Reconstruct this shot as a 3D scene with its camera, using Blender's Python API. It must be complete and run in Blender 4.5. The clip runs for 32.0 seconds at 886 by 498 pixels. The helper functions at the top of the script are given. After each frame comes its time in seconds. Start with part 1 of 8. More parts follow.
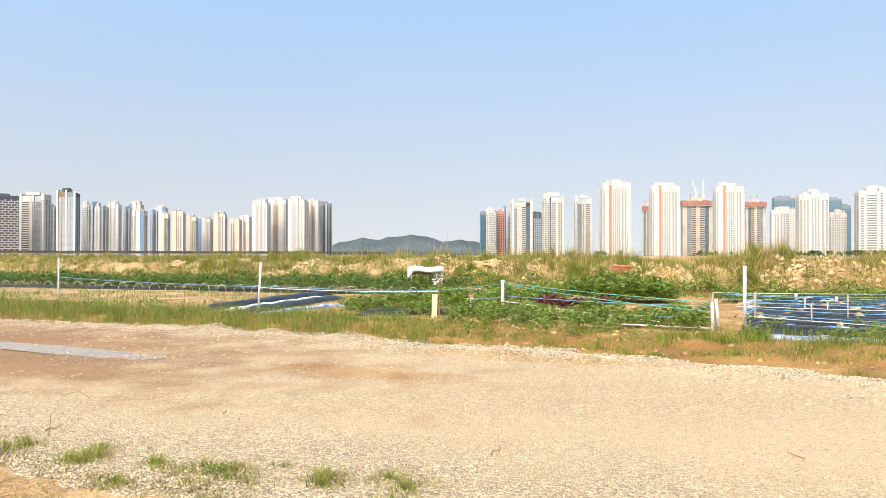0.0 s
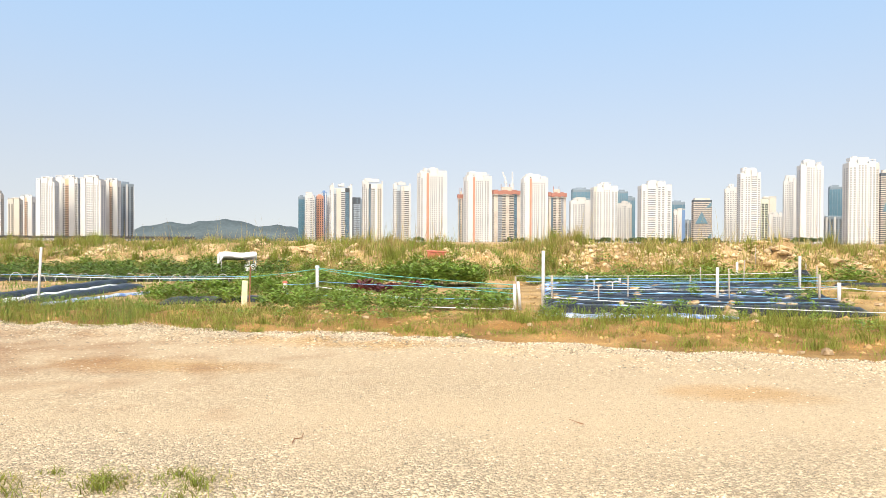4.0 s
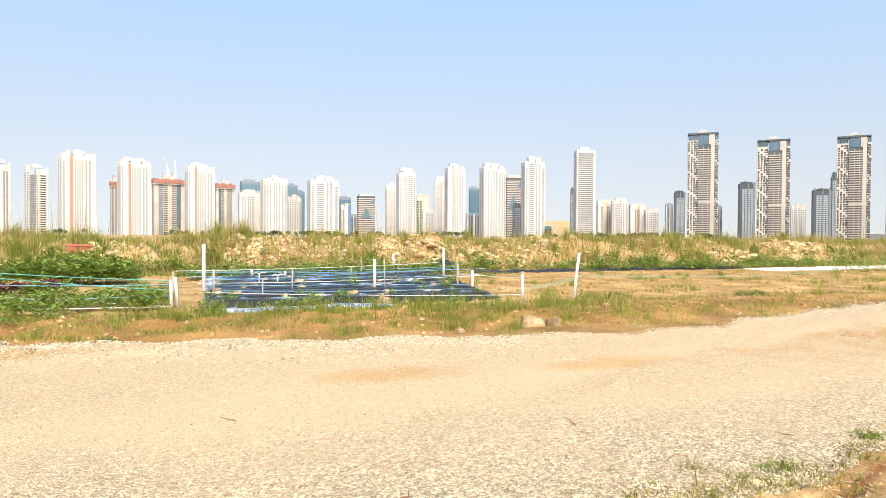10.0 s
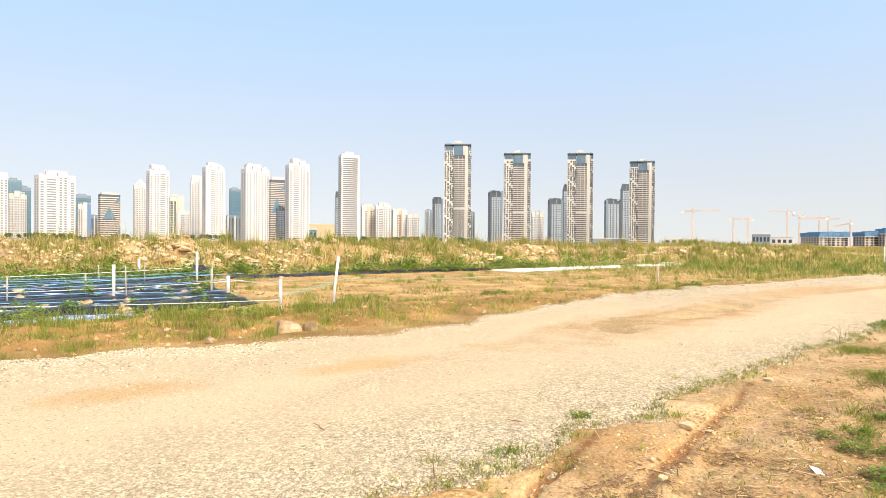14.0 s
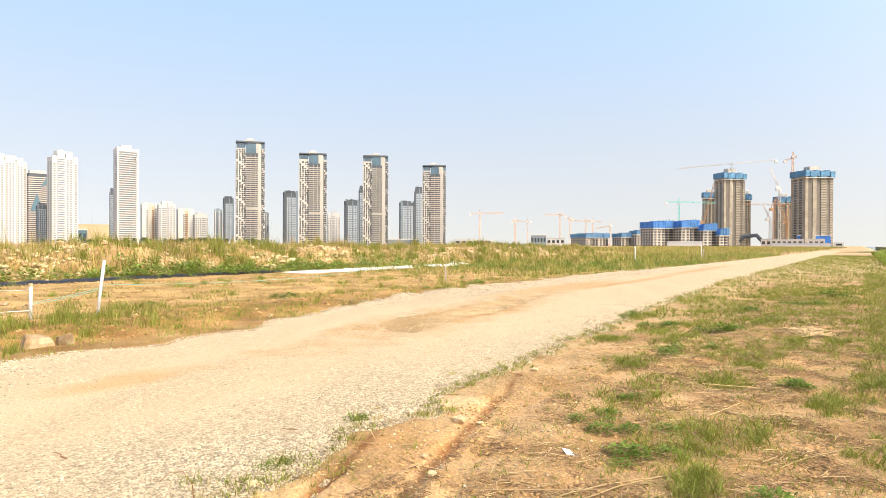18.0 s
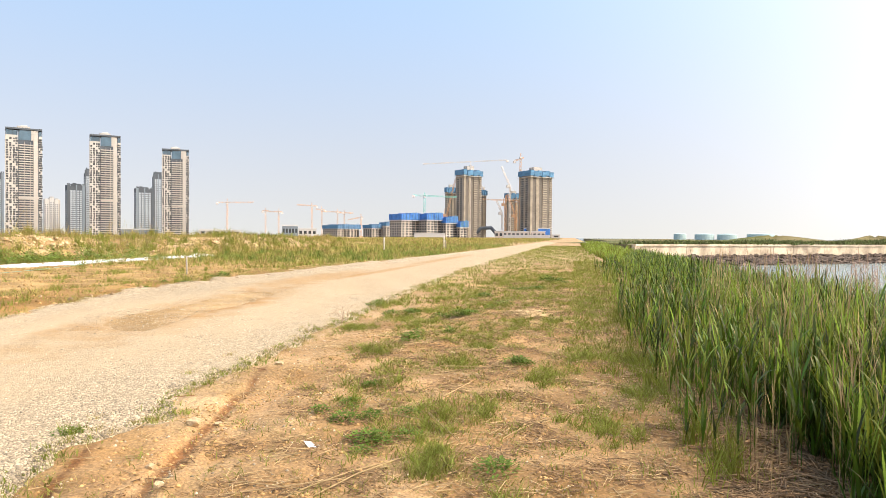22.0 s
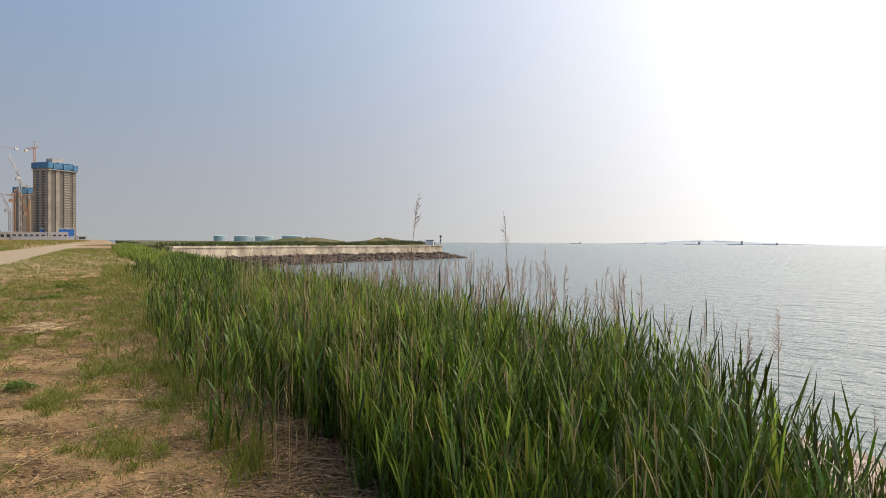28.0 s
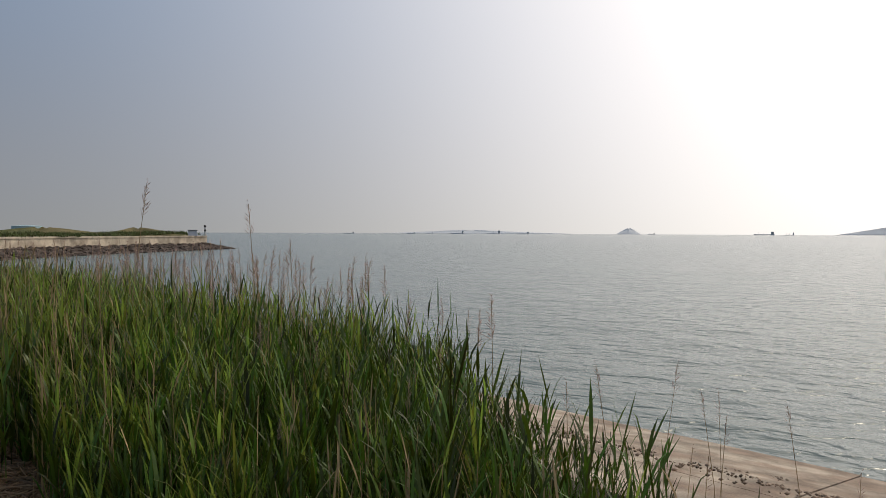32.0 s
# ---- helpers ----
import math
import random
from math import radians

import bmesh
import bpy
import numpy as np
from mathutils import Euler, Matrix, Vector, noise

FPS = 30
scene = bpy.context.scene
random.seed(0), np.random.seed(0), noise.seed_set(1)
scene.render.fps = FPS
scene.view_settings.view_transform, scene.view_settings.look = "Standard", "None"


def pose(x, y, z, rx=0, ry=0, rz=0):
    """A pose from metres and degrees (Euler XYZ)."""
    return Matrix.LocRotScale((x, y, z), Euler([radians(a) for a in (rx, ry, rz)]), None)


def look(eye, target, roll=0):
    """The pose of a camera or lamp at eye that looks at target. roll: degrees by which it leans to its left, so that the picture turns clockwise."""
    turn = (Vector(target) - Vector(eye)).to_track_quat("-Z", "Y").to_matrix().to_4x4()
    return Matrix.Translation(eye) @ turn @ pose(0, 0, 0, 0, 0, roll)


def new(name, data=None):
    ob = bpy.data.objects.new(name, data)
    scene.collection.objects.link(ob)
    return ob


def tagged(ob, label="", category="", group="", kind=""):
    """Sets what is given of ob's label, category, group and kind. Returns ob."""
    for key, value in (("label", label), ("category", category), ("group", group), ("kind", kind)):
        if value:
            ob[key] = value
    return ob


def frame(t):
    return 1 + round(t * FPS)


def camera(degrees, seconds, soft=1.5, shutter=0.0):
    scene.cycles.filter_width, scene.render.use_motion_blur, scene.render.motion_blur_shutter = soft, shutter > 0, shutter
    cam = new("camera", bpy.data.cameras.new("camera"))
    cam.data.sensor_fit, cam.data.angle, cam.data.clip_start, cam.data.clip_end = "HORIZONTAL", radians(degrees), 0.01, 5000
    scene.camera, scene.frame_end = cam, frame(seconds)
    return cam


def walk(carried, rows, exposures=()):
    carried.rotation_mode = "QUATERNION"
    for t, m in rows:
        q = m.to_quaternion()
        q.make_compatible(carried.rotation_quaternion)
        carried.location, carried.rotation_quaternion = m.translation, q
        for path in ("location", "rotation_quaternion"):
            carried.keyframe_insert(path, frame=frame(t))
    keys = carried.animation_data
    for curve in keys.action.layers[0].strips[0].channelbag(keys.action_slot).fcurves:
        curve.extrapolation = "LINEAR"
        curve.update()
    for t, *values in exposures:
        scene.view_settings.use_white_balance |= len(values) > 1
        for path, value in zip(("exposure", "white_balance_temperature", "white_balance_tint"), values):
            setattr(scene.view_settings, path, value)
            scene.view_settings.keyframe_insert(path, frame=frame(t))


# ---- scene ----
cam = camera(67.20, 32.0, soft=0.6)
ROWS = [
    (0, 0.077, 0.282, 1.617, 0.964, 0.536, -0.076),
    (0.5, 0.087, 0.274, 1.62, -1.415, 0.462, -0.06),
    (1, 0.094, 0.279, 1.622, -3.64, 0.406, -0.117),
    (1.5, 0.106, 0.301, 1.625, -5.67, 0.392, -0.153),
    (2, 0.111, 0.316, 1.625, -7.778, 0.34, -0.192),
    (2.5, 0.1, 0.326, 1.619, -9.833, 0.089, -0.228),
    (3, 0.108, 0.337, 1.611, -11.55, -0.212, -0.209),
    (3.5, 0.156, 0.33, 1.605, -13.041, -0.524, -0.214),
    (5.5, 0.281, 0.274, 1.589, -19.061, -0.46, -0.328),
    (6, 0.281, 0.287, 1.588, -21.048, -0.39, -0.336),
    (6.5, 0.281, 0.274, 1.589, -23.362, -0.324, -0.371),
    (7, 0.274, 0.251, 1.591, -25.668, -0.305, -0.366),
    (7.5, 0.268, 0.24, 1.595, -27.838, -0.355, -0.331),
    (8, 0.285, 0.243, 1.596, -30.127, -0.418, -0.336),
    (8.5, 0.307, 0.239, 1.598, -32.684, -0.527, -0.345),
    (9, 0.329, 0.231, 1.599, -35.52, -0.707, -0.312),
    (9.5, 0.338, 0.234, 1.596, -38.74, -0.829, -0.385),
    (10, 0.343, 0.246, 1.594, -42.227, -1.077, -0.361),
    (10.5, 0.351, 0.254, 1.589, -44.989, -1.281, -0.266),
    (11, 0.353, 0.242, 1.584, -47.152, -1.14, -0.24),
    (11.5, 0.377, 0.158, 1.582, -49.188, -1.046, -0.248),
    (12, 0.416, 0.151, 1.59, -51.245, -1.015, -0.339),
    (12.5, 0.451, 0.166, 1.598, -53.647, -0.919, -0.377),
    (13, 0.463, 0.159, 1.604, -56.235, -0.806, -0.405),
    (13.5, 0.454, 0.155, 1.604, -59.056, -0.675, -0.421),
    (14, 0.463, 0.162, 1.601, -62.204, -0.625, -0.474),
    (14.5, 0.476, 0.177, 1.597, -65.074, -0.777, -0.388),
    (16.5, 0.563, 0.011, 1.587, -72.609, -0.673, -0.321),
    (17, 0.594, 0.027, 1.592, -74.79, -0.595, -0.386),
    (17.5, 0.61, 0.04, 1.599, -77.12, -0.506, -0.344),
    (18, 0.619, 0.029, 1.606, -79.547, -0.418, -0.264),
    (18.5, 0.631, 0.01, 1.61, -82.145, -0.361, -0.273),
    (19, 0.636, -0.013, 1.618, -84.734, -0.351, -0.269),
    (19.5, 0.641, -0.027, 1.621, -87.238, -0.345, -0.274),
    (20, 0.647, -0.035, 1.62, -89.774, -0.296, -0.349),
    (20.5, 0.653, -0.052, 1.618, -92.191, -0.154, -0.377),
    (21, 0.656, -0.059, 1.617, -94.637, -0.07, -0.429),
    (21.5, 0.67, -0.06, 1.613, -97.47, -0.431, -0.489),
    (22, 0.703, -0.048, 1.595, -100.613, -1.061, -0.482),
    (22.5, 0.776, -0.129, 1.576, -104.005, -1.438, -0.472),
    (23, 0.84, -0.255, 1.574, -108.361, -1.713, -0.553),
    (23.5, 0.896, -0.301, 1.581, -112.832, -1.661, -0.69),
    (24, 0.901, -0.306, 1.589, -116.684, -1.44, -0.674),
    (24.5, 0.885, -0.3, 1.602, -120.232, -1.188, -0.692),
    (25, 0.863, -0.299, 1.607, -123.289, -0.994, -0.558),
    (25.5, 0.843, -0.294, 1.609, -125.928, -0.843, -0.406),
    (27.5, 0.772, -0.245, 1.591, -136.073, -0.394, -0.459),
    (28, 0.792, -0.247, 1.589, -138.662, -0.616, -0.392),
    (28.5, 0.804, -0.275, 1.586, -141.183, -0.889, -0.339),
    (29, 0.75, -0.31, 1.585, -143.338, -0.888, -0.273),
    (29.5, 0.685, -0.315, 1.588, -145.021, -0.798, -0.275),
    (30, 0.646, -0.359, 1.584, -146.999, -0.799, -0.352),
    (30.5, 0.624, -0.371, 1.584, -149.527, -1.073, -0.356),
    (31, 0.645, -0.419, 1.583, -152.278, -1.202, -0.332),
    (31.5, 0.644, -0.464, 1.583, -155.155, -1.321, -0.373),
    (32, 0.639, -0.511, 1.585, -157.984, -1.384, -0.219),
]
walk(cam, [(t, pose(x, y, z, 90 + pitch, roll, yaw)) for t, x, y, z, yaw, pitch, roll in ROWS],
     exposures=[(0, 0.38, 6680, 8), (6, 0.43, 6680, 7), (13, 0.51, 6780, 8), (20, 0.56, 7000, 10), (23, 0.35, 6780, 11), (25, -0.02, 6620, 11), (28, -0.52, 6470, 10), (30, -0.82, 6420, 10), (32, -1.2, 6400, 10)])

# ---------------------------------------------------------------- sky and sun
SUN_AZ, SUN_EL = radians(208), radians(52)      # clockwise from +y
GLARE_EL = radians(28)                          # the brightest haze lies under the sun
world = bpy.data.worlds.new("sky")
scene.world = world
world.use_nodes = True
wn = world.node_tree.nodes
sky = wn.new("ShaderNodeTexSky")
sky.sky_type = 'NISHITA'
sky.sun_disc = False
sky.sun_elevation, sky.sun_rotation = SUN_EL, SUN_AZ
sky.air_density, sky.dust_density, sky.ozone_density, sky.altitude = 1.0, 3.0, 1.2, 10
# haze: the sky near the horizon keeps the paler colour of the sky a few degrees above it
wc = wn.new("ShaderNodeTexCoord")
lift = wn.new("ShaderNodeVectorMath")
lift.operation = 'MULTIPLY_ADD'
lift.inputs[1].default_value, lift.inputs[2].default_value = (1, 1, 0.85), (0, 0, 0.16)
world.node_tree.links.new(wc.outputs["Generated"], lift.inputs[0])
world.node_tree.links.new(lift.outputs[0], sky.inputs["Vector"])
wn["Background"].inputs["Strength"].default_value = 0.12
pale = wn.new("ShaderNodeHueSaturation")
pale.inputs["Saturation"].default_value = 0.72
veil = wn.new("ShaderNodeMix")
veil.data_type, veil.blend_type = 'RGBA', 'ADD'
veil.inputs[0].default_value = 1.0
# haze: a pale veil all round, brighter and warmer towards the sun
dot = wn.new("ShaderNodeVectorMath")
dot.operation = 'DOT_PRODUCT'
dot.inputs[1].default_value = (math.sin(SUN_AZ) * math.cos(GLARE_EL), math.cos(SUN_AZ) * math.cos(GLARE_EL), math.sin(GLARE_EL))
near_sun = wn.new("ShaderNodeMapRange")
near_sun.inputs[1].default_value, near_sun.inputs[2].default_value = -0.75, 1.0
power = wn.new("ShaderNodeMath")
power.operation = 'POWER'
power.inputs[1].default_value = 5.2
tint = wn.new("ShaderNodeMix")
tint.data_type = 'RGBA'
tint.inputs[7].default_value = (23.0, 20.4, 17.6, 1)
split = wn.new("ShaderNodeSeparateXYZ")
rise = wn.new("ShaderNodeMapRange")
rise.interpolation_type = 'SMOOTHSTEP'
rise.inputs[1].default_value, rise.inputs[2].default_value = -0.05, 0.42
away = wn.new("ShaderNodeMix")
away.data_type = 'RGBA'
away.inputs[6].default_value, away.inputs[7].default_value = (1.98, 1.5, 0.86, 1), (1.08, 2.1, 3.45, 1)
for a_, b_ in ((wc.outputs["Generated"], dot.inputs[0]), (dot.outputs["Value"], near_sun.inputs[0]), (near_sun.outputs[0], power.inputs[0]),
               (power.outputs[0], tint.inputs[0]), (tint.outputs[2], veil.inputs[7]), (wc.outputs["Generated"], split.inputs[0]),
               (split.outputs[2], rise.inputs[0]), (rise.outputs[0], away.inputs[0]), (away.outputs[2], tint.inputs[6])):
    world.node_tree.links.new(a_, b_)
world.node_tree.links.new(sky.outputs[0], pale.inputs["Color"])
world.node_tree.links.new(pale.outputs[0], veil.inputs[6])
world.node_tree.links.new(veil.outputs[2], wn["Background"].inputs["Color"])
sun = new("sun", bpy.data.lights.new("sun", 'SUN'))
sun.data.energy, sun.data.angle, sun.data.color = 2.4, radians(0.8), (1.0, 0.862, 0.635)
sun_dir = Vector((math.sin(SUN_AZ) * math.cos(SUN_EL), math.cos(SUN_AZ) * math.cos(SUN_EL), math.sin(SUN_EL)))
sun.matrix_world = look(sun_dir * 60, (0, 0, 0))


# ---------------------------------------------------------------- materials
def material(name, base, rough=0.8, vary=0.25, scale=3.0, fine=40.0, bump=0.3, bump_scale=None, metal=0.0, second=None, cells=0.0, cell_amp=0.3,
             mix_scale=1.0, mix=(0.42, 0.58), rand=0.0, island=False, coords="Object", spec=0.4, through_light=0.0, hue=0.0, bump_dist=0.02):
    """Two scales of noise on a base colour, an optional second colour in patches, fine bump."""
    m = bpy.data.materials.new(name)
    m.use_nodes = True
    n, l = m.node_tree.nodes, m.node_tree.links
    b = n["Principled BSDF"]
    b.inputs["Roughness"].default_value, b.inputs["Metallic"].default_value = rough, metal
    b.inputs["Specular IOR Level"].default_value = spec
    tc = n.new("ShaderNodeTexCoord")

    def noise_node(sc, detail=5):
        q = n.new("ShaderNodeTexNoise")
        q.inputs["Scale"].default_value, q.inputs["Detail"].default_value = sc, detail
        l.new(tc.outputs[coords], q.inputs["Vector"])
        return q

    def blend(a, c, fac, mode="MIX"):
        q = n.new("ShaderNodeMix")
        q.data_type, q.blend_type = 'RGBA', mode
        for sock, val in ((q.inputs[6], a), (q.inputs[7], c), (q.inputs[0], fac)):
            if hasattr(val, "is_linked"):
                l.new(val, sock)
            else:
                sock.default_value = val
        return q.outputs[2]

    def ramp(src, lo, hi, a=0.0, c=1.0):
        q = n.new("ShaderNodeMapRange")
        l.new(src, q.inputs[0])
        for k, val in zip((1, 2, 3, 4), (lo, hi, a, c)):
            q.inputs[k].default_value = val
        return q.outputs[0]

    col = (*base, 1)
    if second:
        col = blend((*base, 1), (*second, 1), ramp(noise_node(mix_scale, 8).outputs[0], *mix))
    lo, hi = noise_node(scale, 4), noise_node(fine, 3)
    hsv = n.new("ShaderNodeHueSaturation")
    if hasattr(col, "is_linked"):
        l.new(col, hsv.inputs["Color"])
    else:
        hsv.inputs["Color"].default_value = col
    add = n.new("ShaderNodeMath")
    add.operation = 'ADD'
    l.new(ramp(lo.outputs[0], 0.3, 0.7, 1 - vary, 1 + vary * 0.6), add.inputs[0])
    l.new(ramp(hi.outputs[0], 0.3, 0.7, -vary * 0.5, vary * 0.5), add.inputs[1])
    val = add.outputs[0]
    if rand:
        if island:
            r = n.new("ShaderNodeNewGeometry").outputs["Random Per Island"]
        else:
            r = n.new("ShaderNodeObjectInfo").outputs["Random"]
        mul = n.new("ShaderNodeMath")
        mul.operation = 'MULTIPLY'
        l.new(val, mul.inputs[0])
        l.new(ramp(r, 0, 1, 1 - rand, 1 + rand), mul.inputs[1])
        val = mul.outputs[0]
        if hue:
            l.new(ramp(r, 0, 1, 0.5 - hue, 0.5 + hue), hsv.inputs["Hue"])
    if cells:
        vo = n.new("ShaderNodeTexVoronoi")
        vo.inputs["Scale"].default_value = cells
        l.new(tc.outputs[coords], vo.inputs["Vector"])
        sep = n.new("ShaderNodeSeparateColor")
        l.new(vo.outputs["Color"], sep.inputs[0])
        mul = n.new("ShaderNodeMath")
        mul.operation = 'MULTIPLY'
        l.new(val, mul.inputs[0])
        l.new(ramp(sep.outputs[0], 0, 1, 1 - cell_amp, 1 + cell_amp * 0.6), mul.inputs[1])
        mul2 = n.new("ShaderNodeMath")
        mul2.operation = 'MULTIPLY'
        l.new(mul.outputs[0], mul2.inputs[0])
        l.new(ramp(vo.outputs["Distance"], 0.25, 0.75, 1.05, 1 - cell_amp), mul2.inputs[1])
        val = mul2.outputs[0]
    l.new(val, hsv.inputs["Value"])
    l.new(hsv.outputs[0], b.inputs["Base Color"])
    if bump:
        bp = n.new("ShaderNodeBump")
        bp.inputs["Strength"].default_value, bp.inputs["Distance"].default_value = bump, bump_dist
        l.new(noise_node(bump_scale or fine, 6).outputs[0], bp.inputs["Height"])
        l.new(bp.outputs[0], b.inputs["Normal"])
    if through_light:
        t = n.new("ShaderNodeBsdfTranslucent")
        l.new(hsv.outputs[0], t.inputs["Color"])
        mx = n.new("ShaderNodeMixShader")
        mx.inputs[0].default_value = through_light
        l.new(b.outputs[0], mx.inputs[1])
        l.new(t.outputs[0], mx.inputs[2])
        l.new(mx.outputs[0], n["Material Output"].inputs["Surface"])
    return m


def gravel_material():
    """Compacted pale grit with worn wheel lines; coarse stones towards both edges of the track."""
    m = bpy.data.materials.new("pale_gravel")
    m.use_nodes = True
    n, l = m.node_tree.nodes, m.node_tree.links
    b = n["Principled BSDF"]
    b.inputs["Roughness"].default_value = 0.95
    b.inputs["Specular IOR Level"].default_value = 0.3
    tc = n.new("ShaderNodeTexCoord")

    def tex(kind, sc, **k):
        q = n.new(kind)
        for key, val in k.items():
            q.inputs[key].default_value = val
        q.inputs["Scale"].default_value = sc
        l.new(tc.outputs["Object"], q.inputs["Vector"])
        return q

    def ramp(src, lo, hi, a=0.0, c=1.0):
        q = n.new("ShaderNodeMapRange")
        l.new(src, q.inputs[0])
        for k, val in zip((1, 2, 3, 4), (lo, hi, a, c)):
            q.inputs[k].default_value = val
        return q.outputs[0]

    def calc(op, a, c):
        q = n.new("ShaderNodeMath")
        q.operation = op
        for sock, val in zip(q.inputs, (a, c)):
            if hasattr(val, "is_linked"):
                l.new(val, sock)
            else:
                sock.default_value = val
        return q.outputs[0]

    across = n.new("ShaderNodeVectorMath")
    across.operation = 'DOT_PRODUCT'
    across.inputs[1].default_value = (0.370, 0.929, 0)
    l.new(tc.outputs["Object"], across.inputs[0])
    wob = tex("ShaderNodeTexNoise", 0.55, Detail=6.0)
    v = calc('ADD', across.outputs["Value"], ramp(wob.outputs[0], 0.25, 0.75, -0.9, 0.9))
    lanes = n.new("ShaderNodeTexNoise")
    mp = n.new("ShaderNodeMapping")
    mp.inputs["Rotation"].default_value, mp.inputs["Scale"].default_value = (0, 0, 0.379), (0.12, 0.9, 1)
    l.new(tc.outputs["Object"], mp.inputs["Vector"])
    l.new(mp.outputs[0], lanes.inputs["Vector"])
    lanes.inputs["Scale"].default_value, lanes.inputs["Detail"].default_value = 1.0, 7
    edge = calc('MAXIMUM', ramp(v, 6.4, 3.9), ramp(v, 9.2, 11.0))
    mask = calc('MAXIMUM', edge, ramp(lanes.outputs[0], 0.40, 0.75, 0.1, 0.7))
    st = tex("ShaderNodeTexVoronoi", 34)
    gap = tex("ShaderNodeTexVoronoi", 34)
    gap.feature = 'DISTANCE_TO_EDGE'
    sep = n.new("ShaderNodeSeparateColor")
    l.new(st.outputs["Color"], sep.inputs[0])
    clump = tex("ShaderNodeTexNoise", 26, Detail=3.0)
    # shade in the gaps between stones is put into the colour
    shade_gap = calc('MAXIMUM', ramp(gap.outputs["Distance"], 0.0, 0.20, 0.36, 1.0), ramp(clump.outputs[0], 0.44, 0.56))
    stone = calc('MULTIPLY', ramp(sep.outputs[0], 0, 1, 0.56, 1.16), shade_gap)
    sp = tex("ShaderNodeTexVoronoi", 42)
    sep2 = n.new("ShaderNodeSeparateColor")
    l.new(sp.outputs["Color"], sep2.inputs[0])
    speck = calc('MULTIPLY', ramp(sep2.outputs[1], 0.80, 0.86), ramp(sp.outputs["Distance"], 0.5, 0.3))
    grain = tex("ShaderNodeTexNoise", 60, Detail=5.0)
    grit = calc('MULTIPLY', ramp(grain.outputs[0], 0.3, 0.7, 0.70, 1.16), ramp(speck, 0, 1, 1.0, 0.50))
    shade = n.new("ShaderNodeMix")
    shade.data_type = 'RGBA'
    shade.inputs[6].default_value, shade.inputs[7].default_value = (0.45, 0.352, 0.232, 1), (0.415, 0.31, 0.19, 1)
    l.new(ramp(lanes.outputs[0], 0.3, 0.7), shade.inputs[0])

    def times(col, f):
        q = n.new("ShaderNodeVectorMath")
        q.operation = 'SCALE'
        if hasattr(col, "is_linked"):
            l.new(col, q.inputs[0])
        else:
            q.inputs[0].default_value = col
        l.new(f, q.inputs["Scale"])
        return q.outputs[0]

    mix = n.new("ShaderNodeMix")
    mix.data_type = 'RGBA'
    l.new(mask, mix.inputs[0])
    l.new(times(shade.outputs[2], grit), mix.inputs[6])
    l.new(times((0.66, 0.53, 0.365), stone), mix.inputs[7])
    l.new(mix.outputs[2], b.inputs["Base Color"])
    bp = n.new("ShaderNodeBump")
    bp.inputs["Strength"].default_value, bp.inputs["Distance"].default_value = 0.8, 0.02
    l.new(calc('MULTIPLY', ramp(gap.outputs["Distance"], 0, 0.3), calc('ADD', mask, 0.12)), bp.inputs["Height"])
    l.new(bp.outputs[0], b.inputs["Normal"])
    return m


SOIL = material("sandy_soil", (0.365, 0.24, 0.115), 0.95, 0.26, 0.9, 55, 1.0, 16, cells=46, cell_amp=0.2, second=(0.52, 0.365, 0.205), mix_scale=0.75, mix=(0.44, 0.58), bump_dist=0.04)
GRAVEL = gravel_material()
PEBBLE = material("pebbles", (0.44, 0.365, 0.265), 0.9, 0.15, 3, 40, 0.2, rand=0.6, island=True)
STONE = material("field_stone", (0.31, 0.205, 0.11), 0.92, 0.3, 3, 25, 0.8, 18, rand=0.25, second=(0.39, 0.30, 0.195), mix_scale=4)
DARKGROWTH = material("dark_scrub", (0.10, 0.12, 0.035), 0.7, 0.15, 1.5, 8, 0, rand=0.5, island=True, through_light=0.2, hue=0.03)
GRASS = material("green_grass", (0.15, 0.21, 0.035), 0.6, 0.15, 1.5, 8, 0, rand=0.45, island=True, through_light=0.35, hue=0.02, coords="Object")
YGRASS = material("yellow_green_grass", (0.215, 0.235, 0.038), 0.65, 0.15, 1.5, 8, 0, rand=0.4, island=True, through_light=0.35, hue=0.025)
DRYGRASS = material("dry_grass", (0.36, 0.28, 0.10), 0.8, 0.2, 1.0, 8, 0, rand=0.35, island=True, through_light=0.3, hue=0.025)
STRAW = material("dead_straw", (0.42, 0.30, 0.16), 0.9, 0.2, 2, 30, 0, rand=0.35, island=True)
REED = material("reed_green", (0.066, 0.104, 0.010), 0.42, 0.15, 0.8, 6, 0, rand=0.75, island=True, through_light=0.28, hue=0.035)
# lighter copy of REED: yellow-green leaf with sunlit brightness put into the colour
REEDLIGHT = material("reed_sunlit_yellow_green", (0.235, 0.29, 0.045), 0.4, 0.15, 0.8, 6, 0, rand=0.5, island=True, through_light=0.55, hue=0.03)
REEDOLD = material("reed_straw", (0.38, 0.275, 0.14), 0.8, 0.2, 2, 20, 0, rand=0.35, island=True, through_light=0.2)
PLUME = material("reed_plume_brown", (0.50, 0.335, 0.28), 0.9, 0.2, 3, 30, 0, rand=0.35, island=True, through_light=0.25)
LITTERBROWN = material("dead_leaf_litter", (0.24, 0.15, 0.082), 0.9, 0.2, 2, 30, 0, rand=0.4, island=True)
BANKROCK = material("pale_clod", (0.55, 0.42, 0.26), 0.95, 0.25, 3, 25, 0.9, 14, rand=0.2, second=(0.42, 0.28, 0.14), mix_scale=3, bump_dist=0.05)
CLOD = material("soil_clod", (0.40, 0.25, 0.11), 0.95, 0.2, 3, 25, 0.4, rand=0.4, island=True)
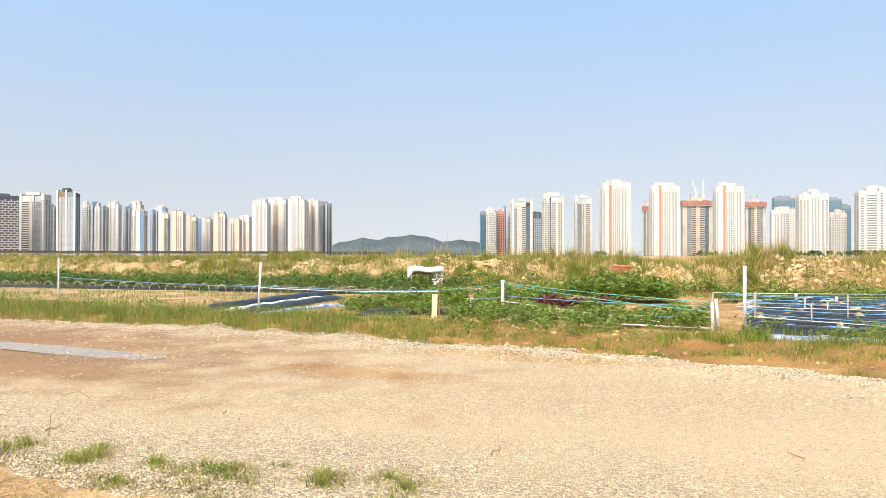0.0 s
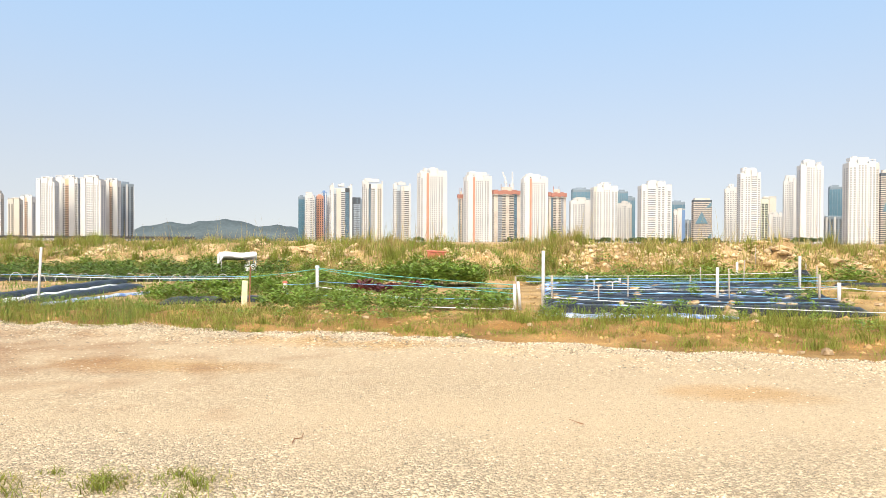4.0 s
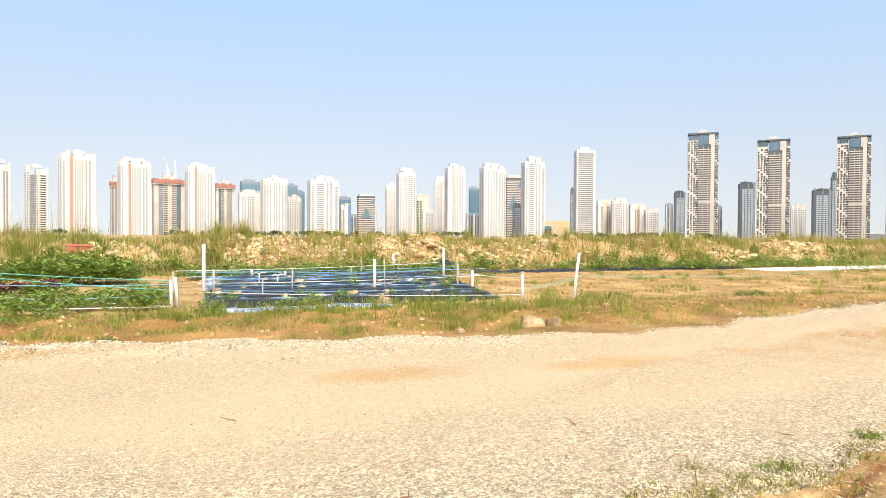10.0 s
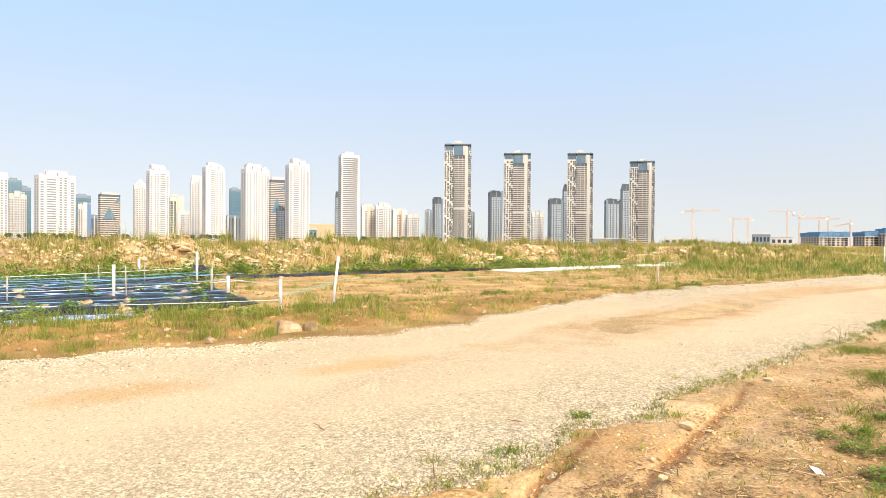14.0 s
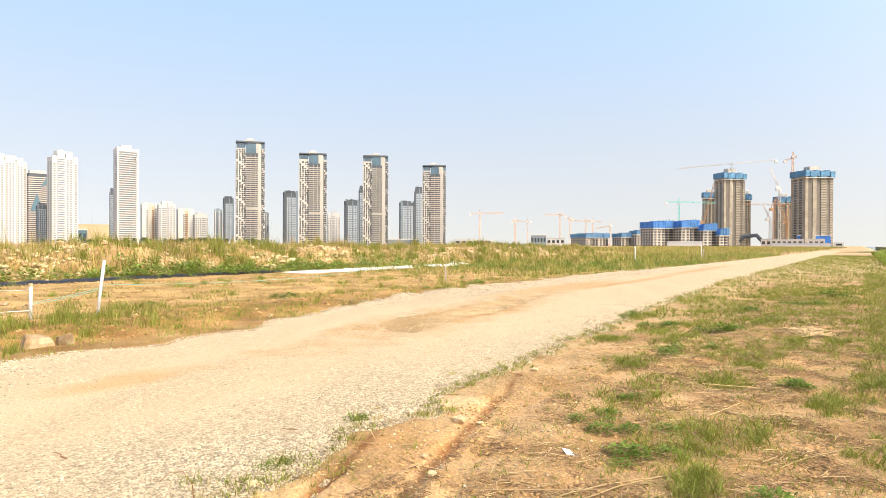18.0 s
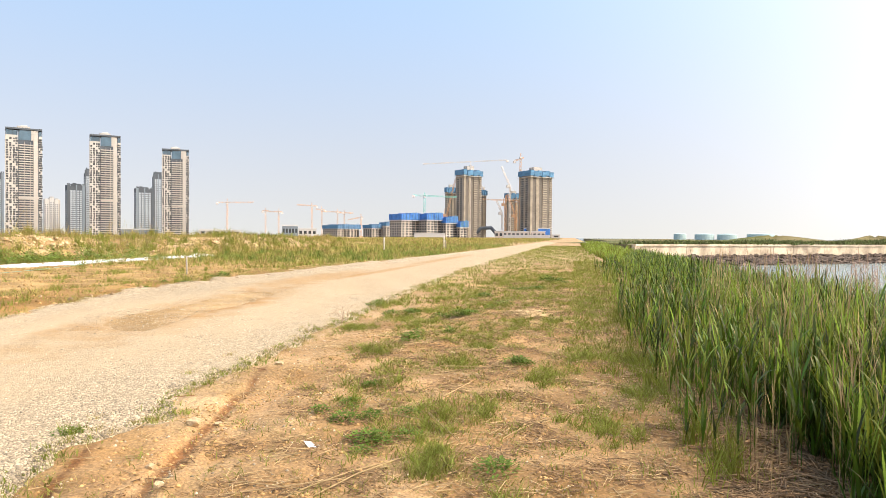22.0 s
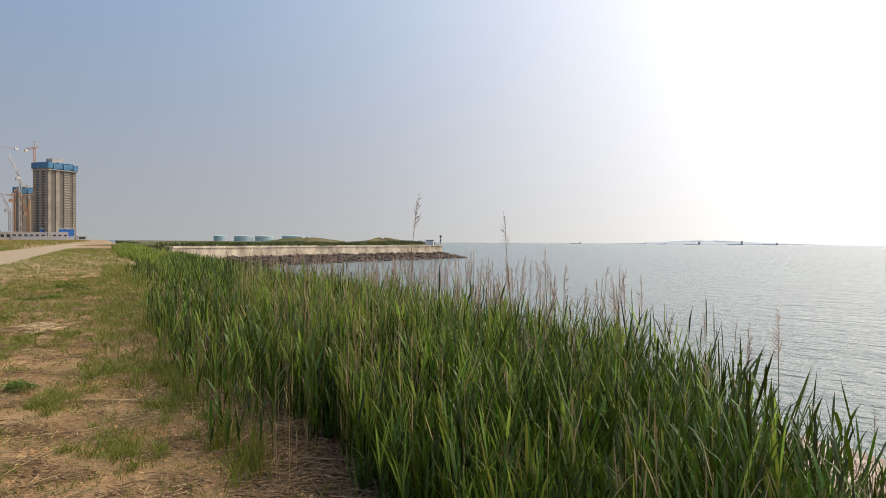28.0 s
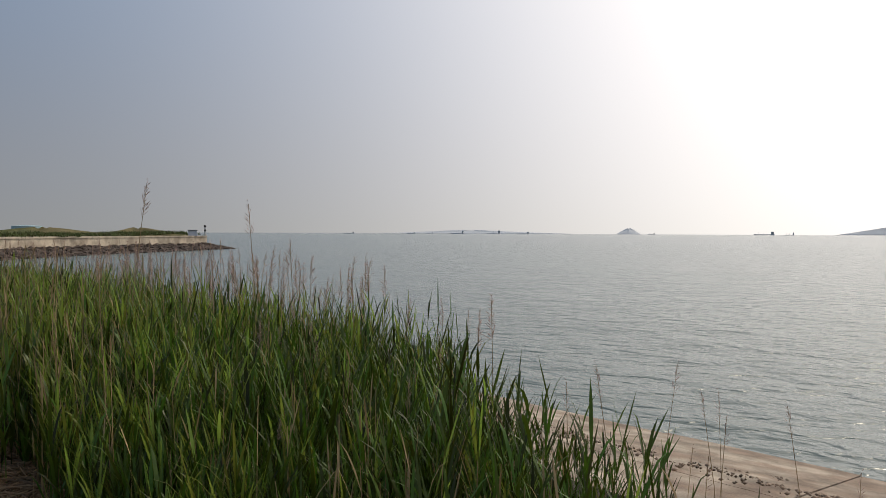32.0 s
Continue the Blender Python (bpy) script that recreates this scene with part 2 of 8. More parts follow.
PALECLOD = material("pale_crumb", (0.52, 0.39, 0.235), 0.95, 0.2, 3, 25, 0.4, rand=0.35, island=True)
LEAF = material("crop_leaf", (0.19, 0.27, 0.045), 0.5, 0.2, 3, 15, 0, rand=0.4, island=True, through_light=0.3, hue=0.02)
LEAFRED = material("red_lettuce_leaf", (0.13, 0.035, 0.035), 0.5, 0.2, 3, 15, 0, rand=0.4, island=True, through_light=0.2)
WEEDLEAF = material("weed_leaf", (0.12, 0.19, 0.022), 0.7, 0.2, 3, 15, 0, rand=0.4, island=True, through_light=0.25, hue=0.02)
BUSH = material("tree_leaf", (0.06, 0.10, 0.035), 0.7, 0.3, 0.3, 3, 0, rand=0.4, island=True)
FILMBLACK = material("black_mulch_film", (0.016, 0.018, 0.024), 0.38, 0.3, 3, 20, 0.8, 9, spec=0.35)
FILMBLUE = material("blue_plastic_film", (0.09, 0.19, 0.48), 0.3, 0.3, 3, 20, 0.6, 9, spec=0.6, second=(0.50, 0.57, 0.68), mix_scale=4)
FILMWHITE = material("white_plastic_sheet", (0.80, 0.81, 0.84), 0.45, 0.12, 1.2, 15, 0.6, 6)
PVC = material("white_pipe", (0.55, 0.54, 0.55), 0.4, 0.1, 6, 40, 0.1)
GREYSTAKE = material("grey_stake", (0.35, 0.31, 0.27), 0.8, 0.25, 8, 60, 0.4)
TWINE = material("blue_twine", (0.16, 0.36, 0.56), 0.6, 0.15, 8, 50, 0)
TWINEGREEN = material("green_twine", (0.12, 0.42, 0.38), 0.6, 0.15, 8, 50, 0)
TWINEWHITE = material("white_twine", (0.72, 0.75, 0.76), 0.6, 0.1, 8, 50, 0)
TIMBER = material("pale_board", (0.60, 0.53, 0.37), 0.8, 0.2, 5, 50, 0.3)
RUSTWOOD = material("brown_stake", (0.24, 0.12, 0.06), 0.85, 0.25, 6, 50, 0.4)
REDBOX = material("red_crate", (0.48, 0.14, 0.10), 0.5, 0.15, 4, 40, 0.1)
BLACKBAG = material("black_bag", (0.02, 0.02, 0.022), 0.35, 0.3, 6, 20, 0.7, 14)
CONCRETE = material("sea_wall_concrete", (0.60, 0.515, 0.395), 0.9, 0.3, 0.35, 4, 0.3, second=(0.40, 0.33, 0.25), mix_scale=0.5)
APRON = material("beach_concrete", (0.47, 0.39, 0.30), 0.9, 0.25, 1.6, 30, 0.5, 40, cells=2.6, cell_amp=0.2, second=(0.33, 0.245, 0.18), mix_scale=1.1)
ROCKDARK = material("armour_rock", (0.095, 0.07, 0.055), 0.9, 0.35, 0.8, 6, 0.6, rand=0.4, island=True)
CURBDARK = material("stained_curb", (0.15, 0.125, 0.10), 0.9, 0.3, 2, 20, 0.6, second=(0.24, 0.19, 0.15), mix_scale=3)
SHORESTONE = material("shore_gravel", (0.25, 0.18, 0.125), 0.7, 0.3, 0.8, 6, 0.3, rand=0.6, island=True)
# the blue-grey cast of distant haze is put into this colour
HILL = material("wooded_hill_haze_tint", (0.088, 0.112, 0.125), 1.0, 0.2, 0.01, 0.08, 0, spec=0.0)
# no haze in the air: a pale colour and faint glow stand for it
HAZEHILL = material("far_island_haze_glow", (0.55, 0.57, 0.59), 1.0, 0.08, 0.004, 0.05, 0, spec=0.0)
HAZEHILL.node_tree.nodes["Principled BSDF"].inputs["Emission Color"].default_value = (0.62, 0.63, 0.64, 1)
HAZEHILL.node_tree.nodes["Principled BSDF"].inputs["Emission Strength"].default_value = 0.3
FARMOUND = material("grassy_mound", (0.09, 0.10, 0.03), 0.95, 0.35, 0.25, 3, 0.5, second=(0.17, 0.14, 0.06), mix_scale=0.12)
LITTER = material("white_litter", (0.8, 0.8, 0.8), 0.5, 0.05, 9, 50, 0.2)


def water_material():
    """Turbid grey-green sea: a low swell under short choppy wavelets that run along the shore."""
    m = bpy.data.materials.new("sea_water")
    m.use_nodes = True
    n, l = m.node_tree.nodes, m.node_tree.links
    b = n["Principled BSDF"]
    b.inputs["Base Color"].default_value = (0.16, 0.20, 0.185, 1)
    b.inputs["Roughness"].default_value = 0.2
    b.inputs["IOR"].default_value = 1.33
    tc = n.new("ShaderNodeTexCoord")
    last = None
    for sc, dist, st, stretch, turn in ((0.10, 0.45, 0.5, 0.6, -22), (0.55, 0.33, 0.8, 0.55, -14), (1.7, 0.23, 1.0, 0.6, -30), (5.0, 0.05, 0.9, 0.75, -8)):
        mp = n.new("ShaderNodeMapping")
        mp.inputs["Scale"].default_value = (sc * stretch, sc, sc)
        mp.inputs["Rotation"].default_value = (0, 0, radians(turn))
        l.new(tc.outputs["Object"], mp.inputs["Vector"])
        q = n.new("ShaderNodeTexNoise")
        q.inputs["Scale"].default_value, q.inputs["Detail"].default_value = 1.0, 2
        q.inputs["Distortion"].default_value = 0.6
        l.new(mp.outputs[0], q.inputs["Vector"])
        bp = n.new("ShaderNodeBump")
        bp.inputs["Strength"].default_value, bp.inputs["Distance"].default_value = st, dist
        l.new(q.outputs[0], bp.inputs["Height"])
        if last:
            l.new(last.outputs[0], bp.inputs["Normal"])
        last = bp
    l.new(last.outputs[0], b.inputs["Normal"])
    return m


WATER = water_material()
PUDDLE = bpy.data.materials.new("puddle_water")
PUDDLE.use_nodes = True
PUDDLE.node_tree.nodes["Principled BSDF"].inputs["Base Color"].default_value = (0.30, 0.22, 0.15, 1)
PUDDLE.node_tree.nodes["Principled BSDF"].inputs["Roughness"].default_value = 0.12
PUDDLE.node_tree.nodes["Principled BSDF"].inputs["Specular IOR Level"].default_value = 0.25


def stain_and_shade(m, shapes, colour, rough_=0.6):
    """Patches of another colour with soft ragged edges, each a centre, two radii and a turn on the plan."""
    n, l = m.node_tree.nodes, m.node_tree.links
    b = n["Principled BSDF"]
    tc = n.new("ShaderNodeTexCoord")
    wob = n.new("ShaderNodeTexNoise")
    wob.inputs["Scale"].default_value, wob.inputs["Detail"].default_value = 1.3, 6
    l.new(tc.outputs["Object"], wob.inputs["Vector"])
    total = None
    for x, y, rx, ry, turn in shapes:
        mp = n.new("ShaderNodeMapping")
        mp.vector_type = 'TEXTURE'
        mp.inputs["Location"].default_value, mp.inputs["Rotation"].default_value, mp.inputs["Scale"].default_value = (x, y, 0), (0, 0, turn), (rx, ry, 50)
        l.new(tc.outputs["Object"], mp.inputs["Vector"])
        ln = n.new("ShaderNodeVectorMath")
        ln.operation = 'LENGTH'
        l.new(mp.outputs[0], ln.inputs[0])
        ad = n.new("ShaderNodeMath")
        ad.operation = 'MULTIPLY_ADD'
        l.new(wob.outputs[0], ad.inputs[0])
        ad.inputs[1].default_value = 1.6
        l.new(ln.outputs["Value"], ad.inputs[2])
        mr = n.new("ShaderNodeMapRange")
        l.new(ad.outputs[0], mr.inputs[0])
        for k, val in zip((1, 2, 3, 4), (1.3, 1.95, 1.0, 0.0)):
            mr.inputs[k].default_value = val
        if total is None:
            total = mr.outputs[0]
        else:
            mx = n.new("ShaderNodeMath")
            mx.operation = 'MAXIMUM'
            l.new(total, mx.inputs[0])
            l.new(mr.outputs[0], mx.inputs[1])
            total = mx.outputs[0]
    src = b.inputs["Base Color"].links[0].from_socket
    mix = n.new("ShaderNodeMix")
    mix.data_type, mix.blend_type = 'RGBA', 'MULTIPLY'
    l.new(total, mix.inputs[0])
    l.new(src, mix.inputs[6])
    mix.inputs[7].default_value = (*colour, 1)
    l.new(mix.outputs[2], b.inputs["Base Color"])
    mr = n.new("ShaderNodeMapRange")
    l.new(total, mr.inputs[0])
    mr.inputs[3].default_value, mr.inputs[4].default_value = 0.95, rough_
    l.new(mr.outputs[0], b.inputs["Roughness"])


def wall_paint(name, c, vary=0.08):
    return material(name, c, 0.8, vary, 0.05, 0.6, 0)


W_WHITE = wall_paint("white_paint", (0.485, 0.49, 0.50))
W_BEIGE = wall_paint("beige_paint", (0.44, 0.42, 0.385))
W_GREY = wall_paint("grey_paint", (0.55, 0.55, 0.55))
W_PALE = wall_paint("pale_grey_cladding", (0.40, 0.393, 0.38))
W_BLUEGREY = wall_paint("blue_grey_paint", (0.17, 0.215, 0.265))
W_BLUE = wall_paint("blue_paint", (0.13, 0.22, 0.40))
# shade of the recesses between bays, put into a darker paint
W_JOINTSHADE = wall_paint("painted_gap_shade", (0.27, 0.29, 0.31))
W_BROWN = wall_paint("brown_paint", (0.51, 0.46, 0.42))
W_DARK = wall_paint("slate_paint", (0.075, 0.092, 0.115))
W_ORANGE = wall_paint("terracotta_paint", (0.40, 0.215, 0.155))
W_TAN = wall_paint("tan_paint", (0.56, 0.38, 0.26))
W_RED = wall_paint("red_formwork", (0.32, 0.15, 0.12), 0.2)
W_BARE = wall_paint("bare_concrete", (0.42, 0.385, 0.345), 0.2)
W_NET = material("scaffold_net", (0.31, 0.275, 0.225), 0.9, 0.25, 0.12, 1.2, 0)
W_NETDARK = material("scaffold_net_grey", (0.16, 0.145, 0.13), 0.9, 0.25, 0.12, 1.2, 0)
W_SAFETY = material("blue_safety_net", (0.08, 0.21, 0.36), 0.7, 0.3, 0.2, 1.5, 0)
W_SAFETYBRIGHT = material("bright_blue_net", (0.05, 0.19, 0.56), 0.7, 0.3, 0.2, 1.5, 0)
W_OCHRE = wall_paint("ochre_panel", (0.52, 0.41, 0.27))
G_DARK = material("window_glass_dark", (0.045, 0.052, 0.06), 0.15, 0.2, 0.2, 1, 0, spec=0.6)
G_PALE = material("window_glass_pale", (0.155, 0.17, 0.195), 0.3, 0.2, 0.2, 1, 0)
G_CROWN = material("crown_glass", (0.07, 0.13, 0.19), 0.3, 0.2, 0.1, 0.5, 0)
G_STRIP = material("glazed_strip", (0.34, 0.40, 0.47), 0.4, 0.15, 0.1, 0.5, 0)
W_GREENGREY = wall_paint("pale_green_grey_paint", (0.46, 0.50, 0.41))
W_BROWNDARK = wall_paint("dark_brown_bays", (0.20, 0.15, 0.13))
W_BALCONY = wall_paint("balcony_grey", (0.40, 0.393, 0.38))
W_BLACK = wall_paint("dark_barrier", (0.06, 0.06, 0.07))
G_BLUE = material("curtain_glass", (0.05, 0.14, 0.21), 0.3, 0.2, 0.1, 0.5, 0, spec=0.8)
CRANE = wall_paint("crane_orange", (0.60, 0.37, 0.22))
CRANEGREY = wall_paint("crane_grey", (0.64, 0.61, 0.59))
CRANEGREEN = wall_paint("crane_green", (0.20, 0.58, 0.51))
SHIP = wall_paint("ship_grey", (0.62, 0.64, 0.68))
# pale green made bluer: the haze over the bay is in the paint
TANK = wall_paint("tank_haze_green", (0.40, 0.53, 0.56))


# ---------------------------------------------------------------- mesh helpers
class Build:
    """Collects vertices and faces of one mesh."""

    def __init__(self):
        self.v, self.f = [], []

    def add(self, verts, faces):
        k = len(self.v)
        self.v.extend(verts)
        self.f.extend([tuple(i + k for i in f) for f in faces])

    def box(self, x0, y0, z0, x1, y1, z1):
        self.add([(x0, y0, z0), (x1, y0, z0), (x1, y1, z0), (x0, y1, z0), (x0, y0, z1), (x1, y0, z1), (x1, y1, z1), (x0, y1, z1)],
                 [(0, 3, 2, 1), (4, 5, 6, 7), (0, 1, 5, 4), (1, 2, 6, 5), (2, 3, 7, 6), (3, 0, 4, 7)])

    def soft_box(self, x0, y0, z0, x1, y1, z1, r):
        """A box with its upright edges and its top chamfered."""
        rings = []
        for z, s in ((z0, 0), (z1 - r, 0), (z1, r)):
            a, b, c, d = x0 + s, y0 + s, x1 - s, y1 - s
            rings.append([(a + r, b, z), (c - r, b, z), (c, b + r, z), (c, d - r, z), (c - r, d, z), (a + r, d, z), (a, d - r, z), (a, b + r, z)])
        self.rings(rings)

    def rings(self, rings, cap=True):
        n = len(rings[0])
        k = len(self.v)
        for r in rings:
            self.v.extend(r)
        for j in range(len(rings) - 1):
            for i in range(n):
                self.f.append((k + j * n + i, k + j * n + (i + 1) % n, k + (j + 1) * n + (i + 1) % n, k + (j + 1) * n + i))
        if cap:
            self.f.append(tuple(k + i for i in reversed(range(n))))
            self.f.append(tuple(k + (len(rings) - 1) * n + i for i in range(n)))

    def tube(self, pts, r, n=6, r1=None):
        """A round bar through the points."""
        pts = [Vector(p) for p in pts]
        rings = []
        for i, p in enumerate(pts):
            d = (pts[min(i + 1, len(pts) - 1)] - pts[max(i - 1, 0)]).normalized()
            a = d.cross(Vector((0, 0, 1)) if abs(d.z) < 0.9 else Vector((1, 0, 0))).normalized()
            b = d.cross(a)
            rr = r if r1 is None else r + (r1 - r) * i / (len(pts) - 1)
            rings.append([tuple(p + rr * (math.cos(2 * math.pi * k / n) * a + math.sin(2 * math.pi * k / n) * b)) for k in range(n)])
        self.rings(rings)

    def bar(self, a, b, w):
        self.tube([a, b], w, 4)

    def mesh(self, name, smooth=False):
        m = bpy.data.meshes.new(name)
        m.from_pydata([tuple(p) for p in self.v], [], self.f)
        if smooth:
            m.polygons.foreach_set("use_smooth", [True] * len(m.polygons))
        m.update()
        return m


def part(name, b, mat, parent=None, label="", smooth=False, at=None):
    m = b.mesh(name, smooth) if isinstance(b, Build) else b
    if not m.materials:
        m.materials.append(mat)
    ob = new(name, m)
    if parent:
        ob.parent = parent
    if at is not None:
        ob.matrix_basis = at
    if label:
        ob["label"] = label
    return ob


def np_mesh(name, verts, loops, sizes, smooth=False):
    """A mesh from arrays: vertices (n, 3), loop indices, and the number of corners per face."""
    m = bpy.data.meshes.new(name)
    m.vertices.add(len(verts))
    m.vertices.foreach_set("co", np.asarray(verts, dtype=np.float32).ravel())
    m.loops.add(len(loops))
    m.loops.foreach_set("vertex_index", np.asarray(loops, dtype=np.int32))
    m.polygons.add(len(sizes))
    starts = np.concatenate([[0], np.cumsum(sizes)[:-1]])
    m.polygons.foreach_set("loop_start", starts.astype(np.int32))
    if smooth:
        m.polygons.foreach_set("use_smooth", np.ones(len(sizes), dtype=bool))
    m.update(calc_edges=True)
    m.validate()
    return m


# the road runs along u; v points inland, the sea lies at negative v
UX, UY = 0.929, -0.370


def xy(u, v):
    return (u * UX - v * UY, u * UY + v * UX)


def smooth(a, b, x):
    t = np.clip((np.asarray(x, dtype=float) - a) / (b - a), 0, 1)
    return t * t * (3 - 2 * t)


PH = np.random.RandomState(4).rand(64, 4)


def rough(u, v, size, octaves=3):
    """Smooth random relief, about -1 to 1, made of rotated waves."""
    out, amp = 0.0, 1.0
    for o in range(octaves):
        for k in range(5):
            a, b, c, d = PH[o * 5 + k]
            ang = a * 6.283
            fr = 6.283 / (size * (0.6 + 0.9 * b)) * 2 ** o
            out = out + amp * 0.45 * np.sin((u * np.cos(ang) + v * np.sin(ang)) * fr + c * 6.283 + 2 * np.sin((u * np.sin(ang) - v * np.cos(ang)) * fr * 0.6 + d * 6.283))
        amp *= 0.5
    return out / 1.4


def berm_foot(u):
    return 28.6 + 4.5 * smooth(4, -14, u) - 1.5 * smooth(10, -5, u) * smooth(-20, -5, u) + 0.5 * np.sin(u * 0.21)


def height(u, v):
    """The ground's height."""
    u, v = np.asarray(u, dtype=float), np.asarray(v, dtype=float)
    z = 0.022 * rough(u, v, 1.6) * smooth(60, 20, np.abs(u)) * (1 - 0.85 * smooth(3.6, 4.6, v) * smooth(11.6, 10.2, v))
    z = z - 0.75 * smooth(-1.2, -4.6, v) - 1.65 * smooth(-4.6, -13.5, v) - 6 * smooth(-13, -40, v) - 0.4 * smooth(-4.3, -5.4, v)
    # two wheel ruts running aslant into the track
    for u0, u1, v0, slope, w, d in ((0.6, 4.6, 1.886, 0.364, 0.035, 0.06), (1.8, 7.8, 1.69, 0.265, 0.05, 0.035), (2.2, 6.2, 1.40, 0.265, 0.05, 0.022)):
        e = np.abs(v - v0 - slope * u) * 0.955
        z = z + smooth(u0, u0 + 0.8, u) * smooth(u1, u1 - 0.7, u) * (-d * (1 - smooth(w, w + 0.045, e)) + 0.12 * d * np.exp(-((e - w - 0.10) / 0.06) ** 2))
    z = z + 0.06 * smooth(10.8, 12.2, v) * (1 + 0.8 * rough(u, v, 1.8, 2)) * smooth(60, 30, u) * smooth(15.0, 13.4, v)
    f = berm_foot(u)
    fade = smooth(150, 60, u)
    hgt = (1.28 + 0.16 * rough(u, v, 9, 2)) * fade
    z = z + hgt * smooth(f, f + 4.2, v) * (1 - 0.45 * smooth(f + 6, f + 14, v)) + 0.16 * rough(u + 7, v, 1.7) * smooth(f - 0.3, f + 1.5, v) * smooth(f + 14, f + 6, v) * fade
    return z


def graded(lo, hi, step, far, grow=1.16):
    a = list(np.arange(lo, hi + 1e-6, step))
    s, x = step, hi
    while x < far:
        s = s * grow
        x += s
        a.append(x)
    s, x = step, lo
    while x > -far:
        s = s * grow
        x -= s
        a.insert(0, x)
    return np.array(a)


def sheet(name, U, V, Z):
    """A grid over u, v with heights Z, in world places."""
    uu, vv = np.meshgrid(U, V, indexing="ij")
    X, Y = uu * UX - vv * UY, uu * UY + vv * UX
    n, m = uu.shape
    idx = np.arange(n * m).reshape(n, m)
    q = np.stack([idx[:-1, :-1], idx[1:, :-1], idx[1:, 1:], idx[:-1, 1:]], -1).reshape(-1, 4)
    return np_mesh(name, np.stack([X, Y, Z], -1).reshape(-1, 3), q.ravel(), np.full(len(q), 4), True)

# ---------------------------------------------------------------- ground, road, sea
U = np.unique(np.concatenate([graded(-9, 20, 0.16, 4600), np.arange(0, 8.5, 0.07)]))
V = np.unique(np.concatenate([graded(-5, 14, 0.16, 4600, 1.12), np.arange(26, 42, 0.4), np.arange(1.7, 4.0, 0.045)]))
uu, vv = np.meshgrid(U, V, indexing="ij")
tagged(part("ground", sheet("ground", U, V, height(uu, vv)), SOIL), "sandy ochre bare soil of a reclaimed field", "ground", kind="structure")


def road_edges(u):
    near = np.interp(u, [-90, -6, 0, 4, 7, 12, 16.5, 24, 36, 240], [4.2, 3.7, 3.6, 3.6, 4.1, 4.35, 4.75, 5.05, 5.5, 5.6])
    far = np.interp(u, [-90, -14, -9, -4.3, -0.4, 4, 7.2, 9, 10.2, 12.5, 17, 27, 53, 90, 240], [11.6, 11.2, 11.6, 11.3, 10.9, 9.95, 9.45, 9.8, 10.3, 11.0, 12.1, 12.2, 12.0, 11.0, 10.5])
    return near + 0.13 * rough(u, u * 0 + 1.0, 2.2), far + 0.16 * rough(u, u * 0 + 9.0, 2.6)


def heaped(u, v):
    """Loose gravel pushed up along the far edge of the track."""
    return 0.05 * np.exp(-((road_edges(u)[1] - v - 0.75) / 0.42) ** 2) * smooth(-16, -9, u) * smooth(3.5, 0, u) * (1 + 0.8 * rough(u, v, 1.4))


RU = np.unique(np.concatenate([np.arange(-14, 24, 0.2), np.arange(24, 240, 1.5), np.arange(-90, -14, 1.5)]))
near, far = road_edges(RU)
S = np.concatenate([[-0.07, -0.03], np.linspace(0, 1, 90), [1.03, 1.07]])
ru = np.repeat(RU[:, None], len(S), 1)
rv = near[:, None] + (far - near)[:, None] * S[None, :]
edge = np.minimum(smooth(-0.07, 0.03, S), smooth(1.07, 0.97, S))[None, :]
rz = height(ru, rv) - 0.05 + 0.085 * edge + 0.004 * rough(ru, rv, 1.1) - 0.05 * np.exp(-((ru + 11.3) / 3.6) ** 2 - ((rv - 8.2) / 0.7) ** 2)
lip = rv - np.interp(ru, [9, 10.7, 12.3, 14.4, 16.5, 21], [7.0, 7.0, 7.5, 7.5, 7.9, 8.6]) - 0.05 * rough(ru, rv, 0.9)
rz = rz - 0.075 * smooth(9.5, 11.5, ru) * smooth(20, 16, ru) * smooth(-0.02, 0.03, lip) * smooth(2.0, 0.5, lip)
rz = rz + heaped(ru, rv)
n, m = ru.shape
idx = np.arange(n * m).reshape(n, m)
quads = np.stack([idx[:-1, :-1], idx[1:, :-1], idx[1:, 1:], idx[:-1, 1:]], -1).reshape(-1, 4)
road_mesh = np_mesh("road", np.stack([ru * UX - rv * UY, ru * UY + rv * UX, rz], -1).reshape(-1, 3), quads.ravel(), np.full(len(quads), 4), True)
tagged(part("road", road_mesh, GRAVEL), "pale compacted gravel track with stony edges", "road", kind="structure")


ALONG = math.atan2(UY, UX)
stain_and_shade(SOIL, [(*xy(26, 20), 44, 13, ALONG), (*xy(-2, 12.8), 60, 5.0, ALONG)], (0.86, 0.80, 0.56), 0.95)
stain_and_shade(SOIL, [(*xy(-4, 12.5), 34, 3.0, ALONG)], (0.80, 0.69, 0.56), 0.95)
stain_and_shade(SOIL, [(*xy(4.2, 3.45), 3.6, 0.5, ALONG), (*xy(-7, 3.4), 5.0, 0.6, ALONG), (*xy(7, 11.3), 3.2, 0.7, ALONG)], (1.0, 0.95, 0.88), 0.9)
stain_and_shade(GRAVEL, [(*xy(2.3, 7.6), 0.9, 0.42, ALONG), (*xy(5.2, 7.4), 0.9, 0.42, ALONG), (*xy(13.5, 8.0), 3.6, 0.75, ALONG), (*xy(24, 9.5), 6, 1.0, ALONG),
               (*xy(-2.5, 10.2), 2.2, 0.45, ALONG), (*xy(-4.6, 8.2), 1.6, 0.5, ALONG)], (0.93, 0.80, 0.63), 0.95)
stain_and_shade(SOIL, [(*xy(3.4, 3.12), 2.2, 0.07, ALONG + 0.349), (*xy(5.8, 3.23), 2.6, 0.06, ALONG + 0.259)], (0.56, 0.42, 0.32), 0.85)
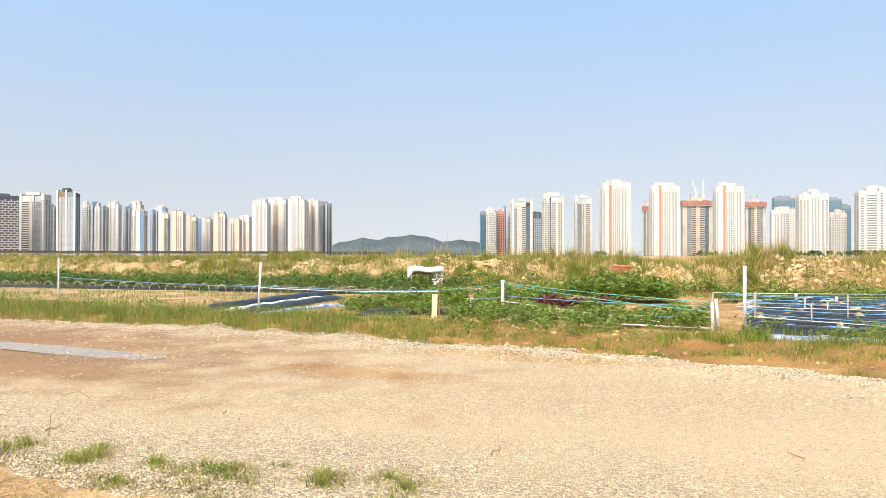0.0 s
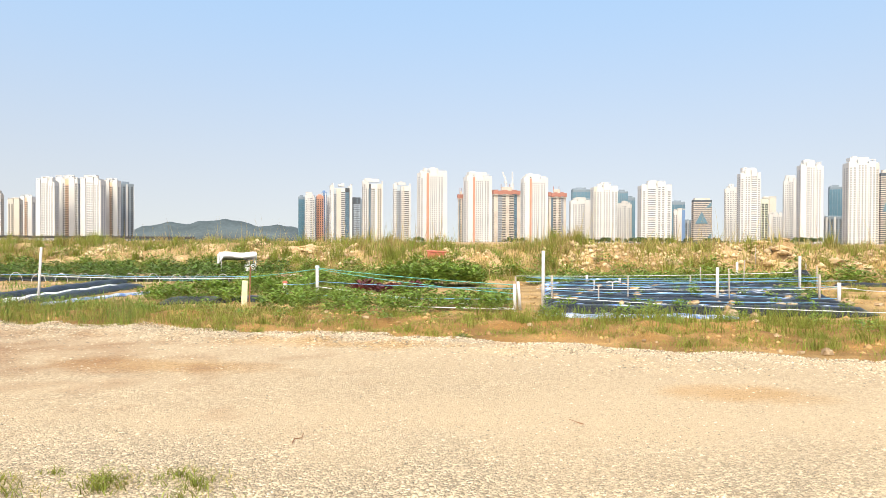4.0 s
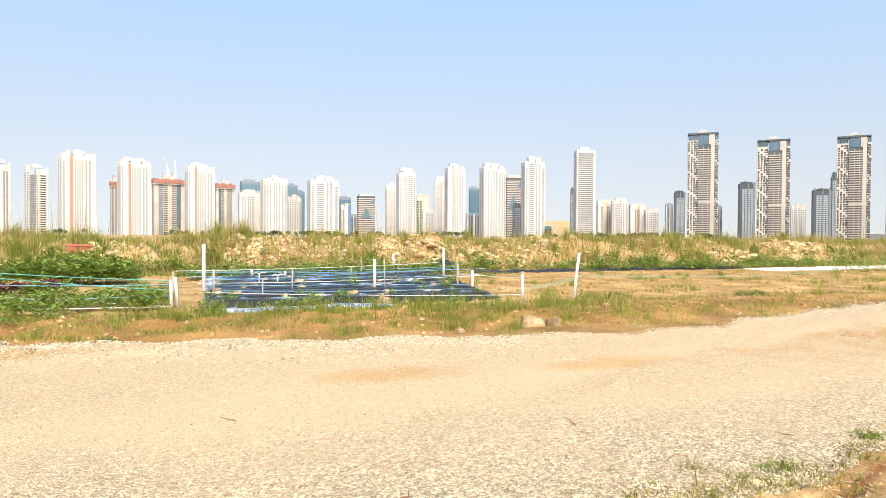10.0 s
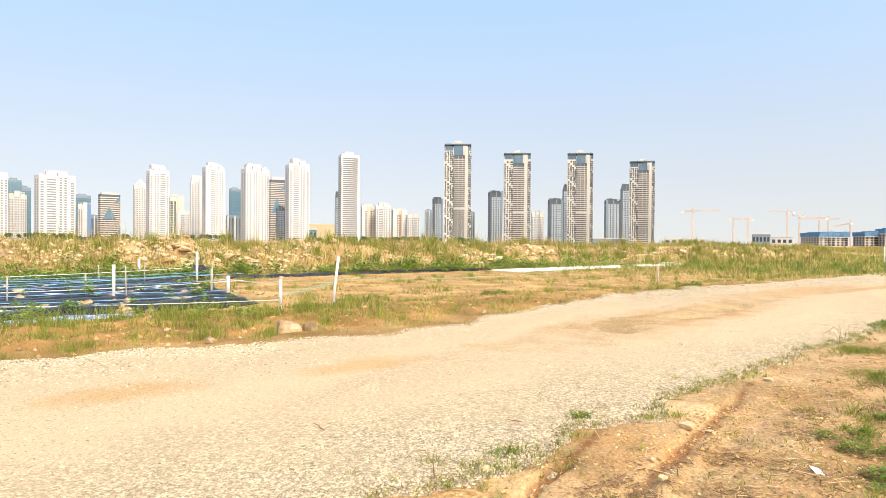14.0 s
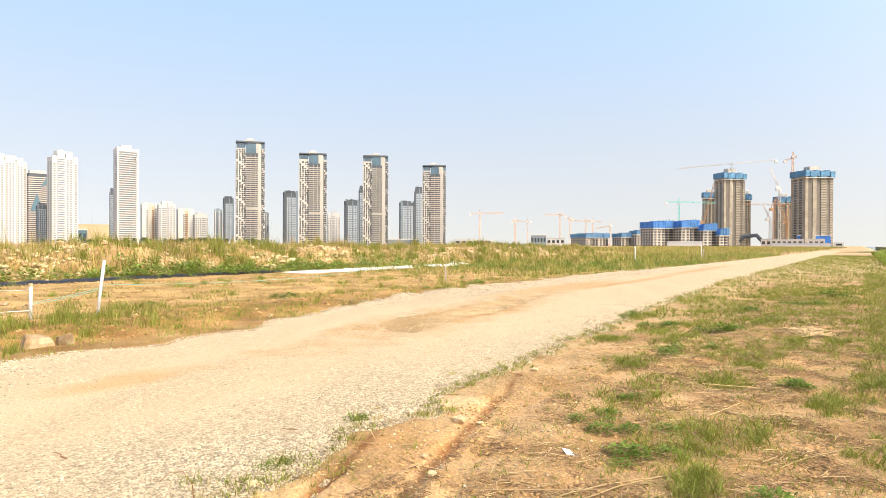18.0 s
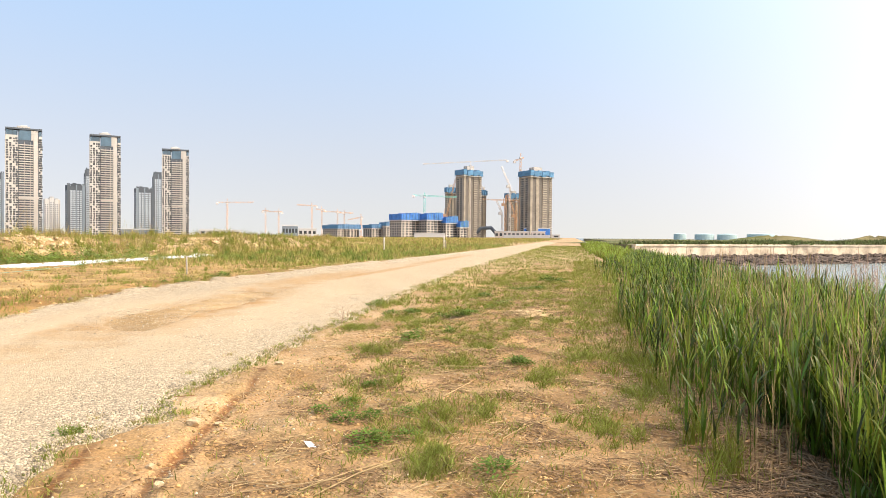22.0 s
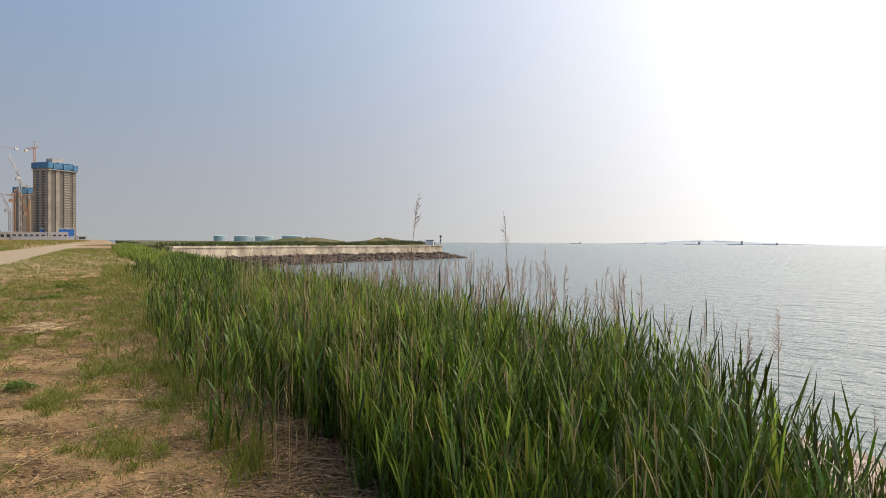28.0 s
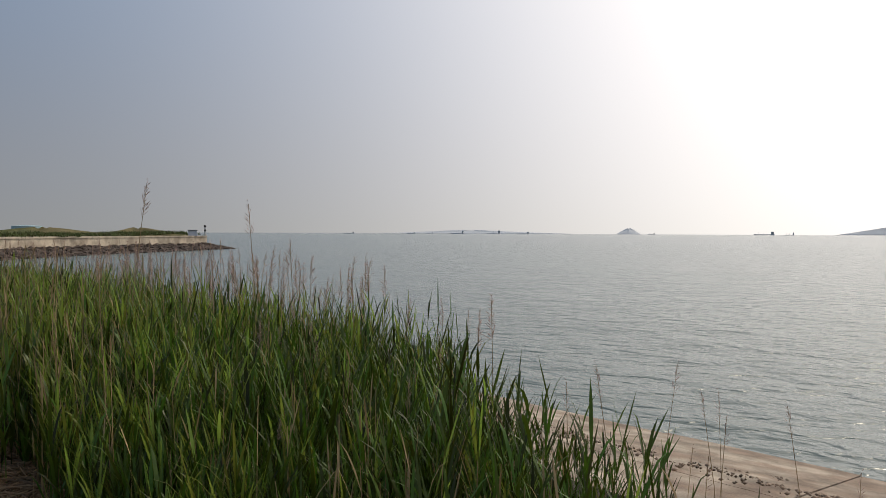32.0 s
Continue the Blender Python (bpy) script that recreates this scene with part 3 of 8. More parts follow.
# under the reeds: dark mud, with the bed's inner shade put into the colour
stain_and_shade(SOIL, [(*xy(11, -2.9), 11.5, 2.6, ALONG), (*xy(4.6, -2.7), 3.4, 2.3, ALONG)], (0.40, 0.36, 0.33), 0.8)
stain_and_shade(SOIL, [(*xy(20, 0.8), 26, 4.0, ALONG), (*xy(6.4, 1.2), 2.4, 1.0, ALONG), (*xy(5.0, -0.9), 6.5, 2.2, ALONG)], (0.83, 0.72, 0.59), 0.95)
stain_and_shade(GRAVEL, [(*xy(13.9, 8.0), 6.4, 1.1, ALONG + 0.12)], (0.90, 0.77, 0.60), 0.95)
stain_and_shade(GRAVEL, [(*xy(30, 8.6), 9.0, 0.35, ALONG), (*xy(46, 9.0), 12.0, 0.5, ALONG)], (0.90, 0.77, 0.62), 0.95)
stain_and_shade(GRAVEL, [(*xy(-15.5, 8.2), 11.0, 3.8, ALONG), (*xy(-9.5, 6.9), 4.0, 1.1, ALONG)], (0.62, 0.47, 0.36), 0.7)


def blob_sheet(name, mat, cu, cv, ru_, rv_, z, turn=0.0, ragged=0.12, n=48, dome=0.0, seed=1):
    """A flat patch with an uneven outline."""
    rnd = np.random.RandomState(seed)
    ph = rnd.rand(6) * 6.28
    b = Build()
    rings = []
    for s in (1.0, 0.8, 0.5):
        ring = []
        for i in range(n):
            a = 2 * math.pi * i / n
            k = 1 + sum(ragged / (j + 1) * math.sin((j + 2) * a + ph[j]) for j in range(5))
            pu, pv = s * ru_ * k * math.cos(a), s * rv_ * k * math.sin(a)
            pu, pv = pu * math.cos(turn) - pv * math.sin(turn), pu * math.sin(turn) + pv * math.cos(turn)
            x, y = xy(cu + pu, cv + pv)
            zz = z if z is not None else float(height(cu + pu, cv + pv)) + 0.045
            ring.append((x, y, zz + dome * (1 - s)))
        rings.append(ring)
    b.rings(rings, cap=False)
    k = len(b.v)
    b.f.append(tuple(range(k - n, k)))
    return part(name, b, mat, smooth=True)


tagged(blob_sheet("puddle", PUDDLE, -11.2, 8.2, 3.7, 0.36, 0.014, 0.0, 0.14), "shallow muddy rain puddle on the gravel", "puddle", kind="structure")

sea = Build()
xs = graded(-60, 160, 20, 4700, 1.5)
vs = np.concatenate([[-6.0, -14, -30, -60], -60 * 1.5 ** np.arange(1, 11)])
sea_m = sheet("water", xs, vs, np.full((len(xs), len(vs)), -2.2))
tagged(part("water", sea_m, WATER), "calm grey-green sea with small ripples", "sea", kind="structure")

# concrete apron down to the water, cast in slabs
apron = tagged(new("revetment"), "weathered pale concrete apron sloping into the sea", "revetment", kind="structure")
rnd = random.Random(5)
for i in range(-8, 14):
    for v0, v1, z0, z1 in ((-5.0, -8.6, -0.98, -1.52), (-8.61, -12.6, -1.53, -2.26)):
        b = Build()
        a0, a1 = i * 3.2 + 0.008, i * 3.2 + 3.192
        dz = rnd.uniform(-0.008, 0.008)
        top = [(*xy(a0, v0), z0 + dz), (*xy(a1, v0), z0 + dz), (*xy(a1, v1), z1 + dz), (*xy(a0, v1), z1 + dz)]
        b.add(top + [(x, y, z - 0.25) for x, y, z in top], [(3, 2, 1, 0), (4, 5, 6, 7), (0, 1, 5, 4), (1, 2, 6, 5), (2, 3, 7, 6), (3, 0, 4, 7)])
        part("slab", b, APRON, apron)
curb = Build()
for i in range(-9, 15):
    (x0, y0), (x1, y1) = xy(i * 3.2, -5.45), xy(i * 3.2 + 3.17, -5.45)
    curb.tube([(x0, y0, -0.92), (x1, y1, -0.92)], 0.24, 4)
part("curb", curb, CURBDARK, apron, "dark weathered concrete curb")

# ---------------------------------------------------------------- jetty across the bay
jetty = tagged(new("jetty"), "long concrete sea wall with dark rock armour and grass on top", "sea wall", kind="structure")
WALL = [(84.0, -42.0), (88.0, -52.0), (96.5, -76.0), (101.0, -97.0), (104.5, -118.0)]
for (x0, y0), (x1, y1) in zip(WALL[:-1], WALL[1:]):
    seg = max(1, round(math.hypot(x1 - x0, y1 - y0) / 8))
    for k in range(seg):
        a, c = k / seg, (k + 0.994) / seg
        p, q = Vector((x0 + (x1 - x0) * a, y0 + (y1 - y0) * a)), Vector((x0 + (x1 - x0) * c, y0 + (y1 - y0) * c))
        nrm = Vector((-(q - p).y, (q - p).x)).normalized()
        if nrm.x < 0:
            nrm = -nrm
        b = Build()
        ring = lambda s, e, z: (s.x + nrm.x * e, s.y + nrm.y * e, z)
        prof = ((0, -2.6), (0.15, 0.45), (0.0, 0.5), (0.0, 0.80), (0.7, 0.80), (0.7, -2.6))
        b.rings([[ring(p, e, z) for e, z in prof], [ring(q, e, z) for e, z in prof]])
        part("wall_panel", b, CONCRETE, jetty)
b = Build()
land = [(84.5, -41), (88.6, -52), (97.1, -76), (101.6, -97), (105.1, -118), (130, -130), (420, -340), (900, -560), (833, -345), (118, -58)]
b.rings([[(x, y, z) for x, y in reversed(land)] for z in (-3.0, 0.72)])
part("top_soil", b, FARMOUND, jetty)


def lumps(b, pts, rad, rnd, flat=0.7):
    """Rough stones: squashed, jittered eight-cornered lumps."""
    for x, y, z, r in pts:
        r *= rad
        ang = rnd.random() * 6.28
        top = [(x + r * rnd.uniform(0.6, 1.1) * math.cos(ang + k * 1.571), y + r * rnd.uniform(0.6, 1.1) * math.sin(ang + k * 1.571)) for k in range(4)]
        lo = [(px, py, z - r * 0.5 * flat) for px, py in top]
        mid = [(x + (px - x) * 1.1 + rnd.uniform(-.1, .1) * r, y + (py - y) * 1.1, z + r * flat * rnd.uniform(0.1, 0.5)) for px, py in top]
        hi = (x + rnd.uniform(-.25, .25) * r, y + rnd.uniform(-.25, .25) * r, z + r * flat * rnd.uniform(0.75, 1.0))
        b.add(lo + mid + [hi], [(0, 1, 5, 4), (1, 2, 6, 5), (2, 3, 7, 6), (3, 0, 4, 7), (4, 5, 8), (5, 6, 8), (6, 7, 8), (7, 4, 8)])


rnd = random.Random(8)
b, pts = Build(), []
for (x0, y0), (x1, y1) in zip(WALL[:-1], WALL[1:]):
    L = math.hypot(x1 - x0, y1 - y0)
    nx, ny = -(y1 - y0) / L, (x1 - x0) / L
    if nx > 0:
        nx, ny = -nx, -ny
    for k in range(int(L * 12)):
        s, e = rnd.random(), rnd.random()
        pts.append((x0 + (x1 - x0) * s + nx * e * 4.2, y0 + (y1 - y0) * s + ny * e * 4.2, -0.95 - 1.45 * e, rnd.uniform(0.35, 0.75)))
for k in range(160):
    a, e = rnd.uniform(math.pi * 0.9, math.pi * 1.75), rnd.random()
    pts.append((105 + math.cos(a) * e * 5, -118.5 + math.sin(a) * e * 7, -1.1 - 1.2 * e, rnd.uniform(0.3, 0.65)))
lumps(b, pts, 1.0, rnd)
tagged(part("rock_armour", b, ROCKDARK), "dark broken armour stones along the foot of the sea wall", "rocks", kind="stuff")


def mound(name, cx, cy, rx, ry, h, z0, mat, label, seed, turn=0.0, cat="mound", n=36, ragged=0.12):
    rnd_ = np.random.RandomState(seed)
    ph = rnd_.rand(8) * 6.28
    b_ = Build()
    rings = []
    for s, hh in ((1, -0.02), (0.88, 0.14), (0.66, 0.40), (0.44, 0.66), (0.24, 0.88), (0.08, 1.0)):
        ring = []
        for i in range(n):
            a = 2 * math.pi * i / n
            k = 1 + sum(ragged / (j + 1) * math.sin((j + 2) * a + ph[j]) for j in range(6))
            px, py = s * rx * k * math.cos(a), s * ry * k * math.sin(a)
            ring.append((cx + px * math.cos(turn) - py * math.sin(turn), cy + px * math.sin(turn) + py * math.cos(turn),
                         z0 + h * hh * (1 + (0.16 * math.sin(3 * a + ph[6]) + 0.10 * math.sin(7 * a + ph[7])) * (1 if s < 0.95 else 0))))
        rings.append(ring)
    b_.rings(rings)
    return tagged(part(name, b_, mat, smooth=True), label, cat)


mound("earth_mound", 117, -88, 16, 6, 1.5, 0.6, FARMOUND, "low grassy earth mound behind the sea wall", 3, radians(68))
mound("earth_mound", 119, -112, 11, 6, 1.6, 0.6, FARMOUND, "low grassy earth mound near the jetty head", 5, radians(70))
mound("earth_mound", 114, -62, 20, 5, 0.7, 0.6, FARMOUND, "long flat grassy bank behind the sea wall", 6, radians(70))

hut = tagged(new("jetty_hut"), "small grey steel cabin on the jetty head", "hut")
b = Build(); b.soft_box(-0.9, -0.7, 0, 0.9, 0.7, 1.2, 0.05); part("cabin", b, SHIP, hut)
b = Build(); b.soft_box(-1.05, -0.85, 1.2, 1.05, 0.85, 1.3, 0.03); part("roof", b, W_DARK, hut)
b = Build(); b.box(-0.6, -0.72, 0.5, 0.1, -0.705, 1.0); part("window", b, G_DARK, hut)
hut.matrix_basis = pose(104.5, -113.5, 0.72, 0, 0, 40)
beacon = tagged(new("harbour_beacon"), "slim black and white harbour light on the jetty head", "beacon")
b = Build(); b.tube([(0, 0, 0), (0, 0, 1.9)], 0.16, 8, 0.12); part("mast", b, W_WHITE, beacon)
b = Build(); b.tube([(0, 0, 1.9), (0, 0, 2.35)], 0.26, 8); part("lantern", b, BLACKBAG, beacon)
b = Build(); b.tube([(0, 0, 1.0), (0, 0, 1.4)], 0.2, 8); part("band", b, BLACKBAG, beacon)
beacon.matrix_basis = pose(104.6, -117.4, 0.72)

for k, (x, y, r, h) in enumerate(((606, -352, 6.0, 6.4), (594, -371, 9, 6.2), (583, -388, 9, 6.2), (566, -412, 12, 6.6))):
    tk = tagged(new("storage_tank"), "pale green cylindrical storage tank far across the bay", "storage tank", "tanks across the bay")
    b = Build(); b.tube([(0, 0, 0), (0, 0, h * 0.86)], r, 24); part("shell", b, TANK, tk)
    b = Build(); b.tube([(0, 0, h * 0.86), (0, 0, h)], r, 24, r * 0.25); part("roof", b, TANK, tk)
    tk.matrix_basis = pose(x, y, 0.6)

# islands and far coasts on the horizon, their haze given by pale glowing paint
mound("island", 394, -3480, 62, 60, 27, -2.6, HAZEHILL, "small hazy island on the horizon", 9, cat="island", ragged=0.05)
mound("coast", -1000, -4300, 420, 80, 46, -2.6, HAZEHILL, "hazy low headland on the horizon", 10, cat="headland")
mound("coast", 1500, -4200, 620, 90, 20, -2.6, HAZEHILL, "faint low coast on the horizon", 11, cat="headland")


def hill(name, ax, ay, bx, by, tops, depth, label):
    """A ridge between two places, its skyline given as a few heights."""
    b_ = Build()
    n_ = 60
    rings = []
    for i in range(n_ + 1):
        s = i / n_
        k = s * (len(tops) - 1)
        j = min(int(k), len(tops) - 2)
        t = k - j
        t = t * t * (3 - 2 * t)
        h_ = tops[j] * (1 - t) + tops[j + 1] * t + 2.0 * math.sin(s * 47) + 1.2 * math.sin(s * 91 + 1)
        x, y = ax + (bx - ax) * s, ay + (by - ay) * s
        rings.append([(x, y - depth, -1), (x, y - depth * 0.45, h_ * 0.55), (x, y, h_), (x, y + depth, -1)])
    b_.rings(rings)
    return tagged(part(name, b_, HILL, smooth=True), label, "hill")


hill("hill", -640, 3000, 160, 3000, (30, 46, 62, 78, 72, 84, 92, 88, 64, 70, 66, 40), 260, "wooded hill ridge with its haze painted blue-grey")


def ship(x, y, length, superstructure):
    s = tagged(new("cargo_ship"), "grey cargo ship at anchor far out at sea", "ship", "ships on the horizon")
    b_ = Build()
    w = length * 0.14
    rings = []
    for z, k in ((-1.5, 0.9), (length * 0.045, 1.0)):
        rings.append([(-length / 2 * k, -w / 2, z), (length * 0.4 * k, -w / 2, z), (length / 2 * k, 0, z + length * 0.012), (length * 0.4 * k, w / 2, z), (-length / 2 * k, w / 2, z)])
    b_.rings(rings)
    part("hull", b_, SHIP, s)
    b_ = Build()
    b_.soft_box(-length * 0.46, -w * 0.4, length * 0.045, -length * 0.34, w * 0.4, length * 0.045 + superstructure, 0.4)
    part("superstructure", b_, W_GREY, s)
    for k in (0.0, 0.25):
        b_ = Build()
        b_.bar((length * k, 0, length * 0.04), (length * k, 0, length * 0.04 + superstructure * 0.7), 0.5)
        part("mast", b_, SHIP, s)
    s.matrix_basis = pose(x, y, -2.2, 0, 0, math.degrees(math.atan2(y, x)) + 90 + rnd.uniform(-15, 15))


for x, y, L, h in ((1048, -2270, 34, 5), (985, -2299, 28, 4), (890, -2337, 56, 8), (760, -2383, 52, 11), (656, -2413, 50, 6), (-160, -2495, 66, 9), (205, -2492, 26, 6), (-236, -2489, 30, 8), (1250, -2160, 40, 5)):
    ship(x, y, L, h)

# ---------------------------------------------------------------- towers of the city
FLOOR_H = 2.95
# wall, accent, window glass, front columns, side columns, layout, label, category
STYLES = dict(
    white=(W_WHITE, W_BEIGE, G_PALE, 8, 4, "window", "white high-rise apartment block with narrow window columns"),
    stripe=(W_WHITE, W_ORANGE, G_PALE, 8, 4, "window", "white high-rise apartment block with a terracotta stripe"),
    beige=(W_BEIGE, W_WHITE, G_PALE, 4, 3, "window", "beige high-rise apartment block with pale windows"),
    orange=(W_WHITE, W_TAN, G_DARK, 5, 3, "window", "cream high-rise apartment block with tan bays"),
    orangeall=(W_ORANGE, W_WHITE, G_DARK, 3, 2, "window", "terracotta-faced high-rise apartment block"),
    grid=(W_DARK, W_WHITE, G_DARK, 5, 3, "grid", "slate high-rise with a white staggered panel grid"),
    brown=(W_WHITE, W_GREY, G_DARK, 6, 4, "window", "white high-rise apartment block with dark glazed strips"),
    dark=(W_DARK, W_BLUEGREY, G_DARK, 5, 3, "window", "dark slate high-rise with grey piers"),
    bluegrey=(W_BLUEGREY, W_WHITE, G_DARK, 4, 3, "window", "blue-grey high-rise with white piers"),
    blue=(W_BLUE, W_WHITE, G_DARK, 3, 3, "window", "blue and white high-rise apartment block"),
    glass=(W_BLUEGREY, W_BLUEGREY, G_BLUE, 5, 4, "curtain", "blue glass office tower"),
    band=(W_WHITE, W_WHITE, G_PALE, 1, 3, "band", "tall white tower with stacked horizontal balconies"),
    redtop=(W_BARE, W_GREY, G_DARK, 5, 3, "window", "unfinished concrete tower with red formwork on top"),
    net=(W_NET, W_NETDARK, G_DARK, 5, 4, "window", "unfinished tower wrapped in scaffold net with a blue safety crown"),
)
MADE = {}


def column_mesh(n_, w, h, mat, proud):
    """One column of windows, floor above floor."""
    key = (n_, round(w, 1), round(h, 1), mat.name, proud)
    if key not in MADE:
        b_ = Build()
        for k in range(n_):
            z = (k + 0.32) * FLOOR_H
            b_.box(-w / 2, -proud, z, w / 2, 0.05, z + h)
        me = b_.mesh("window_column")
        me.materials.append(mat)
        MADE[key] = me
    return MADE[key]


def side_frames(w, d):
    """The front and left faces of a block: origin, turn and width."""
    return (("front", Matrix.Translation((0, -d / 2, 0)), w), ("side", Matrix.Translation((-w / 2, 0, 0)) @ Matrix.Rotation(-math.pi / 2, 4, 'Z'), d),
            ("side", Matrix.Translation((w / 2, 0, 0)) @ Matrix.Rotation(math.pi / 2, 4, 'Z'), d))


def block(t, name, mat, x0, y0, z0, x1, y1, z1, label=""):
    b_ = Build()
    b_.box(x0, y0, z0, x1, y1, z1)
    return part(name, b_, mat, t, label)


def grey_tower(x, y, w, d, h, yaw):
    """A wing of staggered windows, a stack of balconies, and an open steel crown over blue glass."""
    t = tagged(new("apartment_tower"), "tall grey residential tower with striped balconies and an open steel crown", "apartment tower", "city skyline")
    r = random.Random(int(x))
    w, d, h, yaw = w * 1.40, d * 0.8, h * 1.02, 1.5 - math.degrees(math.atan2(x, y))
    f = -d / 2
    body = h * 0.90
    n_ = int(body / FLOOR_H)
    block(t, "window_wing", W_PALE, -w / 2, f, 0, -w * 0.165, d / 2, body)
    block(t, "balcony_core", W_DARK, -w * 0.165, f + 1.2, 0, w * 0.5, d / 2, h * 0.86)
    block(t, "blank_wing", W_PALE, w * 0.26, f - 0.2, 0, w * 0.38, d / 2, h * 0.93)
    block(t, "corner_wing", W_PALE, w * 0.40, f, 0, w / 2, d / 2, body)
    for k, cx in enumerate((-0.45, -0.36, -0.27, -0.2, 0.43, 0.475)):
        c = Build()
        for q in range(n_):
            if (q + k) % 9 == 4:
                continue
            tall_ = r.choice((1.9, 2.3, 2.6))
            o = r.choice((-0.006, 0, 0.006)) * w
            wide_ = w * (0.031 if (k + q // 3) % 3 else 0.022)
            c.box(w * cx - wide_ + o, f - 0.12, q * FLOOR_H + 0.3, w * cx + wide_ + o, f + 0.1, q * FLOOR_H + 0.3 + tall_)
        part("window_column", c, G_DARK, t)["kind"] = "stuff"
    c = Build()
    for q in range(1, int(h * 0.845 / FLOOR_H)):
        low = q * FLOOR_H < h * 0.33
        c.box(-w * 0.145, f - (0.9 if low else 0.5), q * FLOOR_H - 0.55, w * (0.37 if low else 0.255), f + 1.3, q * FLOOR_H + 0.65)
    part("balcony_band", c, W_BALCONY, t)["kind"] = "stuff"
    for s in (0.02, 0.17):
        block(t, "pier", W_BALCONY, w * s - 0.25, f - 0.3, 0, w * s + 0.25, f + 1.3, h * 0.845)
    block(t, "belt", W_PALE, -w * 0.15, f - 1.1, h * 0.325, w * 0.40, f + 1.2, h * 0.345)
    block(t, "crown_glazing", G_CROWN, -w * 0.14, f + 0.8, h * 0.86, w * 0.20, d / 2 - 1, h * 0.95, "blue glass crown storeys")
    block(t, "crown_glazing", G_CROWN, -w * 0.47, f + 0.8, body, -w * 0.17, d / 2 - 1, h * 0.945, "blue glass crown storeys")
    block(t, "crown_glazing", G_CROWN, w * 0.41, f + 0.8, body, w * 0.48, d / 2 - 1, h * 0.945, "blue glass crown storeys")
    block(t, "penthouse", W_PALE, w * 0.20, f + 0.3, h * 0.86, w * 0.38, d / 2 - 0.5, h * 0.95)
    for s in (-0.5, -0.40, -0.30, -0.19, 0.40, 0.485):
        block(t, "crown_post", W_DARK, w * s, f - 0.1, body, w * s + 0.55, f + 0.5, h * 0.96)
    block(t, "crown_beam", W_DARK, -w * 0.5, f - 0.3, h * 0.953, w * 0.5, d / 2, h * 0.968, "dark steel beam round the crown")
    block(t, "roof_house", W_PALE, -w * 0.18, f + d * 0.2, h * 0.968, w * 0.17, d * 0.3, h * 0.988)
    block(t, "plant_box", W_GREY, -w * 0.08, f + d * 0.3, h * 0.988, w * 0.10, d * 0.2, h)
    side = Build()
    for q in range(n_):
        for cy in (-0.35, -0.12, 0.12, 0.35):
            for s in (-1, 1):
                a_, e_ = sorted((s * w / 2, s * (w / 2 + 0.12)))
                side.box(a_, d * cy - 1.1, q * FLOOR_H + 0.6, e_, d * cy + 1.1, q * FLOOR_H + 2.3)
    part("side_window_column", side, G_DARK, t)["kind"] = "stuff"
    t.matrix_basis = pose(x, y, 0.0, 0, 0, yaw)
    return t


def folded_office(x, y, w, d, h, yaw):
    """An office block banded floor by floor, with slanted blue glass facets cut into it."""
    t = tagged(new("office_tower"), "grey banded office tower with slanted blue glass facets", "office tower", "city skyline")
    f = -d / 2
    block(t, "wall", W_DARK, -w / 2, f, 0, w / 2, d / 2, h * 0.96)
    c = Build()
    for q in range(int(h * 0.95 / FLOOR_H)):
        c.box(-w / 2 - 0.3, f - 0.4, q * FLOOR_H, w / 2 + 0.3, d / 2, q * FLOOR_H + 1.3)
    part("floor_band", c, W_BROWN, t)["kind"] = "stuff"
    for a_, b_, e_ in (((-0.42, 0.44), (0.28, 0.44), (-0.05, 0.70)), ((0.1, 0.76), (0.48, 0.92), (0.48, 0.82)), ((0.1, 0.06), (0.48, 0.02), (0.48, 0.24))):
        c = Build()
        pts = [(w * p, h * q) for p, q in (a_, b_, e_)]
        c.rings([[(p, f - 0.7, q) for p, q in pts], [(p, f + 0.2, q) for p, q in pts]])
        part("glass_facet", c, G_BLUE, t, "slanted blue-grey glass facet")
    block(t, "roof_house", W_BROWN, -w * 0.42, f + 1, h * 0.96, w * 0.4, d / 2 - 1, h)
    t.matrix_basis = pose(x, y, 0.0, 0, 0, yaw)
    return t


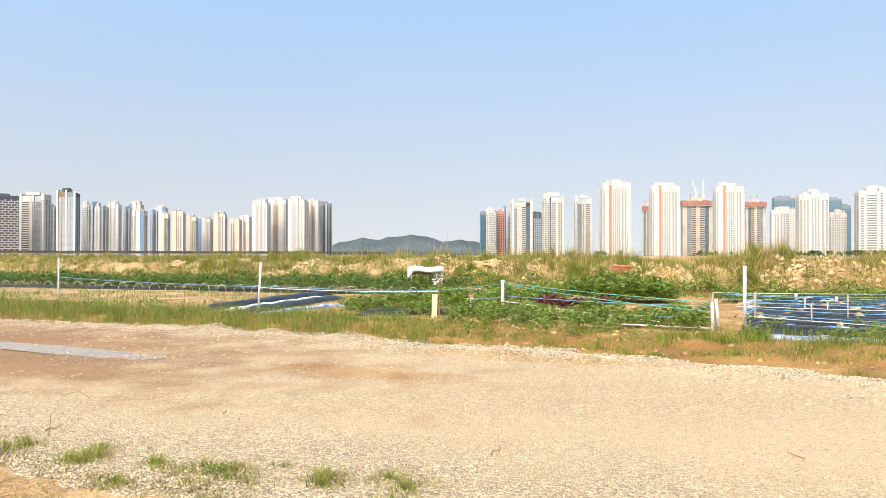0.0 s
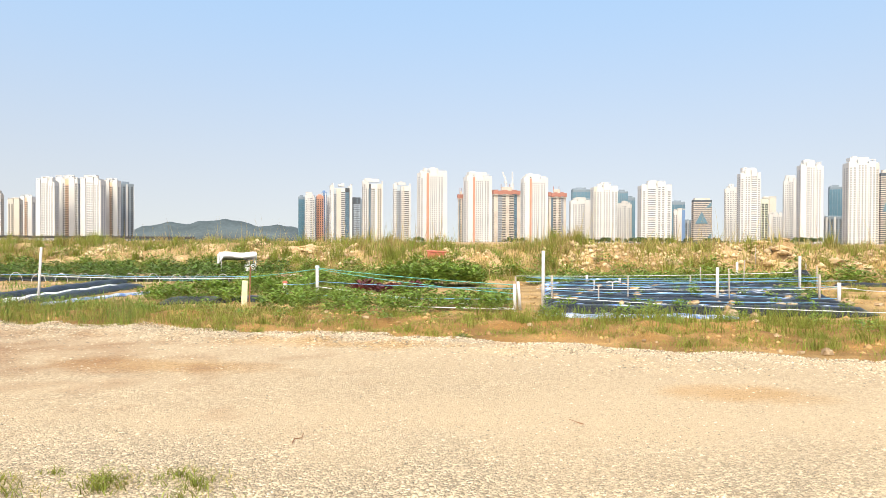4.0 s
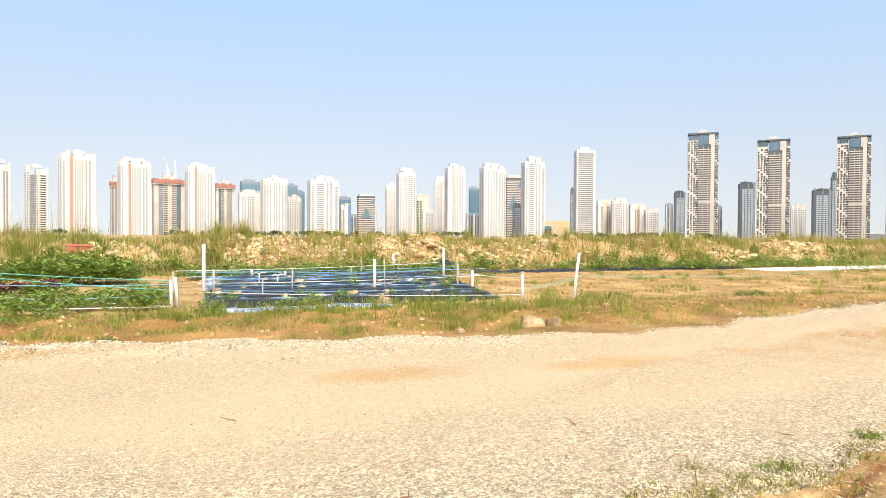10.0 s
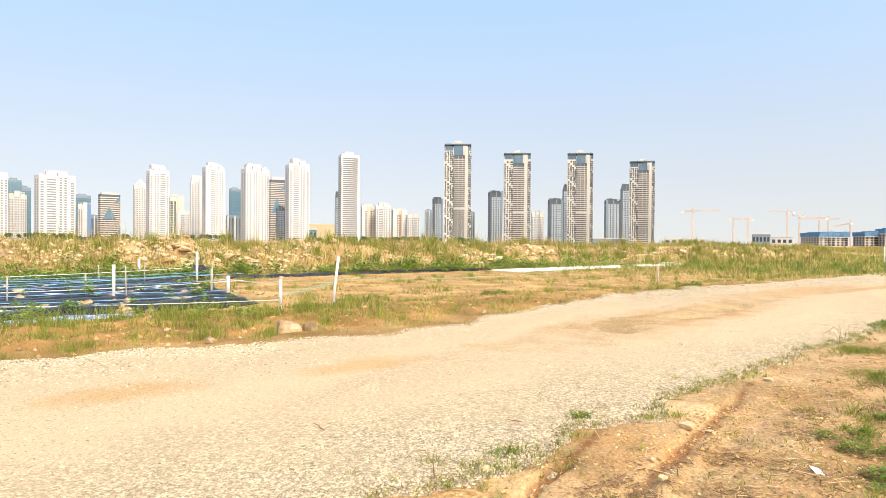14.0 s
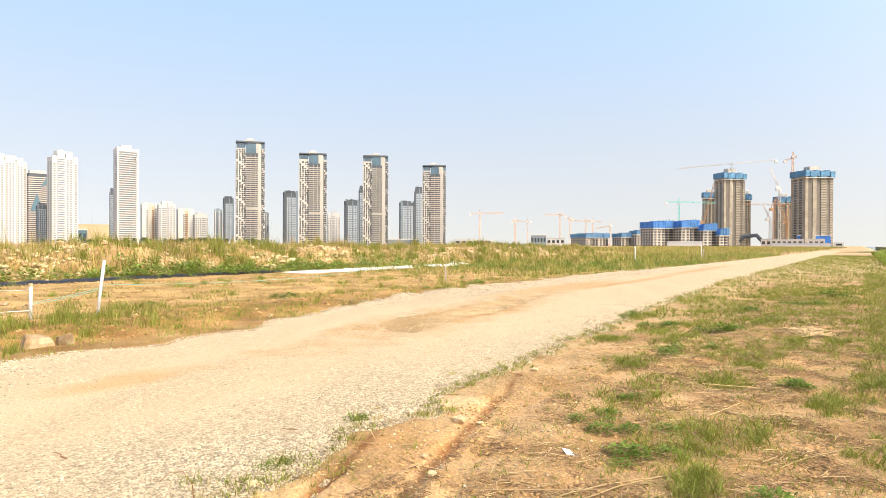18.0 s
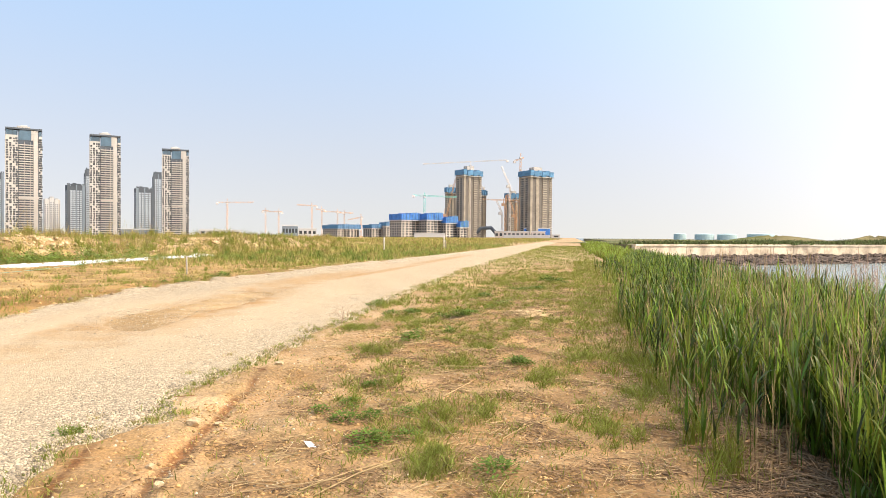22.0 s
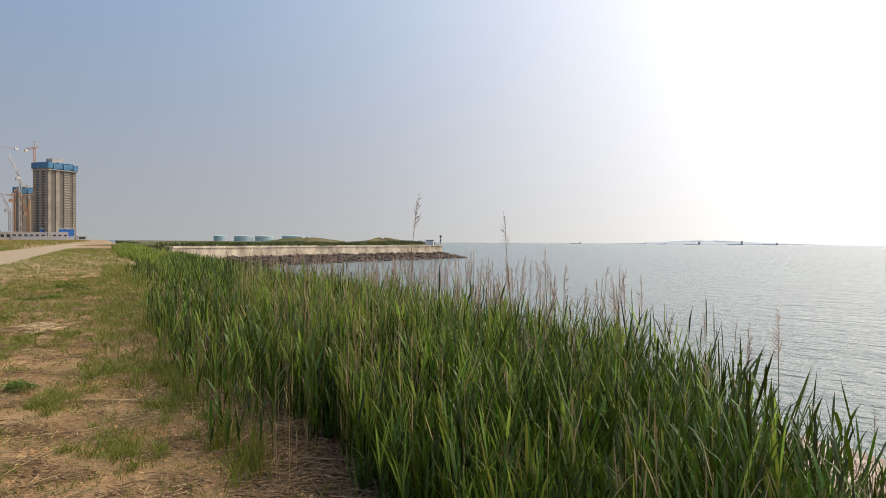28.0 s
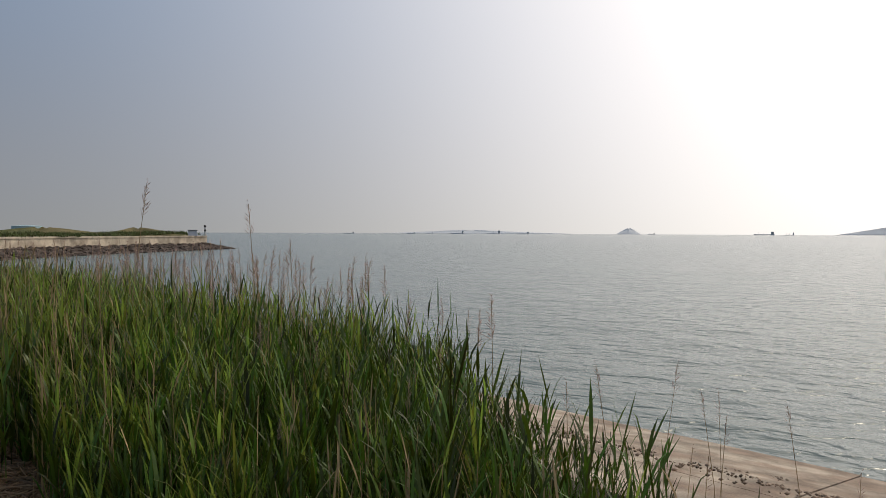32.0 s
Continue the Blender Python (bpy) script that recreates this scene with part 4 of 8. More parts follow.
# facades as upright strips from one side to the other: share of the width, kind, paint, step forward in metres, share of the height
# J strips carry the recess shade in their paint
FACADES = dict(
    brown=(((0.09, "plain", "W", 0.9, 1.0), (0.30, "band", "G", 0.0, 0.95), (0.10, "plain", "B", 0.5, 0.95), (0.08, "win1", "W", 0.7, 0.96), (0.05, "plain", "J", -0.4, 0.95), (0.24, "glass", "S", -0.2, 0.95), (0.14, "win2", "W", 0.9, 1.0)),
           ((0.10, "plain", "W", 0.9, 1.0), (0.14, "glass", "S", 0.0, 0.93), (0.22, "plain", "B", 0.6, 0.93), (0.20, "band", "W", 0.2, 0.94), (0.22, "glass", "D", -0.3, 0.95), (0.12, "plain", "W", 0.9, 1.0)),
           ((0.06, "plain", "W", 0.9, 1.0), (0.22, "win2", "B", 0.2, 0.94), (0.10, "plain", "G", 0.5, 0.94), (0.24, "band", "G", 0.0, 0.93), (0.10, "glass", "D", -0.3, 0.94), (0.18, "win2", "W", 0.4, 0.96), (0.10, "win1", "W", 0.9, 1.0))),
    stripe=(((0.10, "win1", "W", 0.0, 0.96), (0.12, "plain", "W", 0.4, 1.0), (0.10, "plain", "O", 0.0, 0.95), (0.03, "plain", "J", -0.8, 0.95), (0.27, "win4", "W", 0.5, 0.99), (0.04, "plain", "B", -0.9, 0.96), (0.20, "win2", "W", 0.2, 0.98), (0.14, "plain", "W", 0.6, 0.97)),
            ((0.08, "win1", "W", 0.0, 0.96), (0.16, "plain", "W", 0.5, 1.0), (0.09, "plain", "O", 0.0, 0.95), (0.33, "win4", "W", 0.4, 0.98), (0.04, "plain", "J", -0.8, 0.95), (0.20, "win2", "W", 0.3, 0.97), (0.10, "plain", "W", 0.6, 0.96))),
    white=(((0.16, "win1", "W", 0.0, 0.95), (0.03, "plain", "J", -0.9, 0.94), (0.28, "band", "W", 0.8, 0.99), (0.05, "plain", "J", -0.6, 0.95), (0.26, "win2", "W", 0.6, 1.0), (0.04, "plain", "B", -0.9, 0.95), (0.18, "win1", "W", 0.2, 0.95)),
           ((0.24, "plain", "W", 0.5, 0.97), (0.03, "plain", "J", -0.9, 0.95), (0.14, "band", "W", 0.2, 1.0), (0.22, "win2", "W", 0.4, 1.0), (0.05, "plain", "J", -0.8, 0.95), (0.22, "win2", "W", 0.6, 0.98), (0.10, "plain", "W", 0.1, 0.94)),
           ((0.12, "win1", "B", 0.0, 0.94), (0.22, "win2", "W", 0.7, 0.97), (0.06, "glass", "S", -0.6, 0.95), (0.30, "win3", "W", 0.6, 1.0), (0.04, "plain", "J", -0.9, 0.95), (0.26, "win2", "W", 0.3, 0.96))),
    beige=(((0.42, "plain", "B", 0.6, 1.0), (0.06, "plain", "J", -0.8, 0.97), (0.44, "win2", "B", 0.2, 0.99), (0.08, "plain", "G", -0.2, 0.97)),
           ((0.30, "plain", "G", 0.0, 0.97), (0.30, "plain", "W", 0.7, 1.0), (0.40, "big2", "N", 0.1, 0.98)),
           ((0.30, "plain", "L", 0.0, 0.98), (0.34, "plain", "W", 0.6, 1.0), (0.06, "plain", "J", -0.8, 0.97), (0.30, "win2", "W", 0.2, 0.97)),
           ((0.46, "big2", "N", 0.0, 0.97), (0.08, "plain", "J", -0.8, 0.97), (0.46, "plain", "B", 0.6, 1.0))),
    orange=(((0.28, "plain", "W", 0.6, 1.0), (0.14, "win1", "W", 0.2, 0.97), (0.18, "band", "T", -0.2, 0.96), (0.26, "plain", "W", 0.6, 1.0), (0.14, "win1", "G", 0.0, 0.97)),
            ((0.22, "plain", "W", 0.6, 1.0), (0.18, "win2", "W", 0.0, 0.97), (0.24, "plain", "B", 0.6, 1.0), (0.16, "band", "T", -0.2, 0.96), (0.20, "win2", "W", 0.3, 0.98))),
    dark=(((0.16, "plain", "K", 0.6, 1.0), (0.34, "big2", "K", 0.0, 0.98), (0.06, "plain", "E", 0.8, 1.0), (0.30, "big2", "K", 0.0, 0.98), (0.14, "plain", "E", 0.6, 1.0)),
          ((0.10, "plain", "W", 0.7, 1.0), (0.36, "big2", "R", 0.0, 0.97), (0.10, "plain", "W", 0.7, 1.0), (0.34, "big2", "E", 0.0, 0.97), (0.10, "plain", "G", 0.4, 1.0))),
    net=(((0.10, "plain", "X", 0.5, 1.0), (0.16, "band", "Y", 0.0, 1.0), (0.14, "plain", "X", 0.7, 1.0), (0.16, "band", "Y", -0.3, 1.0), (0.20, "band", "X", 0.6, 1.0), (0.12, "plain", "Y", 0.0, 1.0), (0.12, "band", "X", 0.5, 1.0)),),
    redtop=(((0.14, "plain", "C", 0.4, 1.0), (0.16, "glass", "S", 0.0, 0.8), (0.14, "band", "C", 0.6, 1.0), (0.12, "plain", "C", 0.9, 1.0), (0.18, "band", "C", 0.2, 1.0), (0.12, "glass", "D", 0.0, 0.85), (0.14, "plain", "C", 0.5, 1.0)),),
)
PAINTS = dict(W=W_WHITE, B=W_BEIGE, G=W_GREY, J=W_JOINTSHADE, S=G_STRIP, D=G_DARK, O=W_ORANGE, T=W_TAN, N=W_GREENGREY, L=W_BLUE, K=W_DARK, E=W_BLUEGREY, R=W_BROWNDARK, X=W_NET, Y=W_NETDARK, C=W_BARE)


def strip_mesh(kind, wide, top, glass):
    """The windows, slabs or glazing bars of one facade strip, its foot at the origin; made once for each size."""
    key = (kind, round(wide, 1), round(top), glass.name)
    if key in MADE:
        return MADE[key]
    b_ = Build()
    n_ = int(top / FLOOR_H) - 1
    if kind == "band":
        for k in range(n_):
            b_.box(-wide * 0.46, -0.04, k * FLOOR_H + 1.25, wide * 0.46, 0.05, k * FLOOR_H + 2.75)
    elif kind == "glass":
        for k in range(n_):
            b_.box(-wide * 0.46, -0.04, k * FLOOR_H + 0.35, wide * 0.46, 0.05, k * FLOOR_H + 2.85)
    else:
        cols = int(kind[-1])
        big = kind[:3] == "big"
        for k in range(n_):
            for c in range(cols):
                cx = wide * ((c + 0.5) / cols - 0.5)
                hw = wide / cols * (0.38 if big else 0.27)
                b_.box(cx - hw, -0.04, k * FLOOR_H + (0.5 if big else 0.7), cx + hw, 0.05, k * FLOOR_H + (2.7 if big else 2.55))
    me = b_.mesh("window_column")
    me.materials.append(glass)
    MADE[key] = me
    return me


def strip_tower(style, x, y, w, d, h, yaw):
    """A block whose front is built strip by strip, each with its own depth, paint and windows, under a notched roofline."""
    label = STYLES[style][6]
    t = tagged(new("apartment_tower"), label, "apartment tower", "city skyline")
    r = random.Random(int(x * 7 + y * 3))
    if x < -150:
        # the western blocks stand corner-on: one face in the sun, the other in shade
        w, d, yaw = w * 0.98, w * 0.62, yaw - 40
    faces = FACADES[style]
    strips = faces[int(abs(x)) % len(faces)] if style != "dark" else faces[1 if x < 0 else 0]
    if r.random() < 0.4 and style != "stripe":
        strips = tuple(reversed(strips))
    core = PAINTS[strips[0][2]]
    crown = style in ("net", "redtop")
    body = h * (0.93 if crown else 0.965)
    wall = STYLES[style][0]
    block(t, "core", wall, -w / 2 + 0.2, -d / 2 + 1.4, 0, w / 2 - 0.2, d / 2, body * 0.95)
    glass = {"white": G_PALE, "stripe": G_PALE, "net": G_DARK, "dark": G_STRIP}.get(style, G_DARK)
    left = -w / 2
    for share, kind, paint, forward, top in strips:
        wide = share * w
        cx, y0 = left + wide / 2, -d / 2 + 1.0 - forward
        high = body * (1 - (1 - top) * 0.9) if not crown else body
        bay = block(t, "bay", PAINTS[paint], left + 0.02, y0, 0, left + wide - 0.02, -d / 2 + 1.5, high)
        if kind != "plain":
            pane = G_STRIP if (kind == "glass" and paint == "D") else W_NETDARK if style == "net" else glass
            if paint in "SD" and kind == "glass":
                pane = G_CROWN if paint == "D" else G_PALE
            part("window_column", strip_mesh(kind, wide, high * 0.97, pane), None, bay, at=Matrix.Translation((cx, y0, 0)))["kind"] = "stuff"
        left += wide
    for sx in (-1, 1):
        side = part("side_window_column", strip_mesh("win2", d * 0.7, body * 0.95, glass), None, t, at=Matrix.Translation((sx * (w / 2 - 0.2), 0.6, 0)) @ Matrix.Rotation(sx * math.pi / 2, 4, 'Z'))
        side["kind"] = "stuff"
    if crown:
        net, name, tag = (W_SAFETY, "safety_net_crown", "blue safety netting round the top floors") if style == "net" else (W_RED, "formwork_crown", "red climbing formwork")
        c = Build()
        for k in range(6):
            x0 = -w / 2 - 1.0 + (w + 2.0) * k / 6
            c.box(x0 + 0.15, -d / 2 - 1.2 - 0.6 * (k % 2), body - 5.5 - 1.2 * (k % 2), x0 + (w + 2.0) / 6 - 0.15, d / 2 + 1.2, body + 1.4 * ((k + 1) % 2))
        part(name, c, net, t, tag)["kind"] = "stuff"
        block(t, "work_deck", W_GREY, -w / 2 - 1.6, -d / 2 - 2.1, body - 7.6, w / 2 + 1.6, d / 2 + 1.4, body - 7.1)
        block(t, "core_head", W_BARE, -w * 0.2, -d * 0.2, body - 1, w * 0.18, d * 0.2, h * 1.0)
        for k in (0.3, 0.62):
            c = Build()
            c.bar((w * (k - 0.5), 0, body), (w * (k - 0.5), 0, body + (12 if style == "redtop" else 7)), 0.4)
            part("mast", c, W_RED if style == "redtop" else CRANEGREY, t)
    else:
        # roof: lift houses and a row of short posts under a thin beam
        a_, e_ = sorted((r.uniform(-0.42, -0.1), r.uniform(0.05, 0.4)))
        block(t, "roof_house", wall, w * a_, -d * 0.25, body * 0.98, w * e_, d * 0.3, h * r.uniform(0.985, 1.0))
        block(t, "lift_house", W_GREY if style in ("beige", "orange") else wall, w * (a_ + 0.12), -d * 0.1, body * 0.98, w * (a_ + 0.26), d * 0.2, h * 1.004)
        left = -w / 2
        for share, kind, paint, forward, top in strips:
            wide, high = share * w, body * (1 - (1 - top) * 0.9)
            if paint not in "JSD" and wide > 2.4:
                # each bay carries its own parapet, open in the middle on the taller ones
                c = Build()
                y0 = -d / 2 + 1.0 - forward
                c.box(left + 0.1, y0 + 1.2, body * 0.945, left + wide - 0.1, d / 2 - 0.3, high - 0.4)
                if top > 0.965:
                    for px in (left + 0.3, left + wide / 2, left + wide - 0.9):
                        c.box(px, y0 + 0.1, high, px + 0.6, y0 + 0.9, high + 1.5)
                    c.box(left + 0.1, y0 + 0.05, high + 1.5, left + wide - 0.1, y0 + 1.0, high + 2.1)
                else:
                    c.box(left + 0.1, y0 + 0.1, high, left + wide - 0.1, y0 + 0.5, high + 0.9)
                part("parapet", c, wall, t)
            left += wide
    t.matrix_basis = pose(x, y, 0.0, 0, 0, yaw)
    return t


def tower(style, x, y, w, d, h, yaw):
    if style == "grey":
        return grey_tower(x, y, w, d, h, yaw)
    if style == "greybeige":
        return folded_office(x, y, w, d, h, yaw)
    if style in FACADES:
        return strip_tower(style, x, y, w, d, h, yaw)
    wall, accent, glass, nf, ns, layout, label = STYLES[style]
    kind = "office" if style == "glass" else "apartment"
    t = tagged(new(kind + "_tower"), label, kind + " tower", "city skyline")
    body = h * 0.955
    n_ = int(body / FLOOR_H) - 1
    block(t, "wall", wall, -w / 2, -d / 2, 0, w / 2, d / 2, body)
    c = Build()
    c.soft_box(-w * 0.28, -d * 0.3, body, w * 0.22, d * 0.3, h, 0.3)
    c.soft_box(-w * 0.45, -d * 0.36, body, -w * 0.05, d * 0.36, body + (h - body) * 0.55, 0.3)
    part("roof_house", c, W_BLUEGREY if style == "glass" else wall, t)
    c = Build()
    c.soft_box(-w / 2 - 0.2, -d / 2 - 0.2, body - 1.2, w / 2 + 0.2, d / 2 + 0.2, body + 1.1, 0.5)
    part("parapet", c, wall, t)
    for face, m_, ww in side_frames(w, d):
        cols = nf if face == "front" else ns
        if face == "front" and layout == "band":
            # stacked balconies: pale slabs in front of dark glazing
            part("window_column", column_mesh(n_, ww * 0.82, 1.9, G_PALE, 0.3), None, t, at=m_)["kind"] = "stuff"
            c = Build()
            for k in range(1, n_ + 1):
                if k * FLOOR_H < body * 0.93:
                    c.box(-ww * 0.46, -1.1, k * FLOOR_H - 0.4, ww * 0.36, 0.1, k * FLOOR_H + 0.4)
            part("balcony_band", c, W_WHITE, t, at=m_)["kind"] = "stuff"
            for s in (-0.46, 0.40, 0.46):
                c = Build()
                c.box(ww * s - 0.8, -1.3, 0, ww * s + 0.8, 0.1, body * (0.9 if s < 0.4 else 0.93))
                part("pier", c, wall, t, at=m_)
            continue
        for k in range(cols):
            cx = ww * ((k + 0.5) / cols - 0.5)
            here = m_ @ Matrix.Translation((cx, 0, 0))
            if layout == "curtain":
                part("glazing_strip", column_mesh(n_, ww / cols * 0.86, 2.5, G_BLUE, 0.3), None, t, at=here)["kind"] = "stuff"
            elif layout == "grid":
                c = Build()
                for q in range(n_):
                    o = 0.22 * ww / cols * (1 if q % 2 else -1)
                    c.box(-ww / cols * 0.5, -0.5, q * FLOOR_H, ww / cols * 0.5, 0.1, q * FLOOR_H + 0.9)
                    c.box(o - 0.5, -0.5, q * FLOOR_H + 0.9, o + 0.5, 0.1, q * FLOOR_H + FLOOR_H)
                part("panel_column", c, W_WHITE, t, "white facade panels", at=here)["kind"] = "stuff"
            else:
                if style in ("bluegrey", "blue") and k % 2 == 0:
                    c = Build()
                    c.box(-ww / cols * 0.22, -0.45, 0, ww / cols * 0.22, 0.25, body)
                    part("accent_strip", c, accent, t, at=m_ @ Matrix.Translation((cx - ww / cols * 0.3, 0, 0)))
                part("window_column", column_mesh(n_, ww / cols * 0.55, 1.9, glass, 0.12), None, t, at=here)["kind"] = "stuff"
    t.matrix_basis = pose(x, y, 0.0, 0, 0, yaw)
    return t


tower("grid", -565, 825, 32.7, 13.1, 78.0, 42.4)
tower("brown", -552, 870, 31.5, 15.7, 84.4, 46.4)
tower("bluegrey", -624, 1025, 9.2, 8.0, 79.8, 41.3)
tower("dark", -505, 864, 24.0, 12.0, 88.9, 46.3)
tower("white", -516, 926, 10.5, 8.0, 77.0, 41.1)
tower("blue", -587, 1081, 13.9, 8.0, 88.7, 40.5)
tower("white", -532, 986, 7.8, 8.0, 78.5, 40.4)
tower("bluegrey", -495, 937, 8.1, 8.0, 71.5, 39.9)
tower("white", -526, 1023, 18.5, 8.0, 84.9, 39.2)
tower("bluegrey", -478, 969, 10.6, 8.0, 73.1, 38.3)
tower("beige", -546, 1136, 20.8, 8.3, 94.1, 37.7)
tower("beige", -438, 921, 18.2, 8.0, 66.4, 37.5)
tower("blue", -450, 993, 9.5, 8.0, 69.7, 36.4)
tower("beige", -506, 1143, 19.5, 8.0, 87.9, 35.9)
tower("beige", -457, 1045, 14.7, 8.0, 69.7, 35.6)
tower("beige", -388, 933, 16.3, 8.1, 65.6, 36.6)
tower("beige", -423, 1070, 16.1, 8.0, 66.8, 33.6)
tower("beige", -414, 1105, 21.8, 8.7, 65.2, 32.5)
tower("beige", -336, 953, 16.9, 8.5, 63.8, 33.4)
tower("beige", -360, 1093, 17.6, 8.0, 62.6, 30.2)
tower("orange", -360, 1145, 18.5, 8.0, 70.4, 29.5)
tower("white", -265, 913, 21.8, 8.7, 79.0, 30.2)
tower("orange", -250, 948, 27.2, 10.9, 84.5, 28.8)
tower("white", -217, 925, 25.2, 10.1, 83.3, 27.2)
tower("orange", -200, 949, 17.8, 8.0, 82.2, 25.9)
tower("bluegrey", -191, 982, 19.3, 8.0, 80.7, 25.0)
tower("glass", 50, 1149, 10.1, 8.0, 78.6, 7.5)
tower("white", 60, 1099, 14.1, 8.0, 80.8, 6.9)
tower("bluegrey", 71, 1158, 8.3, 8.0, 79.2, 6.5)
tower("orangeall", 78, 1118, 10.7, 8.0, 78.4, 6.0)
tower("blue", 88, 1157, 7.4, 8.0, 88.0, 5.6)
tower("white", 98, 1176, 11.3, 8.0, 81.4, 5.3)
tower("brown", 100, 995, 31.2, 12.5, 86.9, 10.2)
tower("dark", 135, 1092, 16.4, 8.0, 73.0, 5.0)
tower("brown", 146, 990, 29.3, 11.7, 94.7, 7.6)
tower("brown", 189, 982, 25.0, 10.0, 90.7, 5.1)
tower("stripe", 224, 934, 39.3, 19.7, 107.6, 4.5)
tower("redtop", 325, 1135, 10.2, 8.0, 90.1, -6.0)
tower("stripe", 287, 916, 37.1, 18.6, 101.7, 0.6)
tower("redtop", 391, 1082, 46.5, 18.6, 95.2, -7.9)
tower("stripe", 363, 889, 35.5, 17.7, 98.7, -4.2)
tower("redtop", 470, 1050, 29.4, 11.8, 90.6, -12.1)
tower("glass", 529, 1078, 33.2, 13.3, 97.5, -12.1)
tower("white", 430, 881, 28.4, 11.4, 65.9, -12.0)
tower("white", 446, 839, 33.5, 16.7, 84.0, -10.0)
tower("glass", 590, 1045, 18.4, 8.0, 92.8, -15.5)
tower("white", 485, 852, 19.6, 8.0, 60.2, -15.7)
tower("glass", 607, 1047, 15.5, 8.0, 82.4, -16.1)
tower("white", 504, 806, 40.6, 20.3, 85.2, -14.0)
tower("glass", 668, 997, 21.7, 8.7, 72.8, -19.8)
tower("beige", 614, 913, 16.4, 8.0, 54.8, -19.9)
tower("bluegrey", 652, 947, 10.9, 8.0, 38.8, -24.5)
tower("greybeige", 612, 854, 25.6, 12.8, 66.5, -21.6)
tower("white", 674, 870, 18.0, 8.0, 90.5, -27.8)
tower("white", 630, 777, 26.3, 15.8, 103.8, -19.1)
tower("beige", 811, 952, 22.8, 9.1, 80.4, -28.4)
tower("white", 754, 869, 20.0, 8.0, 49.3, -29.0)
tower("white", 721, 804, 17.0, 8.0, 98.7, -29.9)
tower("white", 685, 729, 27.5, 16.5, 110.7, -23.2)
tower("glass", 833, 836, 18.0, 8.0, 90.3, -30.9)
tower("bluegrey", 775, 781, 21.6, 8.6, 40.6, -30.8)
tower("white", 725, 689, 35.0, 21.0, 111.5, -24.5)
tower("greybeige", 843, 753, 23.6, 9.5, 105.0, -34.2)
tower("dark", 795, 702, 13.3, 8.0, 55.6, -34.6)
tower("white", 765, 645, 31.0, 18.6, 121.3, -27.9)
tower("dark", 865, 648, 6.4, 8.0, 80.9, -45.2)
tower("band", 811, 586, 28.3, 14.2, 133.0, -36.2)
tower("orange", 951, 647, 23.0, 11.5, 64.7, -41.8)
tower("white", 948, 615, 25.4, 12.7, 66.4, -43.0)
tower("orange", 972, 597, 24.9, 12.5, 57.1, -44.4)
tower("white", 975, 572, 20.3, 10.1, 49.6, -45.6)
tower("bluegrey", 1049, 583, 11.5, 8.0, 60.5, -50.9)
tower("dark", 987, 531, 16.4, 8.2, 76.4, -47.7)
tower("grey", 895, 448, 28.3, 28.3, 148.8, -21.4)
tower("bluegrey", 1049, 496, 7.3, 8.0, 54.7, -54.7)
tower("dark", 1029, 444, 22.7, 11.4, 88.3, -52.7)
tower("grey", 931, 367, 28.1, 28.1, 134.9, -26.5)
tower("white", 1130, 406, 21.5, 8.6, 58.3, -56.3)
tower("dark", 1064, 351, 23.4, 11.7, 75.4, -57.7)
tower("dark", 1098, 345, 8.2, 8.0, 101.4, -58.6)
tower("grey", 961, 280, 26.2, 26.2, 133.9, -31.8)
tower("dark", 1090, 262, 26.0, 13.0, 74.1, -62.5)
tower("dark", 1123, 250, 14.7, 8.0, 100.2, -63.5)
tower("grey", 981, 195, 24.6, 24.6, 120.3, -36.8)
tower("net", 962, -191, 14.1, 8.5, 77.9, -81.2)
tower("net", 878, -199, 29.0, 20.3, 96.3, -67.8)
tower("net", 932, -233, 6.8, 8.0, 72.8, -84.0)
tower("net", 921, -274, 19.7, 11.8, 67.6, -81.6)
tower("net", 854, -285, 34.6, 27.7, 94.6, -73.5)

# ---------------------------------------------------------------- cranes and building sites


def lattice(b_, a, c, w, n_):
    """A square lattice boom from a to c."""
    a, c = Vector(a), Vector(c)
    d = (c - a).normalized()
    s = d.cross(Vector((0, 0, 1)) if abs(d.z) < 0.9 else Vector((1, 0, 0))).normalized() * w
    u_ = d.cross(s).normalized() * w
    corner = [s + u_, s - u_, -s - u_, -s + u_]
    th = w * 0.22
    for k in corner:
        b_.bar(a + k, c + k, th)
    for i in range(n_):
        p, q = a + (c - a) * i / n_, a + (c - a) * (i + 1) / n_
        for k in range(4):
            b_.bar(p + corner[k], q + corner[(k + 1) % 4], th * 0.7)


